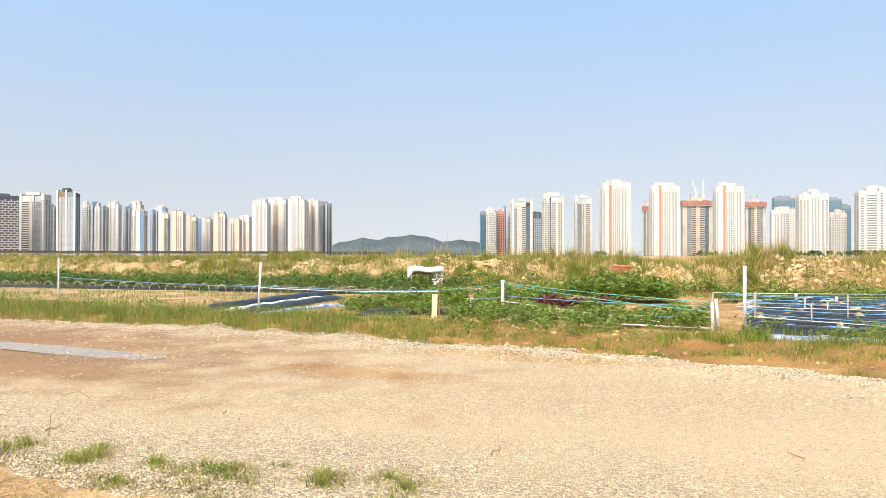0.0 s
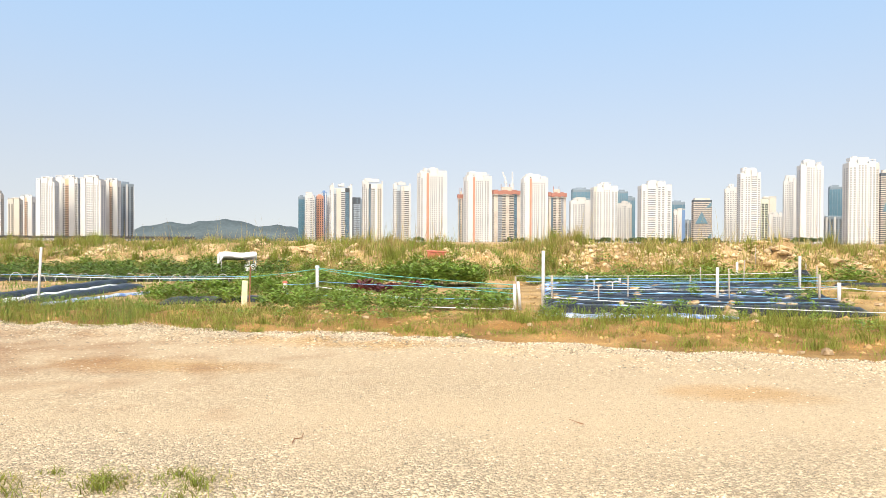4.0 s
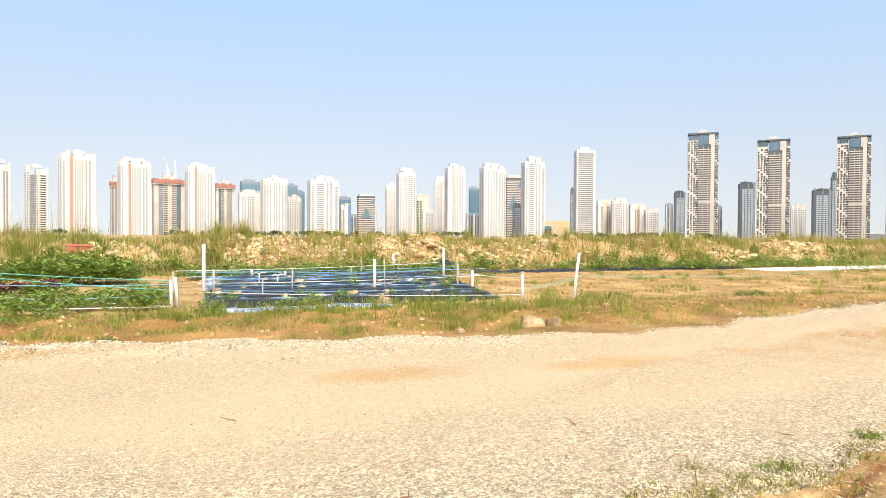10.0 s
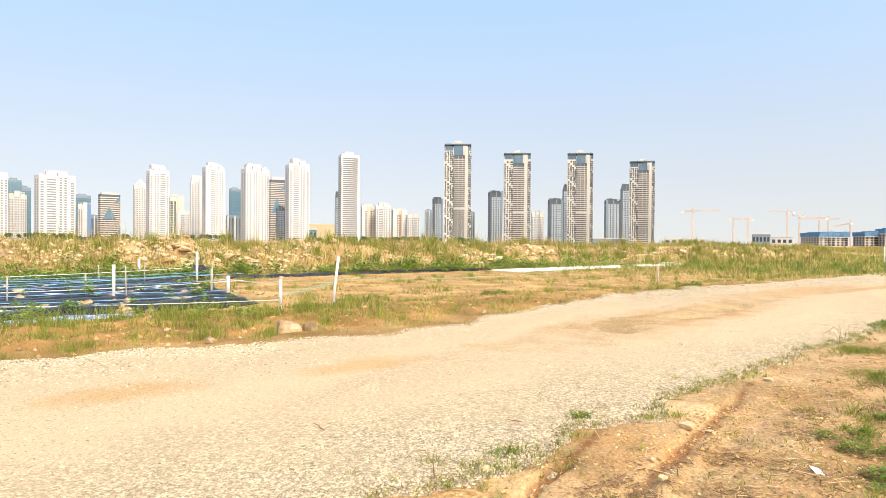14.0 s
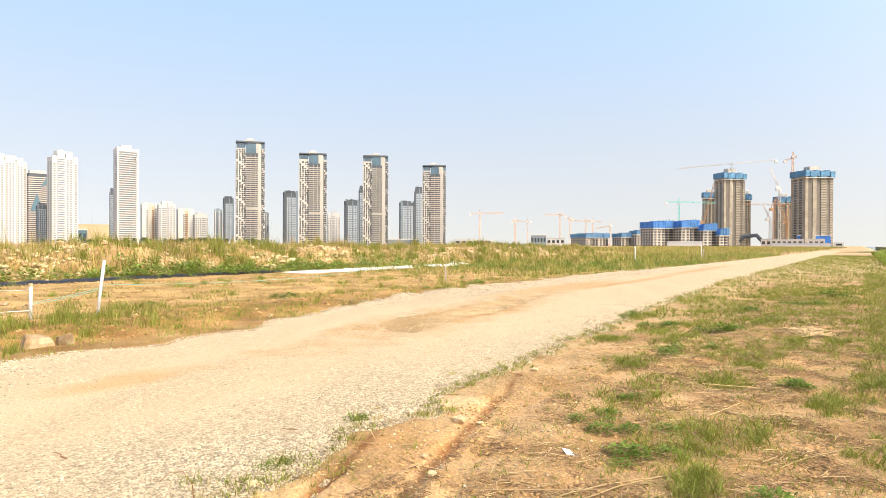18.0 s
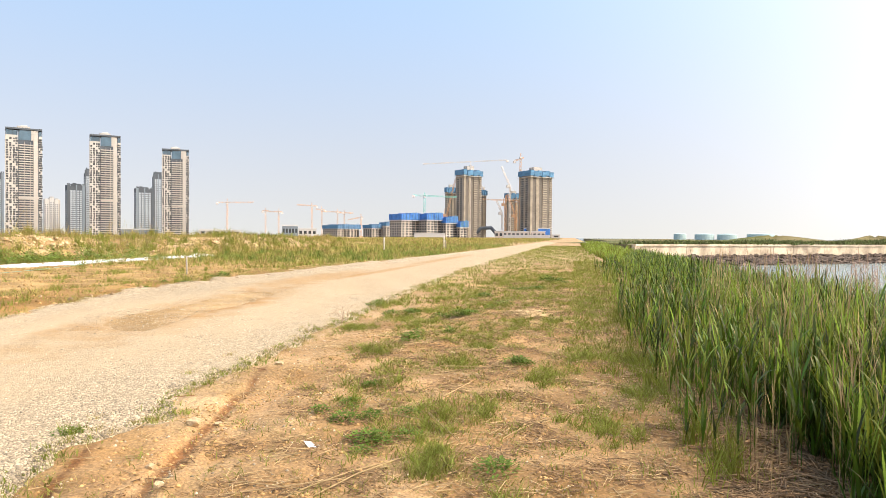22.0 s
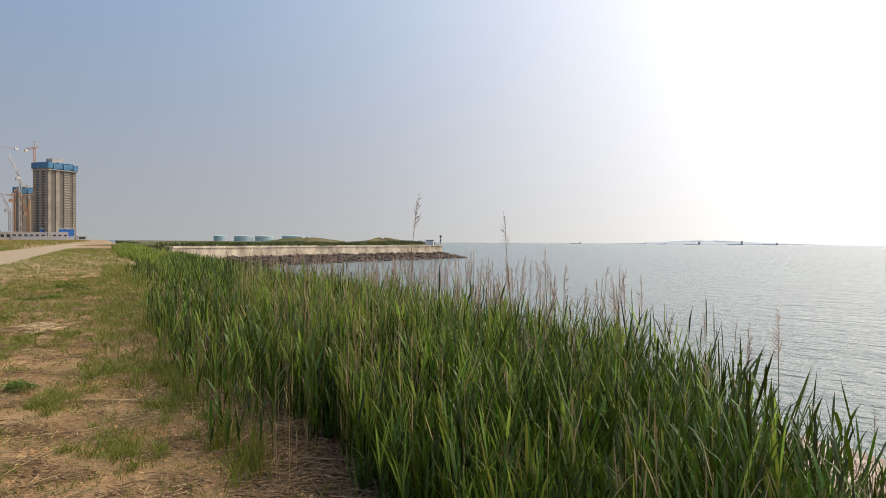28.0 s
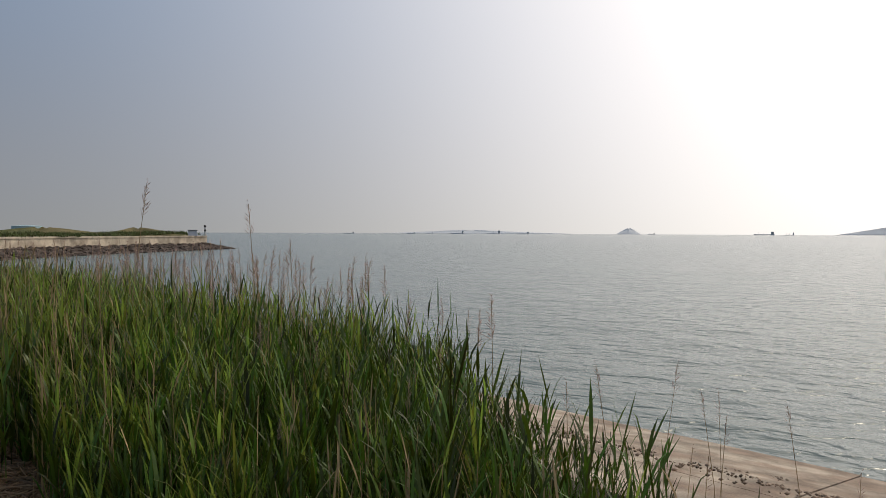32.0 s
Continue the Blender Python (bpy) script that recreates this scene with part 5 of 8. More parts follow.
def hammerhead(x, y, top, jib_a, jib_b, mat, label, w=0.9):
    c = tagged(new("tower_crane"), label, "tower crane", "cranes over the building sites")
    b_ = Build(); lattice(b_, (0, 0, 0), (0, 0, top), w, max(4, int(top / 5))); part("mast", b_, mat, c)
    ja, jb = Vector(jib_a) - Vector((x, y, 0)), Vector(jib_b) - Vector((x, y, 0))
    b_ = Build(); lattice(b_, ja, jb, w * 0.8, 10); part("jib", b_, mat, c)
    b_ = Build(); lattice(b_, (0, 0, top), (0, 0, top + 5), w * 0.6, 2); part("apex", b_, mat, c)
    end = ja if ja.length < jb.length else jb
    b_ = Build(); b_.soft_box(end.x - 1.5, end.y - 1.5, end.z - 3, end.x + 1.5, end.y + 1.5, end.z, 0.2); part("counterweight", b_, CRANEGREY, c)
    b_ = Build(); b_.soft_box(-1.2, -1.6, top - 2.5, 1.2, 1.6, top, 0.2); cab = part("cab", b_, W_WHITE, c)
    b_ = Build(); b_.box(-1.0, -1.66, top - 1.6, 1.0, -1.55, top - 0.5); part("window", b_, G_DARK, cab, "dark cab window")
    c.location = (x, y, 0)


O = "orange lattice tower crane over a distant building site"
hammerhead(1092, 140, 53, (1090, 155, 52), (1096, 101, 53.5), CRANE, O)
hammerhead(1147, 86, 42, (1147, 91, 42), (1147, 80, 42), CRANE, O)
hammerhead(1149, 65, 41, (1148, 81, 41), (1149, 59, 41), CRANE, O)
hammerhead(1100, 10, 50, (1100, 34, 51), (1101, 2, 49.5), CRANE, O)
hammerhead(1150, -6, 46, (1150, 4, 46.5), (1150, -11, 45), CRANE, O)
hammerhead(1100, -31, 40, (1100, -5, 41), (1100, -40, 40), CRANE, O)
hammerhead(1150, -44, 41, (1150, -32, 41), (1149, -59, 40.5), CRANE, O)
hammerhead(1148, -72, 34, (1149, -50, 29), (1148, -74, 34), CRANE, O)
hammerhead(840, -133, 53, (842, -119, 54), (833, -174, 52), CRANEGREEN, "green lattice tower crane over the low building site")
hammerhead(868, -199, 97, (880, -137, 98), (856, -246, 104), CRANEGREY, "grey tower crane with a long jib over a netted tower", 0.7)
hammerhead(861, -266, 109, (863, -258, 104), (859, -270, 108), CRANE, "tall orange tower crane beside a netted tower")
hammerhead(905, -274, 53, (918, -228, 55), (902, -283, 52.5), CRANE, "orange tower crane between two netted towers")


def luffing(base, pivot, tip, mat, label):
    c = tagged(new("luffing_crane"), label, "luffing crane", "cranes over the building sites")
    o = Vector((base[0], base[1], 0))
    p, q = Vector(pivot) - o, Vector(tip) - o
    b_ = Build(); lattice(b_, (0, 0, 0), p, 1.1, 6); part("mast", b_, mat, c)
    b_ = Build(); lattice(b_, p, q, 0.8, 10); part("boom", b_, mat, c)
    b_ = Build(); b_.soft_box(p.x - 2, p.y + 0.5, p.z - 1.5, p.x + 2, p.y + 5, p.z + 2, 0.2); part("machine_deck", b_, mat, c)
    b_ = Build(); b_.bar(p + Vector((0, 3, 2)), p + Vector((0, 2, 10)), 0.4); part("mast_head", b_, mat, c)
    c.location = o


A = "orange luffing crane working beside a netted tower"
luffing((884, -170), (884, -170, 30), (882, -182, 80), CRANE, A)
luffing((867, -243), (867, -243, 33), (869, -236, 50), CRANEGREY, "grey luffing crane beside a netted tower")
luffing((862, -260), (862, -260, 30), (865, -249, 60), CRANE, A)
luffing((866, -247), (866, -247, 45), (866, -248, 58), CRANE, A)
luffing((896, -262), (896, -262, 72), (901, -251, 100), CRANEGREY, "grey luffing crane on a netted tower")
luffing((392, 1086), (392, 1086, 104), (386, 1088, 122), CRANEGREY, "grey luffing crane above an unfinished tower")
luffing((402, 1082), (402, 1082, 100), (402, 1083, 122), CRANEGREY, "grey luffing crane above an unfinished tower")


def low_block(x, y, w, d, h, yaw, net, bright=True, cat="building site"):
    """A low concrete shell with a skirt of blue net at its top."""
    t = tagged(new("unfinished_block"), "low unfinished concrete block with bright blue safety net", cat, "low building site")
    # they stand corner-on like the towers behind: one face in the sun, the other in shade
    w, d, yaw = w * 0.74, w * 0.70, yaw + 35
    b_ = Build()
    nb = max(2, int(w / 9))
    for k in range(nb):
        x0 = -w / 2 + w * k / nb
        b_.box(x0, -d / 2 + (1.5 if k % 2 else 0), 0, x0 + w / nb, d / 2, h - 0.4)
    part("wall", b_, W_BARE, t)
    k = 0
    for f_ in range(int((h - net) / 3)):
        for c in range(int(w / 5)):
            b_ = Build() if k == 0 else b_
            cx = -w / 2 + (c + 0.5) * w / int(w / 5)
            b_.box(cx - 1.5, -d / 2 - 0.12, f_ * 3 + 0.5, cx + 1.5, -d / 2 + 1.7, f_ * 3 + 2.4)
            k += 1
        part("window_strip", b_, G_DARK, t)["kind"] = "stuff"
        k = 0
    for c in range(nb):
        b_ = Build()
        x0 = -w / 2 + w * c / nb
        up = 1.3 * (c % 2)
        b_.box(x0 - 0.6 + 0.1, -d / 2 - 1.2 - 0.6 * (c % 2), h - net, x0 + w / nb + 0.5, d / 2 + 1, h + up)
        part("safety_net", b_, W_SAFETYBRIGHT if bright else W_SAFETY, t)
        for q in (0.18, 0.5, 0.82):
            b_ = Build()
            px = x0 + w / nb * q
            b_.box(px - 0.5, -d / 2 - 1.75 - 0.6 * (c % 2), h - net - 0.3, px + 0.5, -d / 2 - 1.3 - 0.6 * (c % 2), h + up + (1.6 if q == 0.5 else 0.7))
            part("scaffold_frame", b_, W_SAFETY if bright else W_BLUE, t)
    b_ = Build(); b_.box(-w / 2 - 1, -d / 2 - 2, h - net - 1.0, w / 2 + 1, d / 2 + 1, h - net - 0.3); part("catch_deck", b_, W_WHITE, t)
    for f_ in range(int((h - net) / 3)):
        b_ = Build()
        for c in range(int(d / 5)):
            cy = -d / 2 + (c + 0.5) * d / int(d / 5)
            b_.box(-w / 2 - 0.12, cy - 1.3, f_ * 3 + 0.6, -w / 2 + 0.1, cy + 1.3, f_ * 3 + 2.3)
        part("side_window_strip", b_, G_DARK, t)["kind"] = "stuff"
    t.matrix_basis = pose(x, y, 0, 0, 0, yaw)


low_block(812, -104, 36, 16, 28.5, -97, 7)
low_block(808, -134, 30, 16, 29, -99, 7)
low_block(806, -157, 22, 14, 25, -101, 6.5)
low_block(803, -173, 15, 12, 19.5, -102, 6)
low_block(999, -34, 54, 16, 17, -92, 5, False)
low_block(996, -82, 32, 16, 18, -95, 5, False)
low_block(990, -102, 24, 16, 22, -96, 5, False)
low_block(1015, -128, 20, 16, 18, -98, 5, False)


def shed(x, y, w, d, h, yaw, wall, roof, label, cat="shed", windows=0):
    t = tagged(new("site_building"), label, cat)
    b_ = Build(); b_.soft_box(-w / 2, -d / 2, 0, w / 2, d / 2, h, 0.2); part("wall", b_, wall, t)
    b_ = Build(); b_.soft_box(-w / 2 - 0.4, -d / 2 - 0.4, h, w / 2 + 0.4, d / 2 + 0.4, h + h * 0.08, 0.1); part("roof", b_, roof, t)
    for k in range(windows):
        b_ = Build()
        cx = w * ((k + 0.5) / windows - 0.5)
        b_.box(cx - w / windows * 0.3, -d / 2 - 0.15, h * 0.35, cx + w / windows * 0.3, -d / 2 + 0.1, h * 0.75)
        part("window", b_, G_DARK, t)
    t.matrix_basis = pose(x, y, 0, 0, 0, yaw)


shed(906, 708, 44, 30, 27, -52, W_OCHRE, W_OCHRE, "broad ochre panelled hall with a glazed corner", "hall", 0)
shed(885, 716, 18, 20, 20, -52, G_BLUE, W_GREY, "glazed corner pavilion of the hall", "pavilion", 3)
shed(848, -262, 66, 14, 9, -107, W_BROWN, W_WHITE, "long low site office under a blue sheet", "site office", 12)
shed(846, -285, 34, 12, 13, -108, W_SAFETYBRIGHT, W_WHITE, "site store draped in blue sheeting", "site store", 0)
shed(768, -128, 36, 3, 5.5, -100, W_WHITE, W_WHITE, "long white site hoarding", "hoarding", 0)
shed(838, -268, 60, 4, 4.5, -107, W_WHITE, W_WHITE, "long white site hoarding", "hoarding", 0)
shed(1000, 40, 22, 16, 15, -90, W_BLUEGREY, W_GREY, "grey site building far off", "site building", 5)
shed(1001, 15, 26, 12, 11, -90, W_WHITE, W_WHITE, "white site building far off", "site building", 4)
shed(1085, 150, 60, 12, 9, -84, W_WHITE, W_WHITE, "white site building far off", "site building", 6)
shed(866, 486, 62, 10, 5, -62, W_WHITE, W_WHITE, "long white site fence before the towers", "hoarding", 0)
shed(990, 250, 60, 20, 8, -76, W_BLUEGREY, W_GREY, "low grey podium between the towers", "podium", 0)
shed(980, -330, 70, 16, 6, -110, W_WHITE, W_GREY, "low white sheds beside the coastal road", "shed", 6)
shed(380, 930, 40, 8, 8, -22, W_WHITE, W_GREY, "low white building before the towers", "low building", 6)
shed(560, 800, 90, 4, 3.5, -33, W_DARK, W_DARK, "dark low site fence before the towers", "fence", 0)
b = Build(); b.tube([(875, -205, 3), (872, -215, 13), (868, -228, 14), (864, -236, 4)], 2.5, 8)
tagged(part("arched_roof", b, W_DARK), "dark arched steel roof under construction", "roof")
viaduct = tagged(new("elevated_road"), "dark low elevated road in front of the apartment blocks", "elevated road")
b = Build(); b.box(-330, -5, 3.2, 330, 5, 5.2); part("deck", b, W_BLACK, viaduct)
b = Build(); b.box(-330, -5.4, 5.2, 330, -5, 6.4); part("barrier", b, W_BLACK, viaduct)
for k in range(17):
    b = Build(); b.soft_box(-320 + k * 40 - 1, -1.5, 0, -320 + k * 40 + 1, 1.5, 3.2, 0.2); part("pier", b, W_GREY, viaduct)
viaduct.matrix_basis = pose(-400, 800, 0, 0, 0, 24)


def street_tree(mesh_set, x, y, s, r):
    t = tagged(new("street_tree"), "dark green street tree below the towers", "tree", "street trees below the towers")
    part("trunk", mesh_set[0], None, t)
    part("crown", mesh_set[1], None, t)
    t.matrix_basis = pose(x, y, 0, 0, 0, r) @ Matrix.Diagonal((s, s, s, 1))


def tree_mesh(seed):
    r = random.Random(seed)
    b_ = Build()
    b_.tube([(0, 0, -0.2), (0.1, 0, 2), (0.05, 0.1, 4)], 0.22, 6, 0.1)
    for k in range(5):
        a = k * 1.256 + r.random()
        b_.tube([(0.05, 0, 2 + k * 0.3), (1.2 * math.cos(a), 1.2 * math.sin(a), 3.6 + k * 0.4)], 0.09, 5, 0.04)
    c = Build()
    for k in range(420):
        a, e, q = r.random() * 6.28, r.uniform(-0.9, 1), r.random() ** 0.4
        lob = 1 + 0.3 * math.sin(3 * a + seed) * math.cos(2 * e)
        p = Vector((2.3 * lob * q * math.cos(a) * math.sqrt(1 - e * e), 2.3 * lob * q * math.sin(a) * math.sqrt(1 - e * e), 4.3 + 2.3 * q * e))
        u_ = Vector((r.uniform(-1, 1), r.uniform(-1, 1), r.uniform(-1, 1))).normalized() * 0.38
        w_ = u_.orthogonal().normalized() * 0.3
        c.add([p - u_, p + w_, p + u_, p - w_], [(0, 1, 2, 3)])
    m1, m2 = b_.mesh("trunk"), c.mesh("crown")
    m1.materials.append(RUSTWOOD); m2.materials.append(BUSH)
    return m1, m2


TREES = [tree_mesh(k) for k in range(3)]
rnd = random.Random(31)
for k in range(240):
    if k % 8 == 0:
        mid = -12 - 52 * rnd.random()
    az = radians(mid + rnd.gauss(0, 0.9))
    dist = rnd.uniform(820, 900)
    street_tree(TREES[k % 3], -math.sin(az) * dist, math.cos(az) * dist, rnd.uniform(0.5, 1.25), rnd.uniform(0, 360))

# ---------------------------------------------------------------- gardens across the track


def zat(x, y):
    u, v = x * UX + y * UY, -x * UY + y * UX
    return float(height(u, v))


def post(x, y, h, mat, label, r=0.028, lean=(0, 0), cap=None, name="fence_post", cat="post"):
    p = tagged(new(name), label, cat, "garden posts")
    z = zat(x, y)
    b_ = Build()
    n_ = 10
    b_.tube([(0, 0, -0.12), (lean[0] * 0.5 * h, lean[1] * 0.5 * h, h * 0.5), (lean[0] * h, lean[1] * h, h)], r, n_)
    part("pole", b_, mat, p, smooth=True)
    if cap:
        b_ = Build()
        b_.tube([(lean[0] * h, lean[1] * h, h - 0.01), (lean[0] * h, lean[1] * h, h + 0.05)], r * 1.5, n_, r * 1.1)
        part("cap", b_, cap, p)
    p.location = (x, y, z)
    return (x + lean[0] * h, y + lean[1] * h, z), h


WP = "white plastic pipe post of the garden fence"
GS = "thin weathered grey stake in the garden"
P1 = post(-15.26, 25.88, 1.5, PVC, WP, 0.03)
P2 = post(-5.51, 19.21, 1.42, PVC, WP, 0.03, (0.05, 0.01))
P4 = post(0.58, 19.22, 0.42, PVC, WP, 0.05, cap=REDBOX)
P5 = post(1.47, 19.44, 0.85, PVC, WP, 0.045, cap=FILMBLUE)
P6 = post(5.55, 14.49, 0.66, PVC, "white painted gate post leaning at the plot corner", 0.034, (-0.03, 0.0), cap=STONE)
P7 = post(5.78, 14.75, 0.66, PVC, "white painted gate post leaning at the plot corner", 0.034, (-0.10, 0.0))
P8 = post(6.72, 15.65, 1.36, PVC, "tall white pipe post at the corner of the black beds", 0.04)
P9 = post(7.12, 16.03, 0.76, GREYSTAKE, GS, 0.03)
P10 = post(11.31, 15.13, 0.97, PVC, WP, 0.04)
P11 = post(18.92, 24.04, 0.80, PVC, WP, 0.05)
P12 = post(17.40, 19.0, 1.17, PVC, WP, 0.045)
P13 = post(13.75, 14.37, 0.80, GREYSTAKE, GS, 0.03)
P14 = post(14.22, 14.23, 0.6, PVC, WP, 0.045)
P15 = post(12.37, 10.68, 0.70, PVC, WP, 0.034, cap=STONE)
P16 = post(13.70, 10.20, 1.2, PVC, "leaning white pipe post at the fence corner", 0.034, (0.17, -0.02))
for x, y, h in ((11.5, 14.9, 0.95), (9.2, 15.9, 0.7), (16.0, 20.0, 1.0), (20.6, 25.0, 0.72), (14.6, 20.4, 0.75), (12.5, 18.0, 0.6), (8.0, 15.2, 0.55), (18.3, 19.2, 0.8), (6.3, 16.4, 0.7), (21.4, 23.0, 0.8)):
    post(x, y, h, GREYSTAKE, GS, 0.018, (rnd.uniform(-.04, .04), 0), name="garden_stake")
post(28.89, 5.12, 0.72, GREYSTAKE, "thin leaning stake in the dry grass", 0.03, (0.45, 0.1), name="garden_stake")
post(66.9, -6.5, 1.5, PVC, "pale marker stake beside the track", 0.05, name="marker_stake")
post(90.9, -17.1, 1.6, PVC, "pale marker stake beside the track", 0.06, name="marker_stake")
post(79.7, -15.2, 1.2, GREYSTAKE, "pale marker stake beside the track", 0.05, (0.05, 0), name="marker_stake")

board = tagged(new("wooden_marker"), "short pale board with a rusty stake behind it", "marker board")
b = Build(); b.soft_box(-0.07, -0.02, -0.1, 0.07, 0.02, 0.62, 0.008); part("board", b, TIMBER, board)
b = Build(); b.soft_box(0.10, 0.02, -0.1, 0.14, 0.05, 0.98, 0.006); part("stake", b, RUSTWOOD, board)
board.matrix_basis = pose(-0.44, 17.48, zat(-0.44, 17.48), 0, 2, 0)


def line(a, b_, za, zb, mat, sag=0.04, label="thin blue twine strung between the garden posts", r=0.008):
    c = Build()
    pts = []
    for k in range(9):
        s = k / 8
        pts.append((a[0][0] + (b_[0][0] - a[0][0]) * s, a[0][1] + (b_[0][1] - a[0][1]) * s, a[0][2] + za + (b_[0][2] + zb - a[0][2] - za) * s - sag * 4 * s * (1 - s)))
    c.tube(pts, r, 5)
    tagged(part("garden_twine", c, mat), label, "twine", "fence twine")


BOARD = ((-0.34, 17.5, zat(-0.44, 17.48)), 0.98)
line(P1, P2, 0.75, 0.72, TWINE)
line(P2, BOARD, 0.75, 0.72, TWINE)
line(P2, BOARD, 0.70, 0.68, TWINEWHITE)
line(P4, P5, 0.38, 0.42, TWINE)
line(P5, P6, 0.83, 0.62, TWINEGREEN)
line(P5, P6, 0.80, 0.42, TWINEGREEN, 0.06)
line(P5, P7, 0.45, 0.5, TWINE)
line(P4, P6, 0.12, 0.30, TWINE)
line(P5, P6, 0.30, 0.08, TWINEWHITE, 0.02)
line(P5, ((-3.5, 25.5, 0.0), 1), 0.8, 0.2, TWINEGREEN, 0.1)
line(P8, P10, 0.55, 0.48, TWINE); line(P10, P14, 0.48, 0.5, TWINE); line(P14, P15, 0.5, 0.62, TWINEWHITE)
line(P8, P10, 0.40, 0.30, TWINE); line(P10, P14, 0.30, 0.2, TWINE)
line(P8, P15, 0.22, 0.2, TWINEWHITE); line(P8, P9, 0.3, 0.4, TWINE)
line(P15, P16, 0.36, 0.62, TWINEGREEN, 0.03, r=0.005); line(P15, P16, 0.32, 0.58, TWINEGREEN, 0.03, r=0.005)
line(P12, P14, 0.45, 0.45, TWINEGREEN); line(P16, ((33.0, 9.0, 0.1), 1), 0.65, 0.35, TWINEGREEN, 0.2, r=0.005)
line(P8, P12, 0.5, 0.4, TWINE)
for za, zb, bx, by, ex, ey, m_ in ((0.62, 0.52, 7.1, 17.0, 16.2, 15.6, TWINE), (0.35, 0.30, 7.1, 17.0, 16.2, 15.6, TWINEWHITE), (0.55, 0.5, 7.6, 19.0, 17.2, 18.0, TWINE), (0.3, 0.25, 6.9, 15.3, 12.3, 12.9, TWINE),
                                  (0.5, 0.55, 7.9, 20.6, 18.0, 20.0, TWINEWHITE), (0.16, 0.14, 6.9, 15.2, 12.4, 12.7, TWINEWHITE), (0.42, 0.4, 7.6, 19.0, 17.2, 18.0, TWINE)):
    line(((bx, by, zat(bx, by)), 1), ((ex, ey, zat(ex, ey)), 1), za, zb, m_, 0.05, "pale blue twine stretched over the beds")
low = Build(); low.tube([(*P6[0][:2], P6[0][2] + 0.07), (2.9, 15.3, 0.12)], 0.014, 6)
tagged(part("fence_rail", low, PVC), "low white pipe rail along the plot", "rail")

# bent white pipes standing in the beds
for x, y, s in ((9.65, 18.66, 1.0), (10.18, 18.5, 0.8)):
    p = tagged(new("bent_pipe"), "white bent water pipe standing in the bed", "pipe", "bent water pipes")
    b = Build(); b.tube([(0, 0, -0.1), (0, 0, 0.36 * s)], 0.016, 8); part("riser", b, PVC, p, smooth=True)
    b = Build(); b.tube([(-0.22 if s == 1 else -0.2, 0, 0.36 * s), (-0.1, 0, 0.40 * s), (0, 0, 0.36 * s), (0.1, 0, 0.41 * s), (0.22, 0, 0.38 * s)], 0.018, 8); part("cross_arm", b, PVC, p, smooth=True)
    b = Build(); b.tube([(-0.24 if s == 1 else 0.24, 0, 0.33 * s), (-0.24 if s == 1 else 0.24, 0, 0.52 * s)], 0.038, 8); part("end_cap", b, PVC, p, smooth=True)
    p.location = (x, y, zat(x, y) + 0.08)


def ridge(u0, v0, u1, v1, w, h, mat, label, seed, name="mulched_bed"):
    """A long rounded bed under plastic film, wrinkled."""
    r = np.random.RandomState(seed)
    L = math.hypot(u1 - u0, v1 - v0)
    n_ = max(8, int(L / 0.25))
    du, dv = (u1 - u0) / L, (v1 - v0) / L
    b_ = Build()
    rings = []
    for i in range(n_ + 1):
        s = i / n_ * L
        end = min(1, min(s, L - s) / 0.35 + 0.15)
        ring = []
        for e, z in ((-0.55, -0.05), (-0.47, 0.3), (-0.33, 0.85), (-0.12, 1.0), (0.12, 1.0), (0.33, 0.85), (0.47, 0.3), (0.55, -0.05)):
            jit = r.uniform(-0.018, 0.018)
            pu, pv = u0 + du * s - dv * e * w, v0 + dv * s + du * e * w
            x, y = xy(pu, pv)
            ring.append((x, y, float(height(pu, pv)) + h * z * end + jit))
        rings.append(ring)
    b_.rings(rings)
    return tagged(part(name, b_, mat, smooth=True), label, "mulched bed", "film covered beds")


for k in range(10):
    v = 15.4 + k * 0.98
    # thin pale blue strips added for the sky glints on the film
    ridge(0.5, v + 0.47, 7.4 + 0.2 * k, v + 1.30, 0.045, 0.16, FILMBLUE, "narrow blue strip standing for film glints between two beds", 60 + k)
    ridge(0.35 + 0.05 * k, v, 7.6 + 0.2 * k, v + 0.85, 0.72, 0.2, FILMBLACK, "long planting bed under shiny black plastic film", 20 + k)
ridge(0.3, 14.85, 4.6, 15.3, 0.55, 0.05, FILMBLUE, "strip of blue plastic sheet along the first bed", 40)
ridge(1.0, 16.85, 6.6, 17.5, 0.22, 0.10, FILMBLUE, "blue plastic strip between two beds", 41)
ridge(-14.0, 15.8, -15.0, 23.7, 0.62, 0.17, FILMBLACK, "planting bed under shiny black plastic film", 42)
ridge(-12.4, 15.6, -13.2, 21.7, 0.62, 0.15, FILMBLACK, "planting bed under shiny black plastic film", 43)
ridge(-9.2, 16.2, -6.7, 17.4, 0.9, 0.15, FILMBLACK, "planting bed under shiny black plastic film", 44)
# two pale strips added as the highlight along the black film
ridge(-11.7, 15.2, -11.4, 19.6, 0.3, 0.06, FILMBLUE, "pale strip standing for the highlight along the film bed", 49)
ridge(-13.2, 15.7, -14.1, 22.0, 0.25, 0.08, FILMWHITE, "pale strip standing for the highlight along the film bed", 50)
ridge(-36, 22.5, -10, 25.4, 0.7, 0.12, FILMBLACK, "planting bed under shiny black plastic film", 45)
ridge(11.5, 27.0, 27.5, 27.9, 0.5, 0.13, FILMBLACK, "long black film bed along the foot of the bank", 46)
ridge(27.0, 26.4, 45.5, 27.7, 2.4, 0.06, FILMWHITE, "long strip of white plastic sheet on the field", 47, "plastic_sheet")
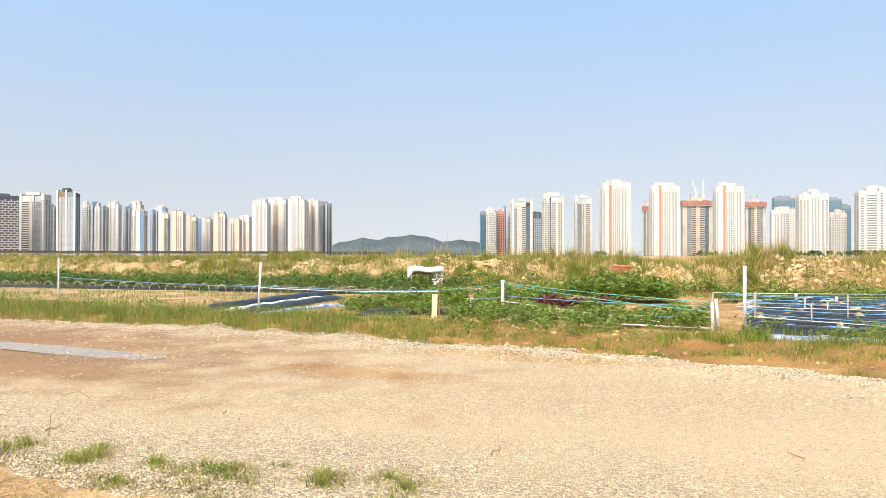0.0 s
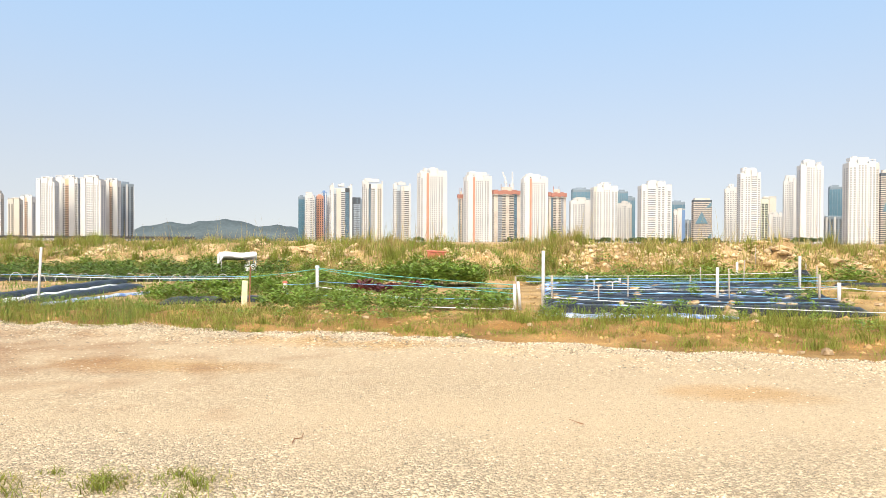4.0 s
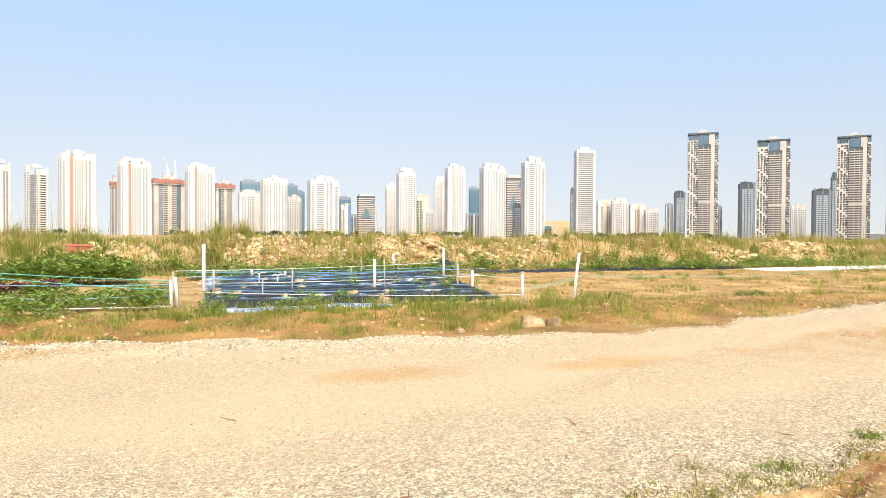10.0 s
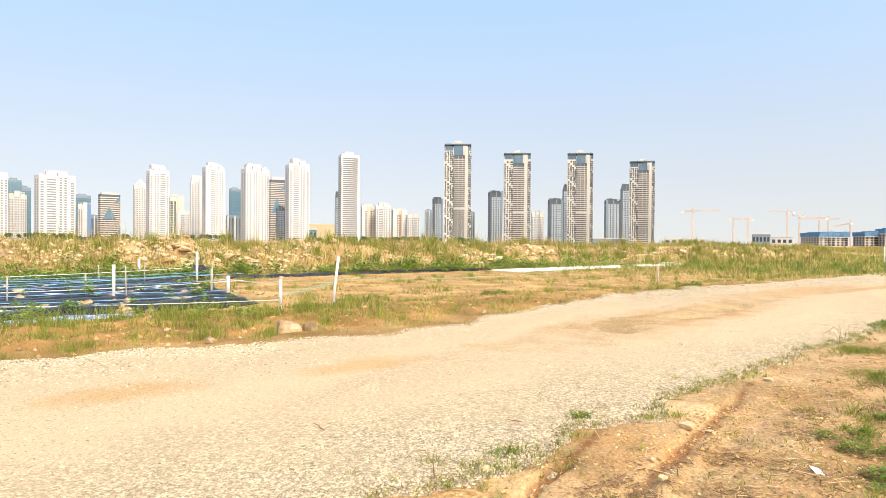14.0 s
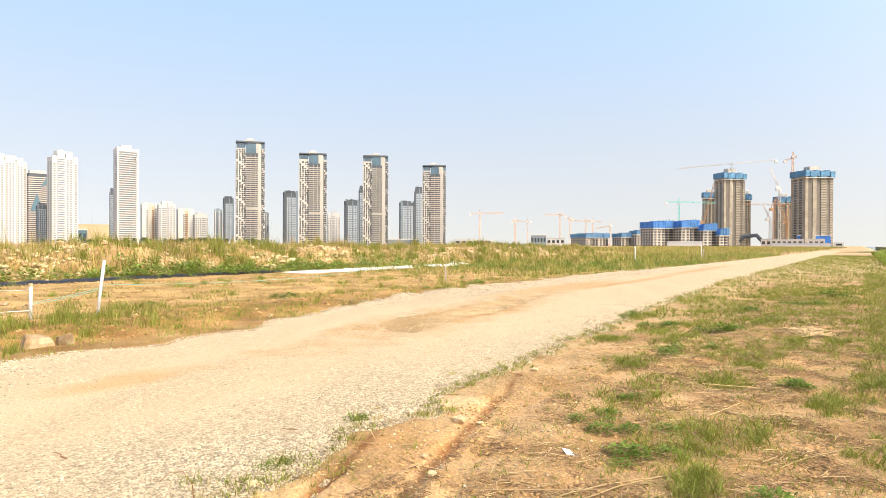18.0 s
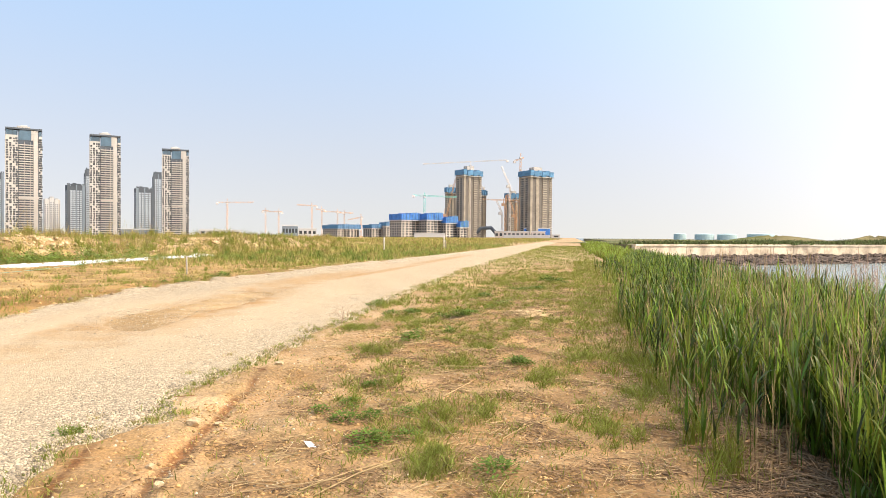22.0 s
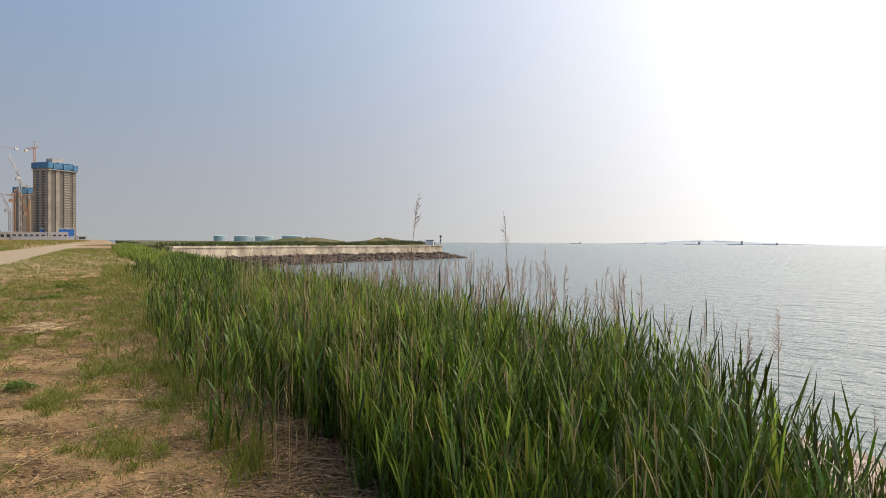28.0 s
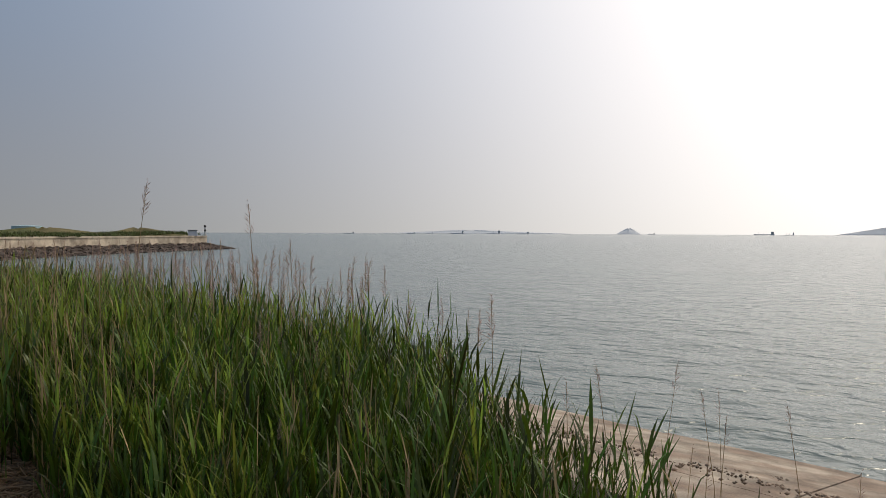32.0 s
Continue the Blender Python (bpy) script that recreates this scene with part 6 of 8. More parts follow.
ridge(45.4, 27.6, 48.0, 28.2, 1.9, 0.07, FILMWHITE, "crumpled pale blue end of the plastic sheet", 48, "plastic_sheet")


def rock(x, y, sx, sy, sz, seed, mat=STONE, label="pale buff field stone lying on the soil", turn=0.0, name="stone", sink=0.25, extra=0.0, rugged=1.0):
    r = random.Random(seed)
    bm = bmesh.new()
    bmesh.ops.create_icosphere(bm, subdivisions=2 if sx > 0.25 else 1, radius=0.5)
    off = Vector((r.random() * 9, r.random() * 9, r.random() * 9))
    for v_ in bm.verts:
        k = 1 + rugged * (0.55 * noise.noise(v_.co * 1.9 + off) + 0.35 * noise.noise(v_.co * 4.5 + off))
        v_.co = Vector((v_.co.x * sx * k, v_.co.y * sy * k, max(v_.co.z * sz * k, -sz * 0.35)))
    me = bpy.data.meshes.new(name)
    bm.to_mesh(me)
    bm.free()
    me.materials.append(mat)
    ob = new(name, me)
    ob.matrix_basis = pose(x, y, zat(x, y) + sz * (0.35 - sink * 0.3) + extra, 0, 0, turn)
    return tagged(ob, label, "stone", "field stones")


def slab_rock(x, y, sx, sy, sz, turn, tilt, label):
    """An angular broken slab: a sharp hull with a leaning flat top and chipped ends."""
    r = random.Random(int(x * 100))
    b_ = Build()
    outline = ((-0.5, -0.42), (0.05, -0.5), (0.46, -0.4), (0.5, 0.3), (0.1, 0.48), (-0.46, 0.42))
    rings = []
    for z, s in ((-0.3, 1.05), (0.1, 1.0), (0.45, 0.86), (0.5, 0.72)):
        rings.append([(px * s * sx * r.uniform(0.94, 1.06), py * s * sy * r.uniform(0.94, 1.06), sz * (z + (0.0 if z < 0 else -0.3 * px + 0.1 * py) * (z + 0.3))) for px, py in outline])
    b_.rings(rings)
    me = b_.mesh("boulder")
    me.materials.append(STONE)
    ob = new("boulder", me)
    ob.matrix_basis = pose(x, y, zat(x, y) + sz * 0.24, tilt, 0, turn)
    tagged(ob, label, "stone", "field stones")


slab_rock(9.55, 8.0, 0.42, 0.30, 0.21, -32, 6, "large angular buff slab beside the track")
slab_rock(9.84, 7.78, 0.2, 0.22, 0.2, 100, -6, "angular buff rock beside the track")
rock(7.91, 8.16, 0.22, 0.16, 0.14, 3); rock(7.6, 8.3, 0.13, 0.1, 0.08, 4); rock(7.4, 8.5, 0.1, 0.08, 0.07, 5)
rock(9.79, 12.67, 0.42, 0.26, 0.24, 6); rock(10.2, 12.4, 0.2, 0.2, 0.16, 7)
rnd = random.Random(77)
for k in range(46):
    u, v = rnd.uniform(0.4, 8.6), 15.3 + rnd.randrange(10) * 0.98 + rnd.uniform(-0.15, 0.3)
    x, y = xy(u, v + (u - 0.4) * 0.1)
    rock(x, y, rnd.uniform(0.14, 0.30), rnd.uniform(0.12, 0.2), rnd.uniform(0.10, 0.16), 100 + k, label="buff stone weighing down the black film", extra=0.13)
for k in range(60):
    u, v = rnd.uniform(-16, 26), rnd.uniform(11.0, 14.6)
    s = rnd.uniform(0.06, 0.16)
    rock(*xy(u, v), s, s * rnd.uniform(0.6, 1), s * 0.7, 200 + k)
for k in range(120):
    if k % 9 == 0:
        uc, off_ = rnd.uniform(-36, 70), rnd.uniform(0.6, 4.2)
    u = uc + rnd.gauss(0, 0.7)
    v = float(berm_foot(u)) + off_ + rnd.gauss(0, 0.45)
    s = rnd.uniform(0.2, 0.62) * (1.7 if k % 9 == 4 else 1.0)
    rock(*xy(u, v), s * 1.4, s, s * 0.55, 300 + k, BANKROCK, label="pale sandy clod of earth in the bank", turn=rnd.uniform(0, 180), name="boulder", sink=0.9, rugged=1.5)

# white cover on hoops, crate, bags, litter
cover = tagged(new("garden_canopy"), "white sheet thrown over a low pipe frame in the garden", "canopy")
b = Build()
rings = []
for i in range(13):
    s = i / 12
    x = -0.95 + 1.9 * s
    sag = 0.06 * math.sin(s * math.pi * 2.5)
    rings.append([(x, -0.62, 0.72 - (0.16 if i in (0, 12) else 0.0) + sag * 0.3), (x, -0.55, 0.92 + sag), (x, 0, 1.02 + sag * 0.5), (x, 0.55, 0.92), (x, 0.62, 0.6), (x, 0.55, 0.88), (x, 0, 0.98 + sag * 0.5), (x, -0.55, 0.88 + sag)])
b.rings(rings)
part("sheet", b, FILMWHITE, cover, smooth=True)
for sx in (-0.85, 0.55, 0.9):
    for sy in (-0.5, 0.5):
        b = Build(); b.tube([(sx, sy, -0.1), (sx, sy, 0.9)], 0.025, 8); part("leg", b, PVC, cover)
b = Build(); b.soft_box(0.35, -0.3, 0.0, 0.95, 0.3, 0.42, 0.05); part("white_bin", b, FILMWHITE, cover)
b = Build(); b.soft_box(-1.0, -0.6, 0.45, -0.96, 0.55, 0.93, 0.01); part("hanging_flap", b, FILMWHITE, cover)
cover.matrix_basis = pose(-1.2, 30.3, zat(-1.2, 30.3) + 0.22, 0, 0, 8) @ Matrix.Diagonal((0.8, 0.8, 0.85, 1))
crate = tagged(new("plastic_crate"), "red plastic crate on the foot of the bank", "crate")
b = Build(); b.soft_box(-0.5, -0.2, 0, 0.5, 0.2, 0.34, 0.03); part("body", b, REDBOX, crate)
b = Build(); b.soft_box(-0.54, -0.24, 0.34, 0.54, 0.24, 0.38, 0.01); part("rim", b, REDBOX, crate)
crate.matrix_basis = pose(7.75, 30.6, zat(7.75, 30.6) + 0.0, 4, 3, -8)
rock(19.6, 21.3, 0.75, 0.45, 0.5, 500, BLACKBAG, "crumpled black plastic bag beside the beds", name="plastic_bag", extra=0.2)
rock(6.95, 15.0, 0.7, 0.4, 0.22, 501, BLACKBAG, "bunched black film at the end of the bed", name="film_bundle")
litter = Build()
litter.add([(-0.09, -0.05, 0), (0.09, -0.045, 0.01), (0.10, 0.05, 0.03), (-0.08, 0.055, 0.012), (-0.09, -0.05, -0.006), (0.09, -0.045, 0.004), (0.10, 0.05, 0.024), (-0.08, 0.055, 0.006)],
           [(0, 1, 2, 3), (7, 6, 5, 4), (0, 4, 5, 1), (1, 5, 6, 2), (2, 6, 7, 3), (3, 7, 4, 0)])
tagged(part("litter", litter, LITTER, at=pose(5.75, 0.0, zat(5.75, 0.0) + 0.012, 1, -2, 20) @ Matrix.Diagonal((0.7, 0.6, 0.6, 1))), "scrap of white packaging on dry soil", "litter")


# ---------------------------------------------------------------- crops
def leafy(seed, n_, rad, hgt, leaf, mat, droop=0.5):
    """A leafy plant: stalks with broad folded leaves."""
    r = random.Random(seed)
    b_ = Build()
    for k in range(n_):
        a, q = r.random() * 6.28, r.random() ** 0.7
        z = hgt * (0.25 + 0.75 * r.random()) * (1 - 0.45 * q * q)
        p = Vector((rad * q * math.cos(a), rad * q * math.sin(a), z))
        d = Vector((math.cos(a + r.uniform(-.7, .7)), math.sin(a + r.uniform(-.7, .7)), r.uniform(-droop, 0.7))).normalized() * leaf * r.uniform(0.7, 1.3)
        s = d.cross(Vector((0, 0, 1))).normalized() * leaf * 0.33
        up = Vector((0, 0, leaf * 0.12))
        b_.add([p, p + d * 0.5 + s + up, p + d, p + d * 0.5 - s + up, p + d * 0.5], [(0, 4, 1), (4, 2, 1), (0, 3, 4), (4, 3, 2)])
    st = Build()
    for k in range(4):
        a = r.random() * 6.28
        st.tube([(0, 0, -0.04), (rad * 0.4 * math.cos(a), rad * 0.4 * math.sin(a), hgt * 0.7)], 0.008, 3)
    pair = b_.mesh("foliage"), st.mesh("stem")
    for me in pair:
        me.materials.append(mat)
    return pair


LEAFDARK = material("potato_leaf", (0.115, 0.18, 0.035), 0.5, 0.2, 3, 15, 0, rand=0.45, island=True, through_light=0.25, hue=0.02)
POTATO = [leafy(60 + k, 170, 0.42, 0.6, 0.14, LEAFDARK) for k in range(4)]
BUSHY = [leafy(k, 150, 0.42, 0.55, 0.17, LEAF) for k in range(4)]
SEEDLING = [leafy(10 + k, 34, 0.16, 0.34, 0.13, LEAF) for k in range(3)]
LETTUCE = [leafy(20 + k, 60, 0.24, 0.22, 0.16, LEAFRED, 0.1) for k in range(2)]
TALL = [leafy(30 + k, 190, 0.38, 0.85, 0.2, LEAF) for k in range(3)]
VERGEWEED = [leafy(40 + k, 70, 0.13, 0.16 + 0.05 * k, 0.05, LEAF, 0.3) for k in range(3)]
rnd = random.Random(9)


def plant(meshes, u, v, s, label, extra=0.0, name="crop_plant", cat="plant", group="crops"):
    x, y = xy(u, v)
    leaves, stems = rnd.choice(meshes)
    ob = new(name, leaves if name == "weed" else None)
    if name != "weed":
        part("foliage", leaves, None, ob)["kind"] = "stuff"
        part("stem", stems, None, ob)
    ob.matrix_basis = pose(x, y, zat(x, y) + extra, 0, 0, rnd.uniform(0, 360)) @ Matrix.Diagonal((s, s, s * rnd.uniform(0.85, 1.15), 1))
    tagged(ob, label, cat, group, "stuff" if name == "weed" else "")


for row, v0 in enumerate((14.7, 15.6, 16.6, 17.8, 19.0)):
    for k in range(12):
        if rnd.random() < 0.85:
            plant(BUSHY, -5.6 + k * 0.46 + rnd.uniform(-.15, .15), v0 + k * 0.1 + rnd.uniform(-.2, .2), rnd.uniform(0.5, 0.8), "low leafy green bean plant in the plot")
for k in range(8):
    plant(LETTUCE, -5.0 + (k % 4) * 0.5 + rnd.uniform(-.1, .1), 20.6 + (k // 4) * 0.6, 1.3, "dark red lettuce in the plot", group="lettuces")
for k in range(18):
    plant(TALL, -4.6 + (k % 6) * 0.55 + rnd.uniform(-.15, .15), 23.4 + (k // 6) * 0.8, rnd.uniform(0.85, 1.15), "bushy dark green pepper plant in the plot")
for row, v0 in enumerate((23.9, 25.3, 26.8, 28.4)):
    for k in range(34):
        plant(POTATO, -44 + k * 1.0 + rnd.uniform(-.2, .2), v0 + (k - 17) * 0.06 + rnd.uniform(-.2, .2), rnd.uniform(0.85, 1.35), "leafy dark green potato plant in a row")
for k in range(70):
    plant(BUSHY, rnd.uniform(-10.5, -5.6), rnd.uniform(16.5, 27), rnd.uniform(0.5, 0.95), "spreading green vine in the weedy plot")
for k in range(52):
    row = rnd.randrange(10)
    u = rnd.uniform(0.5, 8.4)
    plant(SEEDLING, u, 15.4 + row * 0.98 + (u - 0.4) * 0.1, rnd.uniform(0.45, 0.9), "young green seedling in the black film", 0.14)
for k in range(44):
    plant(BUSHY, 0.2 + k * 0.24, 25.4 + 0.03 * k + rnd.uniform(-.4, .5), rnd.uniform(0.6, 0.95), "leafy green pepper plant behind the beds")
for k in range(60):
    u = 11 + k * 0.5
    plant(SEEDLING, u, float(berm_foot(u)) - 0.6 + rnd.uniform(-.3, .3), rnd.uniform(0.9, 1.6), "low green weed along the foot of the bank", name="weed", group="weeds")

for k in range(280):
    u = rnd.uniform(-30, 42)
    plant(VERGEWEED, u, float(berm_foot(u)) + rnd.uniform(-0.9, 2.4) * rnd.random(), rnd.uniform(1.6, 3.4), "leafy green weed on the foot of the bank", name="weed", group="weeds")
for k in range(90):
    plant(VERGEWEED, rnd.uniform(-26, 6), rnd.uniform(12.4, 15.4), rnd.uniform(0.7, 1.8), "leafy green weed on the verge", name="weed", group="weeds")

# small hoops over the left rows
for k in range(34):
    u, v = -34 + k * 0.9, 22.6 + k * 0.08
    x, y = xy(u, v)
    b = Build()
    b.tube([(0.24 * math.cos(math.pi * j / 8), 0, 0.36 * math.sin(math.pi * j / 8) - 0.04) for j in range(9)], 0.011, 5)
    tagged(part("tunnel_hoop", b, PVC, at=pose(x, y, zat(x, y), 0, 0, rnd.uniform(-25, 25))), "thin white hoop pushed into the bed", "hoop", "tunnel hoops")

# ---------------------------------------------------------------- grass, reeds, straw, stones
RS = np.random.RandomState(12)


def blades(name, u, v, h, w, mat, lean=0.5, label="", cat="grass", kind="stuff", segs=2, base=None, dirs=None, extra_z=0.0):
    """Many tapering blades rooted on the ground, each bending over to one side."""
    n_ = len(u)
    z = height(u, v) - 0.02 + extra_z if base is None else base
    x, y = u * UX - v * UY, u * UY + v * UX
    a = RS.rand(n_) * 6.283 if dirs is None else dirs
    side = RS.rand(n_) * 6.283
    bend = lean * h * (0.25 + RS.rand(n_))
    verts = []
    for s in range(segs + 1):
        t = s / segs
        px = x + np.cos(a) * bend * t ** 1.8
        py = y + np.sin(a) * bend * t ** 1.8
        pz = z + h * t * (1 - 0.22 * lean * t)
        ww = w * (1 - t) ** 0.7 * 0.5
        if s < segs:
            verts += [np.stack([px - np.cos(side) * ww, py - np.sin(side) * ww, pz], -1), np.stack([px + np.cos(side) * ww, py + np.sin(side) * ww, pz], -1)]
        else:
            verts += [np.stack([px, py, pz], -1)]
    vs_ = np.stack(verts, 1)
    k = vs_.shape[1]
    o = (np.arange(n_) * k)[:, None]
    loops = []
    for s in range(segs - 1):
        loops.append(o + np.array([2 * s, 2 * s + 1, 2 * s + 3, 2 * s + 2]))
    tri = o + np.array([2 * segs - 2, 2 * segs - 1, 2 * segs])
    per = np.concatenate(loops + [tri], 1)
    sizes = np.tile([4] * (segs - 1) + [3], n_)
    me = np_mesh(name, vs_.reshape(-1, 3), per.ravel(), sizes)
    return tagged(part(name, me, mat), label, cat, kind=kind)


def patchy(n_, u0, u1, v0, v1, size, cut, tight=0.0):
    """Random places that gather in patches."""
    u, v = RS.uniform(u0, u1, n_ * 4), RS.uniform(v0, v1, n_ * 4)
    keep = rough(u * 1.0 + 31, v * 1.0, size) + RS.normal(0, 0.2, n_ * 4) > cut
    return u[keep][:n_], v[keep][:n_]


def H(n_, lo, hi):
    return RS.uniform(lo, hi, n_)


def grass(name, n_, area, size, cut, hl, w, mat, lean, label, extra=None):
    u, v = patchy(n_, *area, size, cut)
    if extra is not None:
        ok = extra(u, v)
        u, v = u[ok], v[ok]
    return blades(name, u, v, H(len(u), *hl), H(len(u), *w), mat, lean, label)


bare = lambda u, v: off_road(u, v) & ~((u < 9.5 + RS.rand(len(u))) & (v > 2.35) & (v < 3.85) & (RS.rand(len(u)) < 0.75))
off_road = lambda u, v: (v < road_edges(u)[0] + 0.15 * RS.rand(len(u))) | (v > road_edges(u)[1] - 0.1)
def clumps(name, u, v, per, spread, hl, w, mat, lean, label, segs=2, lift=0.0):
    """Tufts: blades gathered round each place, tallest in the middle."""
    k = np.maximum(3, (per * RS.uniform(0.4, 1.5, len(u))).astype(int))
    sp = np.repeat(spread * RS.uniform(0.4, 1.3, len(u)), k)
    r_, a = np.abs(RS.normal(0, 1, len(sp))), RS.rand(len(sp)) * 6.283
    size = np.repeat(RS.uniform(0.6, 1.15, len(u)), k)
    cu, cv = np.repeat(u, k) + np.cos(a) * r_ * sp * 1.4, np.repeat(v, k) + np.sin(a) * r_ * sp
    return blades(name, cu, cv, H(len(cu), *hl) * size * np.exp(-0.25 * r_ * r_), H(len(cu), *w), mat, lean, label, segs=segs, extra_z=lift)


def spots(n_, u0, u1, v0, v1):
    u, v = RS.uniform(u0, u1, n_), RS.uniform(v0, v1, n_)
    ok = off_road(u, v)
    return u[ok], v[ok]


# verge beyond the track
grass("verge_grass", 20000, (-24, 34, 9.6, 14.6), 2.2, 0.35, (0.05, 0.2), (0.006, 0.014), YGRASS, 0.8, "green verge grass along the gravel track", off_road)
grass("verge_dry_grass", 9000, (-24, 40, 9.6, 15.0), 1.6, 0.1, (0.03, 0.14), (0.005, 0.010), DRYGRASS, 1.0, "dry yellow verge grass along the gravel track", off_road)
clumps("verge_tufts", *spots(150, -20, 9, 10.6, 14.8), 110, 0.16, (0.12, 0.34), (0.006, 0.013), YGRASS, 0.6, "upright green tufts on the verge")
grass("plot_edge_grass", 34000, (-26, 12, 11.2, 15.0), 1.1, 0.05, (0.03, 0.14), (0.006, 0.014), YGRASS, 0.8, "low green weeds along the front of the plots")
clumps("verge_olive_tufts", *spots(45, -20, 12, 10.8, 14.8), 90, 0.2, (0.08, 0.25), (0.006, 0.012), DRYGRASS, 0.7, "olive dry tufts on the verge")
grass("verge_tall_grass", 6500, (-26, -7, 11.6, 15.2), 1.5, 0.1, (0.15, 0.5), (0.006, 0.014), GRASS, 0.55, "tall green grass at the edge of the left plot", off_road)
grass("tussock_grass", 3000, (-1, 9, 12.2, 14.6), 1.1, 0.5, (0.18, 0.48), (0.008, 0.016), YGRASS, 0.45, "upright green tussocks before the beds")
grass("field_grass", 13000, (9, 80, 10.8, 28.6), 2.0, 0.45, (0.04, 0.2), (0.010, 0.022), DRYGRASS, 0.8, "dry grass scattered over the ochre field", off_road)
clumps("field_tufts", *spots(260, 8, 70, 11.2, 28), 100, 0.28, (0.10, 0.38), (0.008, 0.018), YGRASS, 0.6, "green tufts scattered over the ochre field")
clumps("field_olive_tufts", *spots(170, 8, 80, 11.2, 28), 90, 0.4, (0.08, 0.32), (0.010, 0.022), DRYGRASS, 0.7, "olive dry tufts scattered over the ochre field")
grass("far_dry_field", 16000, (34, 130, 11.5, 29), 3.0, 0.0, (0.1, 0.45), (0.02, 0.04), DRYGRASS, 0.6, "dry yellow grass over the far part of the field", off_road)
grass("far_green_field", 22000, (30, 130, 11.5, 29), 5.0, 0.0, (0.1, 0.45), (0.02, 0.04), YGRASS, 0.7, "green weeds over the far part of the field", off_road)
clumps("far_field_tufts", *spots(260, 36, 130, 12, 28), 90, 0.7, (0.2, 0.7), (0.02, 0.05), GRASS, 0.6, "dark green clumps of weeds over the far part of the field")
grass("left_field_grass", 16000, (-50, -5, 14.5, 27), 4.0, 0.0, (0.06, 0.3), (0.012, 0.025), GRASS, 0.7, "weeds between the left beds")
grass("verge_olive_grass", 9000, (-26, -5, 11.4, 15.4), 1.8, 0.0, (0.10, 0.36), (0.006, 0.013), YGRASS, 0.7, "yellow-green weeds at the edge of the left plot", off_road)
grass("verge_straw_grass", 5000, (-26, -4, 11.6, 15.4), 1.2, 0.2, (0.12, 0.42), (0.005, 0.010), DRYGRASS, 0.6, "dry stalks among the weeds of the left plot", off_road)
# the bank
def bank(n_, lo, hi, u0=-60, u1=130, shift=0.0, cut=-0.2):
    u = RS.uniform(u0, u1, n_)
    v = berm_foot(u) + RS.uniform(lo, hi, n_)
    keep = rough(u + shift, v, 2.4) + RS.normal(0, 0.25, n_) > cut
    return u[keep], v[keep]


u, v = bank(110000, -0.3, 8)
blades("bank_dry_grass", u, v, H(len(u), 0.10, 0.50), H(len(u), 0.014, 0.036), DRYGRASS, 0.6, "dry yellow grass over the earth bank")
u, v = bank(100000, -0.8, 7, shift=40.0, cut=-0.12)
blades("bank_green_grass", u, v, H(len(u), 0.10, 0.42), H(len(u), 0.014, 0.036), YGRASS, 0.6, "green grass over the earth bank")
u, v = bank(45000, -0.6, 6, -60, 2, shift=15.0, cut=-0.1)
blades("bank_west_green", u, v, H(len(u), 0.12, 0.5), H(len(u), 0.014, 0.034), GRASS, 0.6, "fresh green grass over the western part of the bank")
u = RS.uniform(-60, 110, 60000)
v = berm_foot(u) + RS.uniform(0.2, 7.5, 60000)
ok = rough(u + 9, v, 2.2) > 0.45
u, v = u[ok], v[ok]
blades("bank_tall_green", u[::2] + 0.3, v[::2], H(len(u[::2]), 0.25, 0.8), H(len(u[::2]), 0.014, 0.03), YGRASS, 0.45, "tall green grass along the crest of the bank", segs=3)
blades("bank_tall_grass", u, v, H(len(u), 0.25, 0.9), H(len(u), 0.012, 0.028), DRYGRASS, 0.45, "tall pale grass stalks along the crest of the bank", segs=3)
u = 60 + 700 * RS.rand(44000) ** 1.7
v = RS.uniform(11.5, 46, 44000) + RS.rand(44000) ** 2 * 0.25 * u
odd = rough(u, v, 14) + RS.normal(0, 0.3, len(u)) > 0.0
blades("far_field_grass", u[odd], v[odd], H(odd.sum(), 0.2, 0.6) * (1 + u[odd] / 500), H(odd.sum(), 0.04, 0.09) * (1 + u[odd] / 120), YGRASS, 0.5, "green grass over the far field")
odd = ~odd
blades("far_field_dry_grass", u[odd], v[odd], H(odd.sum(), 0.2, 0.7) * (1 + u[odd] / 500), H(odd.sum(), 0.04, 0.08) * (1 + u[odd] / 120), DRYGRASS, 0.5, "dry yellow grass over the far field")
u, v = RS.uniform(-250, 250, 30000), RS.uniform(40, 190, 30000)
blades("back_field_grass", u, v, H(len(u), 0.2, 0.7), H(len(u), 0.05, 0.12), DRYGRASS, 0.5, "pale dry grass of the plain behind the bank")

u = RS.choice(RS.uniform(-34, 90, 110), 340) + RS.normal(0, 0.8, 340)
v = berm_foot(u) + RS.uniform(0.3, 6.0, 340)
clumps("bank_clumps", u, v, 120, 0.34, (0.35, 1.05), (0.016, 0.032), YGRASS, 0.45, "tall green clumps of grass over the bank", segs=3)
u = RS.choice(RS.uniform(-30, 90, 40), 110) + RS.normal(0, 0.8, 110)
v = berm_foot(u) + RS.uniform(0.5, 5.5, 110)
clumps("bank_pale_clumps", u, v, 110, 0.34, (0.35, 1.05), (0.014, 0.028), DRYGRASS, 0.45, "tall pale clumps of dry grass over the bank", segs=3)
u = np.concatenate([RS.normal(c, 1.8, 70) for c in (-24, -15, -9, -5, 1, 9, 16, 24, 33, 45)])
v = berm_foot(u) + RS.uniform(1.5, 5.5, len(u))
blades("crest_stalks", u, v, H(len(u), 0.7, 2.2), H(len(u), 0.014, 0.03), DRYGRASS, 0.3, "single tall dry stalks on the crest of the bank", segs=3)

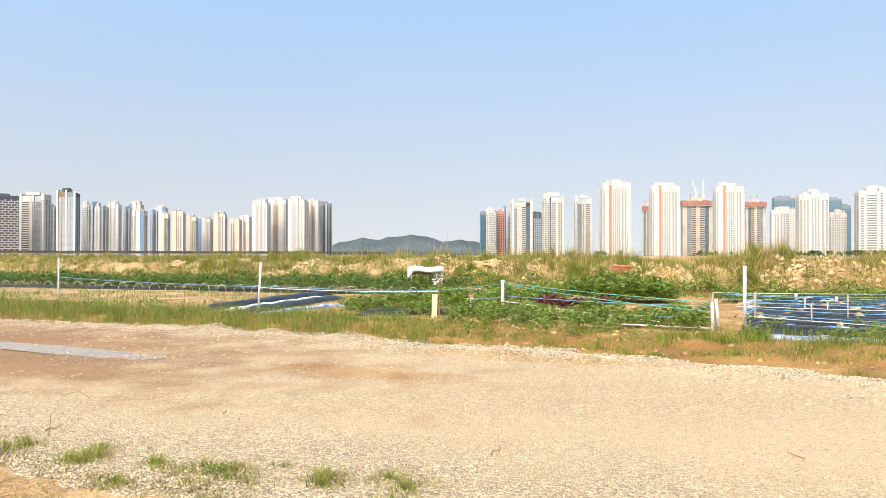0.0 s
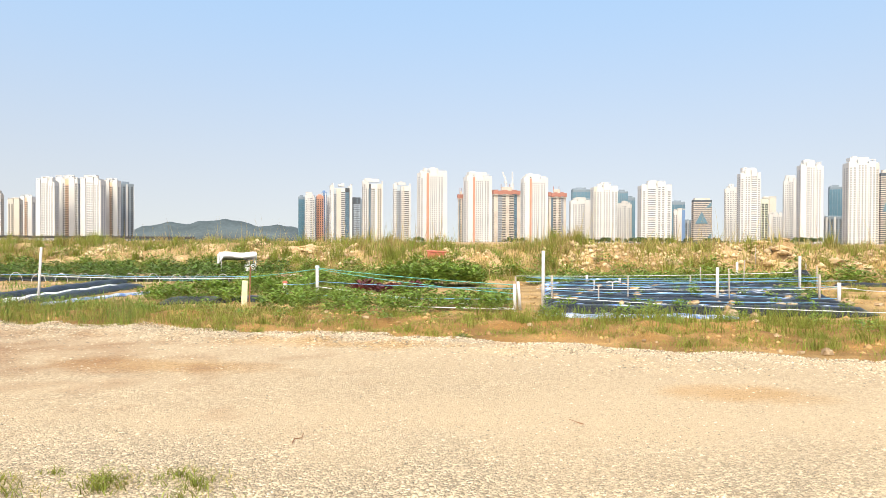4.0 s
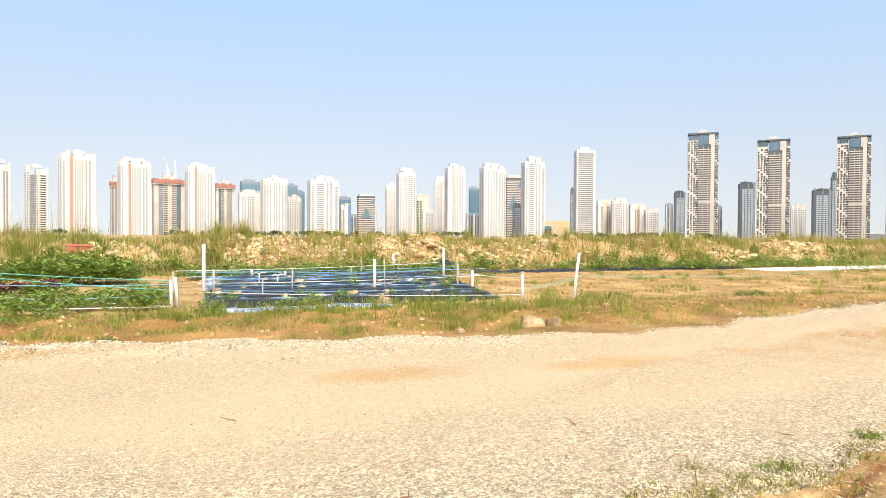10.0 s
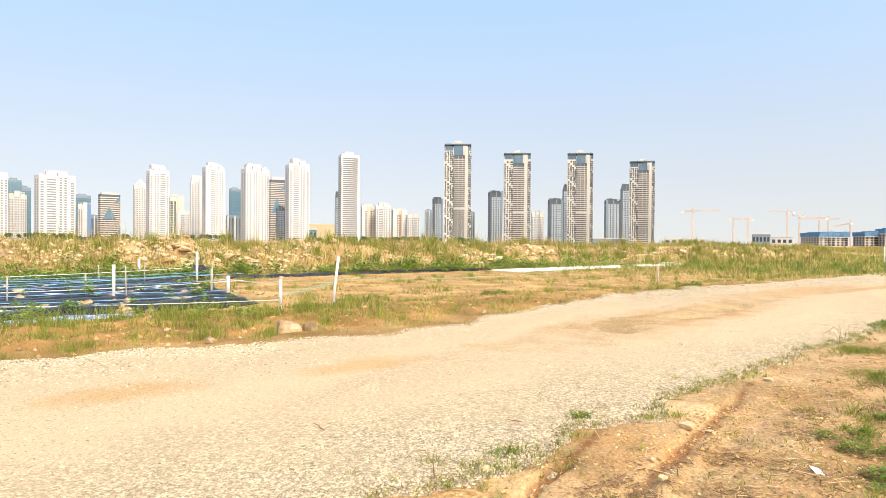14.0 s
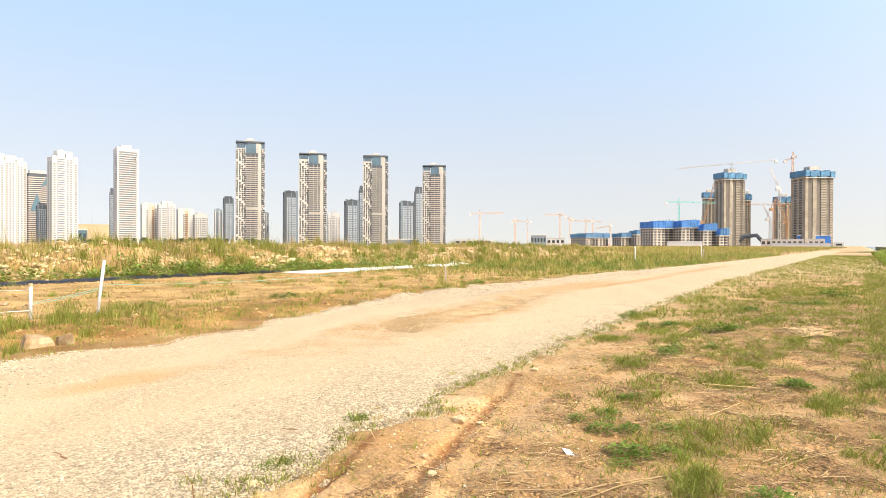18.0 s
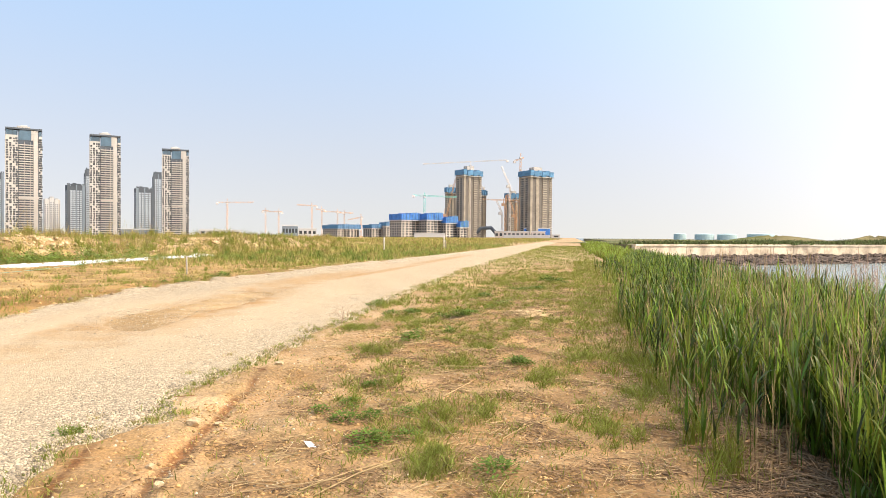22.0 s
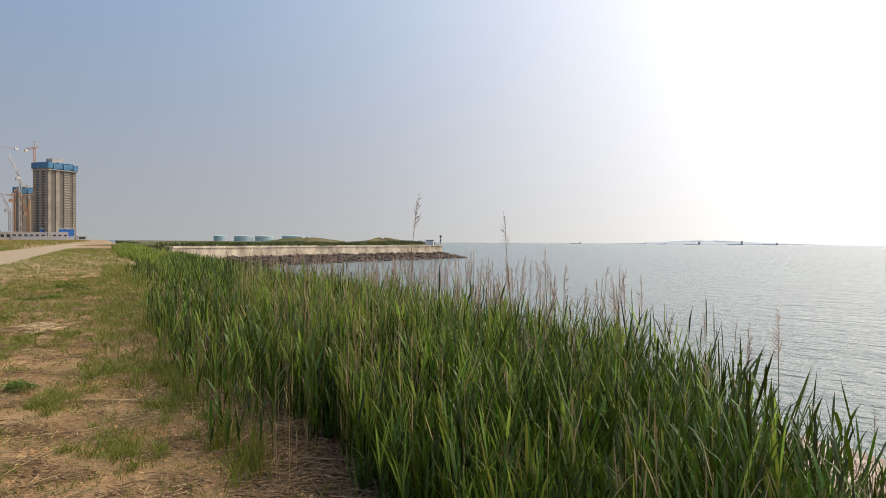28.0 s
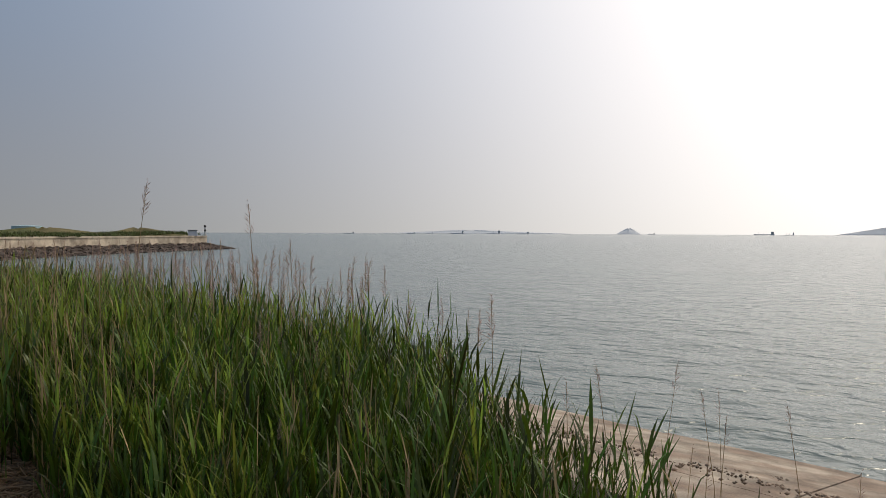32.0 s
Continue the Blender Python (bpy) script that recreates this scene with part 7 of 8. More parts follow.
# strip between the track and the reeds
grass("strip_dry_grass", 26000, (1.5, 26, -1.4, 4.3), 1.1, 0.25, (0.02, 0.08), (0.003, 0.006), DRYGRASS, 1.2, "short dry grass over the trodden soil", bare)
grass("strip_grass", 34000, (2.5, 30, -1.2, 3.3), 0.8, 0.25, (0.03, 0.13), (0.005, 0.010), YGRASS, 0.9, "patches of short green grass on the trodden soil", bare)
GREENS = ((7.5, 2.33, 0.5), (6.25, 1.5, 0.4), (5.23, 1.2, 0.2), (11.7, 2.1, 0.6), (6.6, 1.1, 0.35), (8.2, 0.45, 0.3), (9.5, 0.15, 0.35), (15.9, 0.1, 0.9), (6.5, 0.0, 0.3), (15.9, 4.3, 0.5), (21.0, 4.3, 0.8),
          (13.0, 0.3, 0.6), (18.5, 1.2, 1.0), (17.5, 3.4, 0.8), (24.0, 2.5, 1.4), (10.2, -0.2, 0.5), (4.3, 0.6, 0.25), (13.4, 3.5, 0.5), (11.6, 3.8, 0.3), (7.6, -0.5, 0.3),
          (9.5, 2.9, 0.35), (10.5, 1.6, 0.45), (12.5, 2.9, 0.5), (14.5, 3.2, 0.6), (16.0, 2.2, 0.7), (19.0, 3.0, 1.0), (12.5, 1.2, 0.5), (22.0, 1.0, 1.2), (27.0, 2.0, 2.0), (30.0, 0.2, 2.0), (9.0, 1.6, 0.3), (18.0, -0.3, 0.8))
gu = np.concatenate([RS.normal(a_, r_, int(18 + 34 * r_)) for a_, b_, r_ in GREENS])
gv = np.concatenate([RS.normal(b_, r_ * 0.45, int(18 + 34 * r_)) for a_, b_, r_ in GREENS])
clumps("strip_tufts", gu, gv, 52, 0.11, (0.06, 0.20), (0.005, 0.011), YGRASS, 0.9, "patches of yellow-green grass on the trodden soil", segs=3)
u, v = spots(420, 2.5, 24, -1.0, 3.4)
clumps("strip_small_tufts", u, v, 26, 0.07, (0.03, 0.12), (0.003, 0.008), YGRASS, 1.0, "single small green tufts on the trodden soil")
gu2, gv2 = gu + RS.normal(0, 0.3, len(gu)), gv + RS.normal(0, 0.15, len(gu))
clumps("strip_olive_tufts", gu2, gv2, 40, 0.15, (0.03, 0.12), (0.003, 0.008), DRYGRASS, 1.2, "dry tufts round the green patches on the soil")
u, v = RS.uniform(6.5, 16, 14), RS.uniform(-1.0, -0.25, 14)
clumps("reed_foot_tufts", u, v, 45, 0.13, (0.18, 0.5), (0.007, 0.014), YGRASS, 0.5, "bright green tufts at the foot of the reeds", segs=3)
grass("reed_side_grass", 15000, (8.5, 46, -2.1, 0.2), 1.3, -0.1, (0.05, 0.24), (0.006, 0.015), YGRASS, 0.8, "yellow-green grass along the thin edge of the reeds")
grass("far_strip_grass", 44000, (14, 130, -1.5, 5.6), 2.6, -0.1, (0.05, 0.22), (0.012, 0.028), YGRASS, 0.8, "green grass on the strip beside the track", off_road)
edge_u = np.concatenate([RS.uniform(-6, 34, 240), RS.uniform(1.5, 14, 160)])
clumps("track_edge_tufts", edge_u, road_edges(edge_u)[0] + RS.normal(-0.05, 0.11, 400), 16, 0.06, (0.03, 0.10), (0.004, 0.010), YGRASS, 1.1, "low yellow-green tufts along the stony edge of the track", lift=0.045)
edge_u = RS.uniform(-6, 34, 300)
clumps("track_edge_dry", edge_u, road_edges(edge_u)[0] + RS.normal(-0.05, 0.16, 300), 34, 0.09, (0.03, 0.10), (0.003, 0.006), DRYGRASS, 1.0, "dry tufts along the stony edge of the track", lift=0.045)
edge_u = np.array([3.98, 3.36, 5.18, -3.96, -3.58, -3.06, -2.6, -4.7, -2.3, 11.6, 15.9])
edge_v = np.array([3.76, 3.92, 4.05, 4.1, 4.2, 4.45, 4.4, 4.25, 4.45, 4.0, 4.4])
clumps("track_edge_clumps", edge_u, edge_v, 110, 0.13, (0.04, 0.15), (0.004, 0.009), YGRASS, 0.9, "fuller green tufts on the stony edge of the track", segs=3, lift=0.045)
grass("reed_foot_grass", 400, (3.4, 40, -1.5, -0.2), 1.0, 0.3, (0.10, 0.36), (0.004, 0.010), YGRASS, 0.6, "fine green grass at the foot of the reeds")
n_ = 22000
u, v = RS.uniform(2.2, 22, n_), RS.uniform(-1.3, 3.9, n_)
keep = (rough(u + 5, v, 1.4) > -0.2) & ~((u < 9.5) & (v > 2.35) & (v < 3.85) & (RS.rand(len(u)) < 0.7))
u, v = u[keep], v[keep]
n_ = len(u)


def straws(name, u, v, length, w, mat, label):
    """Dead stalks lying on the soil."""
    n_ = len(u)
    a = RS.rand(n_) * 6.283
    x, y, z = u * UX - v * UY, u * UY + v * UX, height(u, v) + 0.006 + RS.rand(n_) * 0.012
    dx, dy = np.cos(a) * length / 2, np.sin(a) * length / 2
    lift = RS.uniform(-0.06, 0.12, n_) * length
    px, py = -np.sin(a) * w / 2, np.cos(a) * w / 2
    up = w * 0.6
    vs_ = np.stack([np.stack([x - dx - px, y - dy - py, z], -1), np.stack([x - dx + px, y - dy + py, z], -1), np.stack([x - dx, y - dy, z + up], -1),
                    np.stack([x + dx - px, y + dy - py, z + lift], -1), np.stack([x + dx + px, y + dy + py, z + lift], -1), np.stack([x + dx, y + dy, z + lift + up], -1)], 1)
    o = (np.arange(n_) * 6)[:, None]
    loops = np.concatenate([o + np.array([0, 3, 5, 2]), o + np.array([2, 5, 4, 1]), o + np.array([1, 4, 3, 0])], 1)
    me = np_mesh(name, vs_.reshape(-1, 3), loops.ravel(), np.full(n_ * 3, 4))
    return tagged(part(name, me, mat), label, "straw", kind="stuff")


straws("straw_litter", u, v, H(n_, 0.03, 0.2), H(n_, 0.003, 0.008), STRAW, "dead straw and reed stalks lying on the soil")
u, v = RS.uniform(2.5, 9, 26), RS.uniform(-1.0, 2.4, 26)
straws("reed_stalks", u, v, H(26, 0.3, 1.0), H(26, 0.006, 0.010), STRAW, "long dead reed stalks lying on the soil")
u, v = RS.uniform(3, 20, 9000), RS.uniform(-4.6, -0.8, 9000)
u_, v_ = patchy(30000, 3.0, 24, -1.4, 3.0, 1.0, 0.2)
straws("brown_litter", u_, v_, H(len(u_), 0.02, 0.11), H(len(u_), 0.003, 0.008), LITTERBROWN, "rotting brown leaf litter in patches on the soil")
u, v = np.concatenate([u, RS.uniform(2.6, 8, 5000)]), np.concatenate([v, RS.uniform(-2.4, -0.75, 5000)])
straws("reed_litter", u, v, H(14000, 0.06, 0.34), H(14000, 0.005, 0.013), LITTERBROWN, "matted dead reed litter at the foot of the reeds")


def pebbles(name, u, v, s, mat, label, on_road):
    """Small angular stones, each a squashed six-cornered lump."""
    n_ = len(u)
    x, y = u * UX - v * UY, u * UY + v * UX
    z = height(u, v) + (0.030 + heaped(u, v) if on_road else 0.0)
    a = RS.rand(n_) * 6.283
    pts = []
    for k in range(4):
        r = s * (0.7 + 0.6 * RS.rand(n_))
        pts.append(np.stack([x + np.cos(a + k * 1.571) * r, y + np.sin(a + k * 1.571) * r, z + s * 0.15 * RS.rand(n_)], -1))
    pts.append(np.stack([x + s * 0.2 * RS.randn(n_), y + s * 0.2 * RS.randn(n_), z + s * (0.5 + 0.5 * RS.rand(n_))], -1))
    pts.append(np.stack([x, y, z - s * 0.6], -1))
    vs_ = np.stack(pts, 1)
    o = (np.arange(n_) * 6)[:, None]
    f = [o + np.array(t) for t in ((0, 1, 4), (1, 2, 4), (2, 3, 4), (3, 0, 4), (1, 0, 5), (2, 1, 5), (3, 2, 5), (0, 3, 5))]
    me = np_mesh(name, vs_.reshape(-1, 3), np.concatenate(f, 1).ravel(), np.full(n_ * 8, 3))
    return tagged(part(name, me, mat), label, "gravel", kind="stuff")


n_ = 90000
u = RS.uniform(-10, 18, n_)
ne, fe = road_edges(u)
e = np.where(RS.rand(n_) < 0.72, np.abs(RS.normal(0, 0.17, n_)), np.where(RS.rand(n_) < 0.5, 1 - np.abs(RS.normal(0, 0.09, n_)), RS.rand(n_)))
v = ne + (fe - ne) * np.clip(e, -0.05, 1.02) - 0.12 * RS.rand(n_)
pebbles("edge_gravel", u, v, H(n_, 0.004, 0.013) * (0.7 + 0.8 * RS.rand(n_) ** 2), PEBBLE, "loose pale gravel stones along the track", True)
uu_, vv_ = RS.uniform(-6, 12, 16000), -12.4 + np.abs(RS.normal(0, 1.5, 16000))
uu_, vv_ = uu_[vv_ < -5.3], vv_[vv_ < -5.3]
pebbles("shore_debris", uu_, vv_, H(len(uu_), 0.01, 0.04), SHORESTONE, "brown gravel and shells along the waterline", False).location.z = 0.42
u, v = patchy(3500, 2.0, 18, -1.5, 4.2, 1.2, 0.1)
pebbles("soil_gravel", u, v, H(len(u), 0.005, 0.016), PEBBLE, "small stones in the trodden soil", False)

u, v = RS.uniform(-10, 4, 4200), 3.75 + np.abs(RS.normal(0, 0.6, 4200))
pebbles("edge_stones", u, v, H(4200, 0.008, 0.020), PEBBLE, "larger pale stones along the edge of the track", True)
u = RS.choice(RS.uniform(-6.2, -1.6, 14), 34) + RS.normal(0, 0.12, 34)
v = 3.85 + 0.16 * (u + 5.3) + RS.normal(0, 0.13, 34)
clumps("corner_dry_tufts", u + 0.1, v + 0.06, 40, 0.16, (0.03, 0.11), (0.004, 0.008), DRYGRASS, 1.1, "dry tufts along the stony edge of the track", lift=0.045)
clumps("corner_tufts", u, v, 62, 0.12, (0.05, 0.17), (0.005, 0.011), YGRASS, 1.0, "grass tufts along the stony edge of the track", lift=0.045)
u, v = patchy(24000, 2.0, 18, -1.8, 3.6, 1.0, -0.2)
pebbles("strip_clods", u, v, H(len(u), 0.006, 0.022) * (0.5 + RS.rand(len(u)) ** 2), CLOD, "crumbs of dry soil on the trodden strip", False)
u, v = patchy(12000, -20, 40, 10.5, 28, 1.5, 0.1)
pebbles("field_clods", u, v, H(len(u), 0.015, 0.06) * (0.5 + RS.rand(len(u)) ** 2), CLOD, "crumbs of ochre soil over the field", False)
cu = RS.uniform(-34, 80, 70)
u = np.repeat(cu, 150) + RS.normal(0, 0.9, 10500)
v = np.repeat(berm_foot(cu) + RS.uniform(0.8, 4.2, 70), 150) + RS.normal(0, 0.5, 10500)
pebbles("bank_clods", u, v, H(len(u), 0.03, 0.16) * (0.5 + RS.rand(len(u)) ** 2), PALECLOD, "pale broken clods spilling down the bank", False)

u = RS.uniform(-14, 20, 16000)
v = road_edges(u)[1] - np.abs(RS.normal(0, 0.42, 16000)) + 0.12
pebbles("verge_gravel", u, v, H(16000, 0.006, 0.016), PEBBLE, "loose stones along the far edge of the track", True)
u = RS.uniform(-18, 5, 17000)
v = road_edges(u)[1] - np.abs(RS.normal(0.5, 0.75, 17000)) + 0.1
pebbles("heaped_gravel", u, v, H(17000, 0.009, 0.024), PEBBLE, "coarse pale stones heaped along the far edge of the track", True)
u, v = RS.uniform(-9, 24, 42000), RS.uniform(3.9, 11.5, 42000)
ok = (v > road_edges(u)[0]) & (v < road_edges(u)[1])
u, v = u[ok], v[ok]
pebbles("track_stones", u, v, H(len(u), 0.004, 0.011) * (0.6 + RS.rand(len(u)) ** 3), PEBBLE, "loose stones scattered over the track", True)

# weeds on the strip, each a thing of its own, gathered in patches
WEED = [leafy(50 + k, 200, 0.22, 0.09 + 0.03 * k, 0.036 + 0.008 * k, WEEDLEAF, 0.3) for k in range(4)]
rnd = random.Random(14)
for u, v, spread, count in ((6.3, 2.13, 0.35, 5), (6.2, 1.6, 0.2, 2), (5.6, 1.72, 0.18, 3), (9.08, 0.82, 0.16, 4), (14.0, 2.3, 0.45, 6), (10.78, 2.65, 0.35, 4), (13.5, 3.6, 0.35, 3), (21.05, 1.6, 0.8, 7), (12.0, 2.1, 0.4, 3), (5.07, 0.7, 0.05, 1),
                            (5.2, 4.05, 0.08, 1), (3.98, 3.78, 0.07, 2), (-3.6, 4.2, 0.12, 1), (-0.8, 11.2, 0.1, 1), (24, 0.5, 0.8, 4), (18, 2.6, 0.6, 3), (16.5, 1.6, 0.5, 3), (7.4, 2.3, 0.3, 2), (15.5, 4.4, 0.4, 2), (20, 12.8, 1.2, 6), (14.5, 14.2, 0.5, 4), (11.0, 15.3, 0.4, 2)):
    for k in range(count):
        plant(WEED, u + rnd.gauss(0, spread), v + rnd.gauss(0, spread * 0.4), rnd.uniform(0.3, 0.75) * (1 + max(u - 8, 0) * 0.05), "low leafy green weed on the trodden soil", name="weed", group="weeds")


def reeds(name, u, v, hgt, leaves, mat, label, leaf_len=(0.32, 0.6), leaf_w=(0.012, 0.024), stem_w=0.007, start=0.22):
    """Standing reeds: a thin stem and long arching leaves up its length."""
    n_ = len(u)
    z0 = height(u, v) - 0.03
    x0, y0 = u * UX - v * UY, u * UY + v * UX
    la, lm = RS.rand(n_) * 6.283, RS.uniform(0.0, 0.10, n_) * hgt
    out, loops, sizes, k0 = [], [], [], 0

    def stem_at(t):
        return x0 + np.cos(la) * lm * t * t, y0 + np.sin(la) * lm * t * t, z0 + hgt * t

    side = RS.rand(n_) * 6.283
    cs, sn = np.cos(side) * stem_w / 2, np.sin(side) * stem_w / 2
    pts = []
    for t in (0, 0.5, 1.0):
        px, py, pz = stem_at(t)
        q = 1 - 0.6 * t
        pts += [np.stack([px - cs * q, py - sn * q, pz], -1), np.stack([px + cs * q, py + sn * q, pz], -1)]
    vs_ = np.stack(pts, 1)
    o = (np.arange(n_) * 6)[:, None]
    out.append(vs_.reshape(-1, 3))
    loops.append(np.concatenate([o + np.array([0, 1, 3, 2]), o + np.array([2, 3, 5, 4])], 1).ravel())
    sizes.append(np.full(n_ * 2, 4))
    k0 += n_ * 6
    for j in range(leaves):
        t = np.clip(start + (1 - start) * (j + RS.rand(n_)) / leaves, 0, 1)
        px, py, pz = stem_at(t)
        a = RS.rand(n_) * 6.283
        L = RS.uniform(*leaf_len, n_) * (1.05 - 0.25 * t)
        W = RS.uniform(*leaf_w, n_)
        rise = RS.uniform(0.08, 0.30, n_) + 0.26 * t * RS.rand(n_)
        droop = RS.uniform(0.0, 0.45, n_) ** 1.3
        pts = []
        for s in (0, 0.35, 0.7, 1.0):
            out_ = L * (np.sin(rise) * s + droop * 0.5 * s ** 2.2)
            up = L * (np.cos(rise) * s - droop * s ** 2.6)
            ww = W * (0.35, 1.0, 0.75, 0)[(0, 0.35, 0.7, 1.0).index(s)] / 2
            qx, qy, qz = px + np.cos(a) * out_, py + np.sin(a) * out_, pz + up
            if s < 1:
                pts += [np.stack([qx - np.sin(a) * ww, qy + np.cos(a) * ww, qz], -1), np.stack([qx + np.sin(a) * ww, qy - np.cos(a) * ww, qz], -1)]
            else:
                pts += [np.stack([qx, qy, qz], -1)]
        vs_ = np.stack(pts, 1)
        o = (np.arange(n_) * 7)[:, None] + k0
        out.append(vs_.reshape(-1, 3))
        loops.append(np.concatenate([o + np.array([0, 1, 3, 2]), o + np.array([2, 3, 5, 4]), o + np.array([4, 5, 6])], 1).ravel())
        sizes.append(np.tile([4, 4, 3], n_))
        k0 += n_ * 7
    me = np_mesh(name, np.concatenate(out), np.concatenate(loops), np.concatenate(sizes))
    return tagged(part(name, me, mat), label, "reeds", kind="stuff")


def reed_places(n_, u0, u1, inner=-1.4):
    u = RS.uniform(u0, u1, n_)
    outer = np.maximum(-2.2 - 0.8 * np.maximum(u - 1.8, 0), -4.7)
    edge = inner + 0.16 * rough(u, u * 0, 1.6) - 0.12 * smooth(4.2, 5.5, u) - 0.22 * smooth(8, 12, u) - 0.2 * smooth(13, 22, u) - 0.7 * smooth(24, 50, u) - 0.15 * smooth(4.6, 1.5, u)
    v = outer + (edge - outer) * RS.rand(n_) ** 0.95
    return u, v, np.maximum(edge - v, 0.0)


def reed_top(u, v):
    """How high the reed bed stands: lower at its seaward end, by the path and in thin places."""
    return 0.60 + 0.38 * smooth(1.8, 5.5, u) + 0.13 * rough(u, v, 1.3) - 0.8 * height(u, v)


u, v, e = reed_places(7200, 1.4, 15)
keep = (rough(u, v, 0.7, 2) > RS.uniform(-1.7, 0.1, len(u))) & (RS.rand(len(u)) < 0.10 + smooth(-0.1, 1.25, e))
u, v, e = u[keep], v[keep], e[keep]
reeds("reed_bed", u, v, reed_top(u, v) * (0.55 + 0.45 * smooth(0, 0.75, e)) * H(len(u), 0.5, 1.04), 8, REED, "dense tall green reeds along the shore", (0.24, 0.50), (0.006, 0.017), 0.006)
u, v, e = reed_places(3200, 1.5, 15)
reeds("low_reeds", u, v, reed_top(u, v) * H(len(u), 0.2, 0.5) * smooth(0.1, 1.1, e), 6, REED, "short shaded reeds under the tall ones", (0.2, 0.42), (0.012, 0.024), 0.007, start=0.1)
u, v, e = reed_places(2100, 1.8, 7)
reeds("near_reeds", u, v, reed_top(u, v) * (0.55 + 0.45 * smooth(0, 0.7, e)) * H(len(u), 0.35, 0.92), 7, REED, "dense green reeds close to the path", (0.26, 0.55), (0.010, 0.021), 0.007)
u, v, e = reed_places(1500, 1.5, 13)
reeds("dead_reeds", u, v, H(len(u), 0.5, 1.45) * (0.6 + 0.4 * smooth(2, 7, u)) - 0.6 * height(u, v), 2, REEDOLD, "dry straw-coloured reed stalks among the green ones", (0.15, 0.35), (0.005, 0.010), 0.009)
u, v, e = reed_places(8500, 13, 46)
keep = RS.rand(len(u)) < 0.08 + smooth(-0.1, 1.5, e)
u, v, e = u[keep], v[keep], e[keep]
reeds("far_reed_bed", u, v, H(len(u), 0.45, 1.1) * (0.45 + 0.55 * smooth(0, 1.3, e)) + 0.12 * rough(u, v, 3.0) - 0.5 * height(u, v), 7, REED, "dense tall green reeds along the shore", (0.3, 0.55), (0.014, 0.026), 0.014, start=0.1)
u, v, e = reed_places(1800, 13, 46)
reeds("far_bright_reeds", u, v, H(len(u), 0.45, 1.15) * (0.5 + 0.5 * smooth(0, 1.2, e)) - 0.5 * height(u, v), 6, REEDLIGHT, "yellow-green reeds with sunlit tips painted lighter among the darker ones", (0.3, 0.55), (0.012, 0.024), 0.010, start=0.45)
u, v, e = reed_places(6000, 44, 150, -0.9)
reeds("distant_reed_bed", u, v + 1.0 * smooth(46, 70, u) * RS.rand(len(u)), H(len(u), 0.5, 1.5) * (0.35 + 0.65 * smooth(0, 2.0, e)), 5, REEDLIGHT, "dense tall green reeds along the shore", (0.4, 0.7), (0.03, 0.055), 0.025)
u = RS.uniform(0.75, 2.6, 150)
v = RS.uniform(-2.9, -1.75, 150)
reeds("shore_reeds", u, v, H(150, 0.5, 0.95) * smooth(-0.6, 2.2, u), 6, REED, "thin single reeds at the end of the bed", (0.22, 0.42), (0.007, 0.014))
# the thin edge of the bed, where single stems stand in grass
u = np.concatenate([RS.uniform(5.6, 15, 340), RS.uniform(13, 36, 160)])
v = np.where(u < 15, -0.6, -0.7) - RS.rand(500) ** 0.7 * 1.2
reeds("edge_reeds", u, v, H(500, 0.3, 0.95) * (0.55 + 0.45 * smooth(-0.4, -1.1, v)), 5, REED, "single tall reeds at the thin edge of the bed", (0.2, 0.4), (0.014, 0.026), 0.010, start=0.25)
u = RS.uniform(5.8, 22, 120)
v = -0.6 - RS.rand(120) * 1.0
reeds("edge_pale_reeds", u, v, H(120, 0.3, 0.95), 6, REEDLIGHT, "single pale reeds at the thin edge of the bed", (0.2, 0.42), (0.010, 0.020), 0.008, start=0.45)
u = RS.uniform(5.0, 16, 320)
v = -0.75 - RS.rand(320) * 1.2
reeds("edge_dead_reeds", u, v, H(320, 0.3, 1.0), 1, REEDOLD, "single straw stalks at the thin edge of the bed", (0.12, 0.3), (0.006, 0.012), 0.007)
# sunlit tips by lighter leaves near the top, fewer at the shaded near end
u, v, e = reed_places(3000, 1.8, 14)
keep = RS.rand(len(u)) < 0.26 + 0.74 * smooth(3.0, 7.0, u)
u, v, e = u[keep], v[keep], e[keep]
reeds("bright_reeds", u, v, reed_top(u, v) * (0.6 + 0.4 * smooth(0, 0.7, e)) * H(len(u), 0.6, 1.03), 7, REEDLIGHT, "yellow-green reeds with sunlit tips painted lighter among the darker ones", (0.24, 0.5), (0.008, 0.017), 0.006, start=0.6)
# the ragged seaward end of the bed, above the concrete
a = np.radians(RS.uniform(158, 177, 120))
r_ = RS.uniform(2.3, 3.9, 120)
x_, y_ = 0.64 + r_ * np.sin(a), -0.51 + r_ * np.cos(a)
u, v = x_ * UX + y_ * UY, -x_ * UY + y_ * UX
top = 1.6 + r_ * np.tan(np.radians(-9.5 - 0.42 * (np.degrees(a) - 162))) + RS.uniform(-0.35, 0.02, 120)
reeds("end_reeds", u, v, np.maximum(top - height(u, v), 0.3) * 0.9, 6, REED, "ragged green reeds at the end of the bed above the concrete", (0.2, 0.42), (0.008, 0.018), 0.007, start=0.35)
u, v = RS.uniform(6.2, 15, 40), RS.uniform(-1.5, -0.5, 40)
clumps("reed_edge_tufts", u, v, 60, 0.12, (0.10, 0.36), (0.005, 0.010), YGRASS, 0.7, "yellow-green tufts between the outer reeds", segs=3)
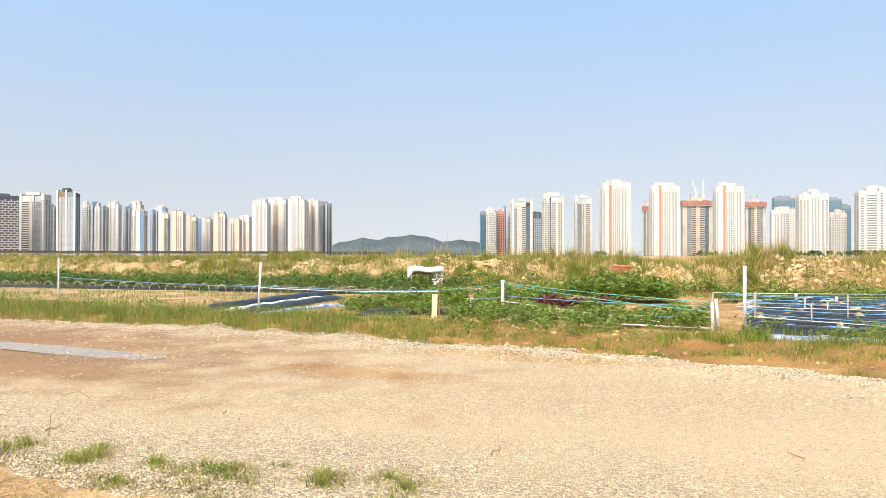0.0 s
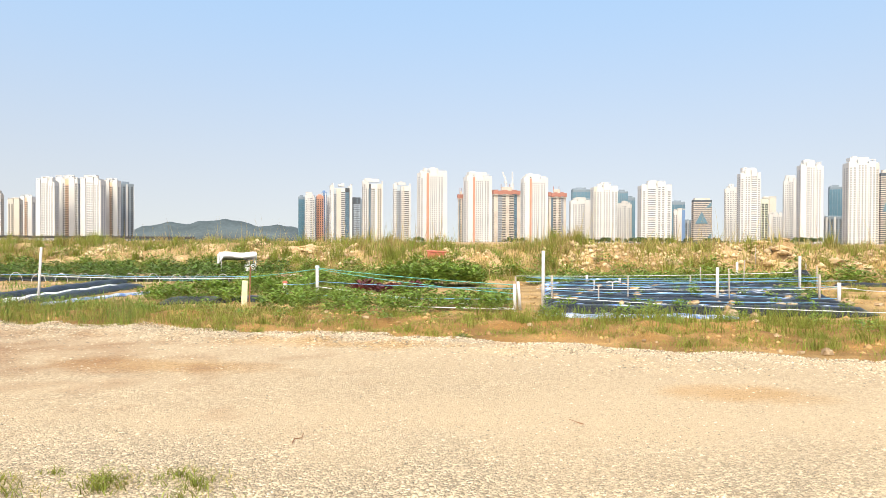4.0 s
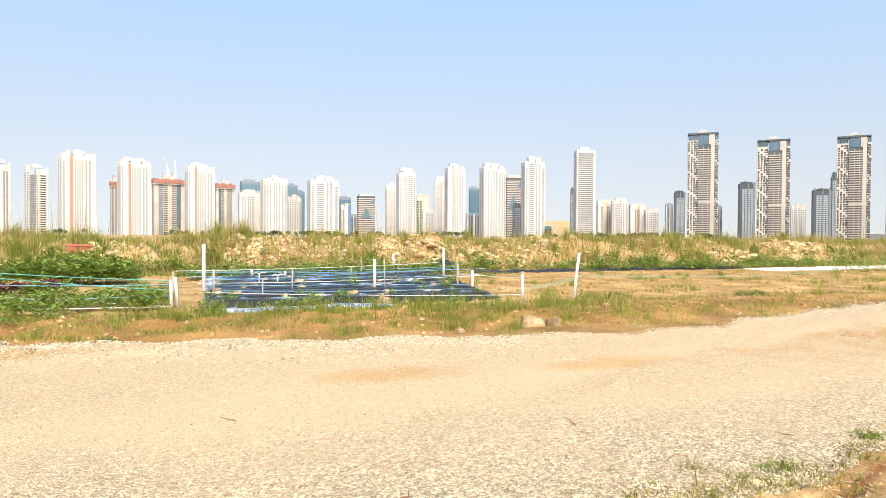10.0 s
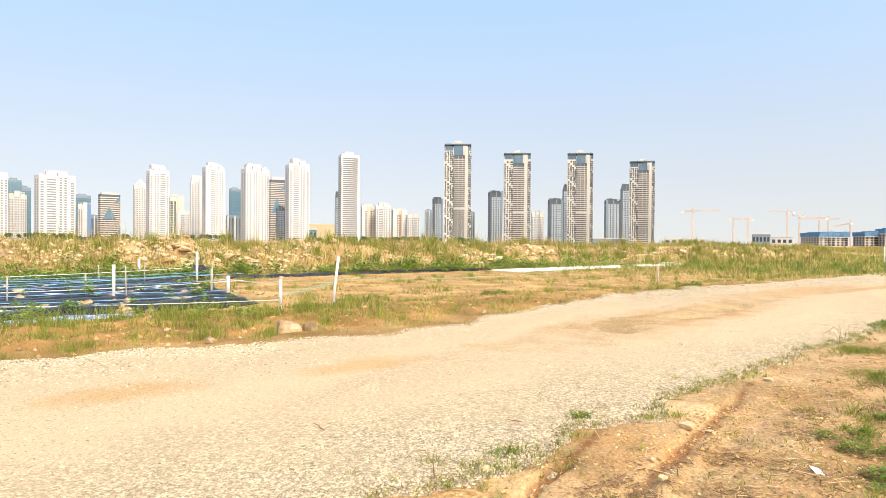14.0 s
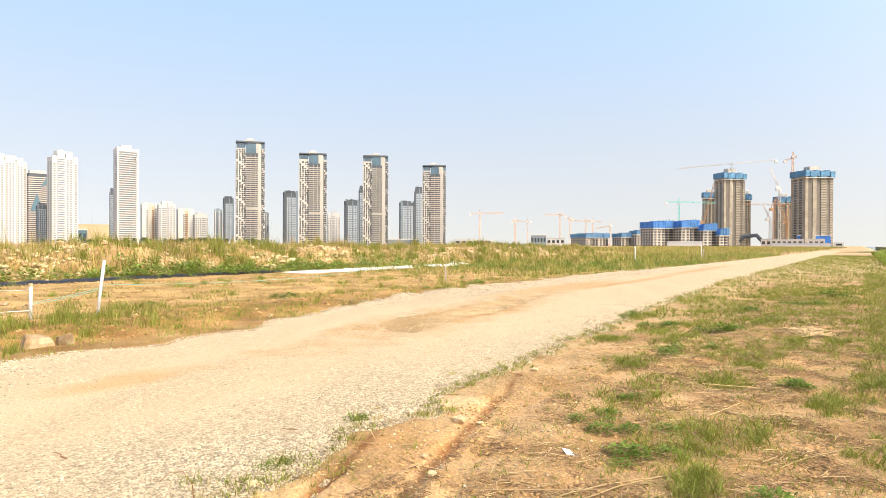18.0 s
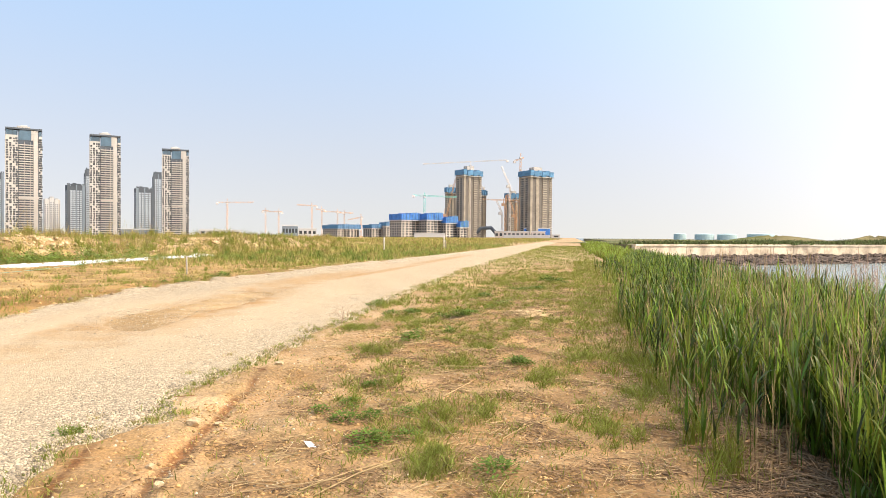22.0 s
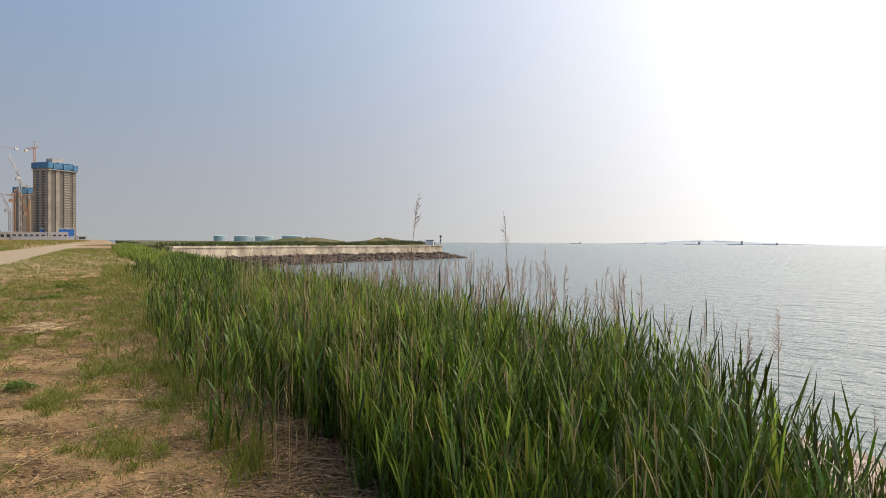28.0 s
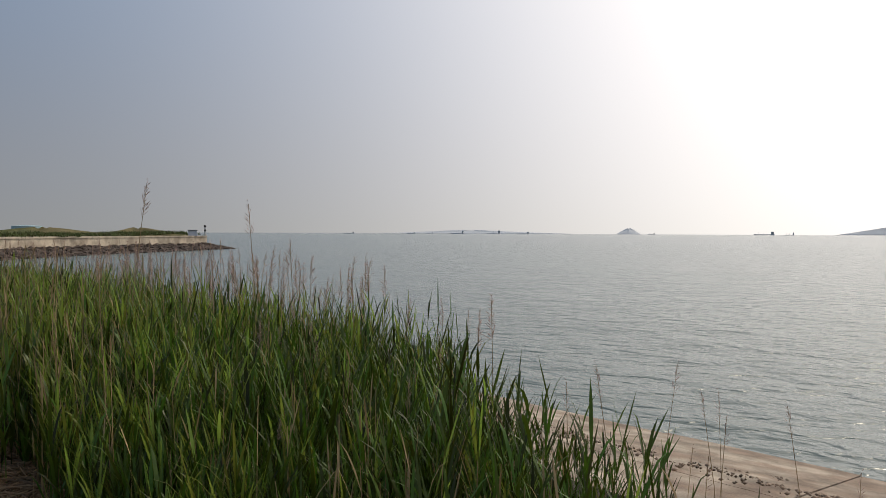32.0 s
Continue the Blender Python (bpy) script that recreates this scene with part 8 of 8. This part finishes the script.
clumps("reed_mouth_tufts", np.array([6.17, 6.05, 5.7, 5.46, 5.3, 8.3, 9.2, 5.9]), np.array([-0.78, -0.7, -0.85, -0.85, -0.7, -0.6, -0.75, -0.95]), 80, 0.09, (0.14, 0.48), (0.006, 0.012), YGRASS, 0.5, "fresh green tufts of long grass before the reeds", segs=3)


def plume_reed(seed, h, fluffy):
    """A tall dry reed with a feathery brown head."""
    r = random.Random(seed)
    stem, head = Build(), Build()
    lean = r.uniform(0.02, 0.10)
    stem.tube([(0, 0, -0.05), (lean * h * 0.3, 0, h * 0.55), (lean * h, 0, h)], 0.0045, 4, 0.002)
    for k in range(fluffy):
        s = k / fluffy
        z = h * 0.86 + h * 0.16 * s
        x = lean * h * (z / h) ** 2
        a = r.random() * 6.28
        L = (0.095 * (1 - s) + 0.022) * r.uniform(0.3, 1.15)
        d = Vector((math.cos(a) * 0.45 + 0.4, math.sin(a) * 0.45, r.uniform(0.35, 1.0))).normalized() * L
        w_ = d.cross(Vector((math.cos(a + 1.3), math.sin(a + 1.3), 0.2))).normalized() * 0.0017
        p = Vector((x, 0, z))
        head.add([p, p + d * 0.5 + w_, p + d, p + d * 0.5 - w_], [(0, 1, 2, 3)])
    m1, m2 = stem.mesh("stalk"), head.mesh("plume")
    m1.materials.append(REEDOLD)
    m2.materials.append(PLUME)
    return m1, m2


PLUMES = [plume_reed(k, 1.85 + 0.03 * k, f) for k, f in enumerate((56, 72, 34, 50, 24))]


def plume_at(x, y, top, k, turn):
    t = tagged(new("plume_reed"), "tall dry reed with a feathery brown plume", "reed", "plumed reeds")
    part("stalk", PLUMES[k][0], None, t)
    part("plume", PLUMES[k][1], None, t)
    z = zat(x, y)
    s = (top - z) / (1.85 + 0.03 * k)
    t.matrix_basis = pose(x, y, z, 0, 0, turn) @ Matrix.Diagonal((s, s, s, 1))


rnd = random.Random(41)
plume_at(5.75, -5.2, 2.04, 0, 200)
plume_at(5.2, -6.48, 1.88, 2, 100)
plume_at(3.15, -5.0, 1.30, 1, 30)
plume_at(1.80, -4.2, 1.20, 1, 80)
for k in range(200):
    u = rnd.uniform(2.4, 16) if k % 3 else rnd.uniform(5.5, 9.5)
    v = max(-1.7 - 0.85 * max(u - 1.2, 0), -4.6) + rnd.random() ** 2 * 2.2
    top = 0.25 + 1.15 * float(smooth(1.5, 6.5, u)) + rnd.uniform(-0.5, 0.2) * rnd.random() - 0.06
    plume_at(*xy(u, v), top, k % 5, rnd.uniform(0, 360))
for k in range(14):
    u, v = rnd.uniform(1.2, 3.6), rnd.uniform(-4.6, -2.4)
    plume_at(*xy(u, v), rnd.uniform(0.0, 0.35) + 0.24 * u * rnd.uniform(0.5, 1.0), (4, 2)[k % 2], rnd.uniform(0, 360))


# twigs, pale clods and scraps near the track
rnd = random.Random(61)
for u, v in ((-4.6, 5.6), (-1.7, 5.4), (0.5, 6.2), (3.2, 5.2), (-5.6, 4.5), (4.6, 4.3), (6.5, 3.9), (7.9, 3.8), (1.4, 4.1), (9.0, 2.0)):
    x, y = xy(u, v)
    L = rnd.uniform(0.05, 0.11)
    b = Build()
    b.tube([(-L, 0, 0.008), (-L * 0.3, 0.02, 0.02), (L * 0.3, -0.012, 0.014), (L, 0.015, 0.03)], 0.006, 5, 0.003)
    z = float(height(u, v)) + (0.034 if float(road_edges(np.array([u]))[0][0]) < v else 0.002)
    tagged(part("twig", b, RUSTWOOD, at=pose(x, y, z, 0, 0, rnd.uniform(0, 180))), "short dark dead twig lying on the ground", "twig", "dead twigs")
for k, (u, v, s) in enumerate(((5.71, 3.31, 0.16), (5.9, 3.2, 0.09), (8.3, 3.75, 0.13), (4.4, 2.75, 0.1), (4.75, 3.05, 0.08), (3.6, 3.62, 0.12), (9.5, 1.8, 0.1), (-2.6, 4.05, 0.09), (-1.9, 4.2, 0.07), (-0.8, 4.5, 0.06))):
    rock(*xy(u, v), s, s * 0.8, s * 0.55, 700 + k, BANKROCK, "small pale lump of dry earth beside the track", rnd.uniform(0, 180), "clod", 0.4)
# the trodden ground behind and beside the viewpoint
u, v = patchy(9000, -10, 3, -3.6, 3.5, 1.1, 0.0)
straws("straw_scatter", u, v, H(len(u), 0.03, 0.2), H(len(u), 0.003, 0.008), STRAW, "dead straw scattered over the trodden soil")
u, v = patchy(6000, -10, 3, -3.6, 3.5, 1.0, 0.0)
pebbles("trodden_clods", u, v, H(len(u), 0.005, 0.018), CLOD, "crumbs of dry soil on the trodden ground", False)
u, v = patchy(7000, -12, 3, -4.5, 3.8, 1.2, 0.2)
blades("back_strip_grass", u, v, H(len(u), 0.04, 0.16), H(len(u), 0.005, 0.01), YGRASS, 0.9, "short green grass on the trodden soil by the shore")
u, v = patchy(5000, -12, 3, -4.5, 3.8, 1.0, 0.1)
straws("back_straw", u, v, H(len(u), 0.03, 0.2), H(len(u), 0.003, 0.008), STRAW, "dead straw lying on the soil by the shore")

# ragged growth over the mounds of the jetty
n_ = 26000
s_ = RS.rand(n_)
jx, jy = 89 + 20 * s_ + RS.normal(5, 5, n_), -50 - 68 * s_ + RS.normal(0, 3, n_)
rise_ = 0.75 + 1.1 * np.exp(-(((jy + 88) / 14) ** 2) - ((jx - 117 - (jy + 88) * -0.3) / 7) ** 2) + 1.1 * np.exp(-(((jy + 112) / 9) ** 2))
ok = (jx > 86.5 + (-50 - jy) * 0.28 + 2.0) & (rough(jx, jy, 7.0) + RS.normal(0, 0.2, n_) > 0.1)
jx, jy, rise_ = jx[ok], jy[ok], rise_[ok]
ju, jv = jx * UX + jy * UY, -jx * UY + jy * UX
blades("jetty_grass", ju, jv, H(len(ju), 0.2, 0.9), H(len(ju), 0.10, 0.24), DARKGROWTH, 0.5, "rough dark green growth on the jetty", base=np.full(len(ju), 0.7) + 0.5 * (rise_ - 0.75))

# young onions in a row before the first bed
u = RS.uniform(0.5, 7.0, 150)
clumps("onion_row", u, 15.05 + 0.1 * u + RS.normal(0, 0.05, 150), 7, 0.03, (0.18, 0.42), (0.010, 0.016), GRASS, 0.25, "row of young green onions along the first bed")

# a heap of pale dead leaves, bent dry stems by the track, and long stalks on the soil
u, v = RS.normal(14.4, 0.28, 500), RS.normal(1.07, 0.13, 500)
straws("leaf_heap", u, v, H(500, 0.05, 0.22), H(500, 0.012, 0.03), STRAW, "small heap of pale dead reed leaves on the soil").location.z = 0.03
for k, (u, v, h_, a_) in enumerate(((12.0, 4.25, 0.27, 0.4), (12.2, 4.3, 0.32, 2.8), (11.8, 4.2, 0.24, 1.2), (12.5, 4.35, 0.3, 5.0), (-5.4, 4.3, 0.4, 0.8), (3.2, 3.7, 0.22, 2.0))):
    x, y = xy(u, v)
    b = Build()
    b.tube([(0, 0, -0.03), (0.05 * h_, 0, 0.5 * h_), (0.3 * h_, 0, 0.9 * h_), (0.62 * h_, 0.03, 0.95 * h_), (0.9 * h_, 0.05, 0.7 * h_)], 0.004, 5, 0.002)
    tagged(part("dry_stem", b, RUSTWOOD, at=pose(x, y, zat(x, y) + 0.02, 0, 0, math.degrees(a_))), "thin bent dry stem at the edge of the track", "dry stem", "dry stems")
for (u0, v0), (u1, v1) in (((4.35, 1.98), (5.35, 1.35)), ((4.5, 1.75), (5.9, 1.05)), ((5.9, 0.75), (6.9, 0.2))):
    (x0, y0), (x1, y1) = xy(u0, v0), xy(u1, v1)
    b = Build()
    b.tube([(x0 + (x1 - x0) * q, y0 + (y1 - y0) * q + 0.02 * math.sin(q * 5), zat(x0 + (x1 - x0) * q, y0 + (y1 - y0) * q) + 0.014 + 0.02 * q * (1 - q)) for q in (0, 0.25, 0.5, 0.75, 1)], 0.006, 5, 0.003)
    tagged(part("reed_stalk", b, REEDOLD), "long dead reed stalk lying across the soil", "reed stalk", "fallen stalks")
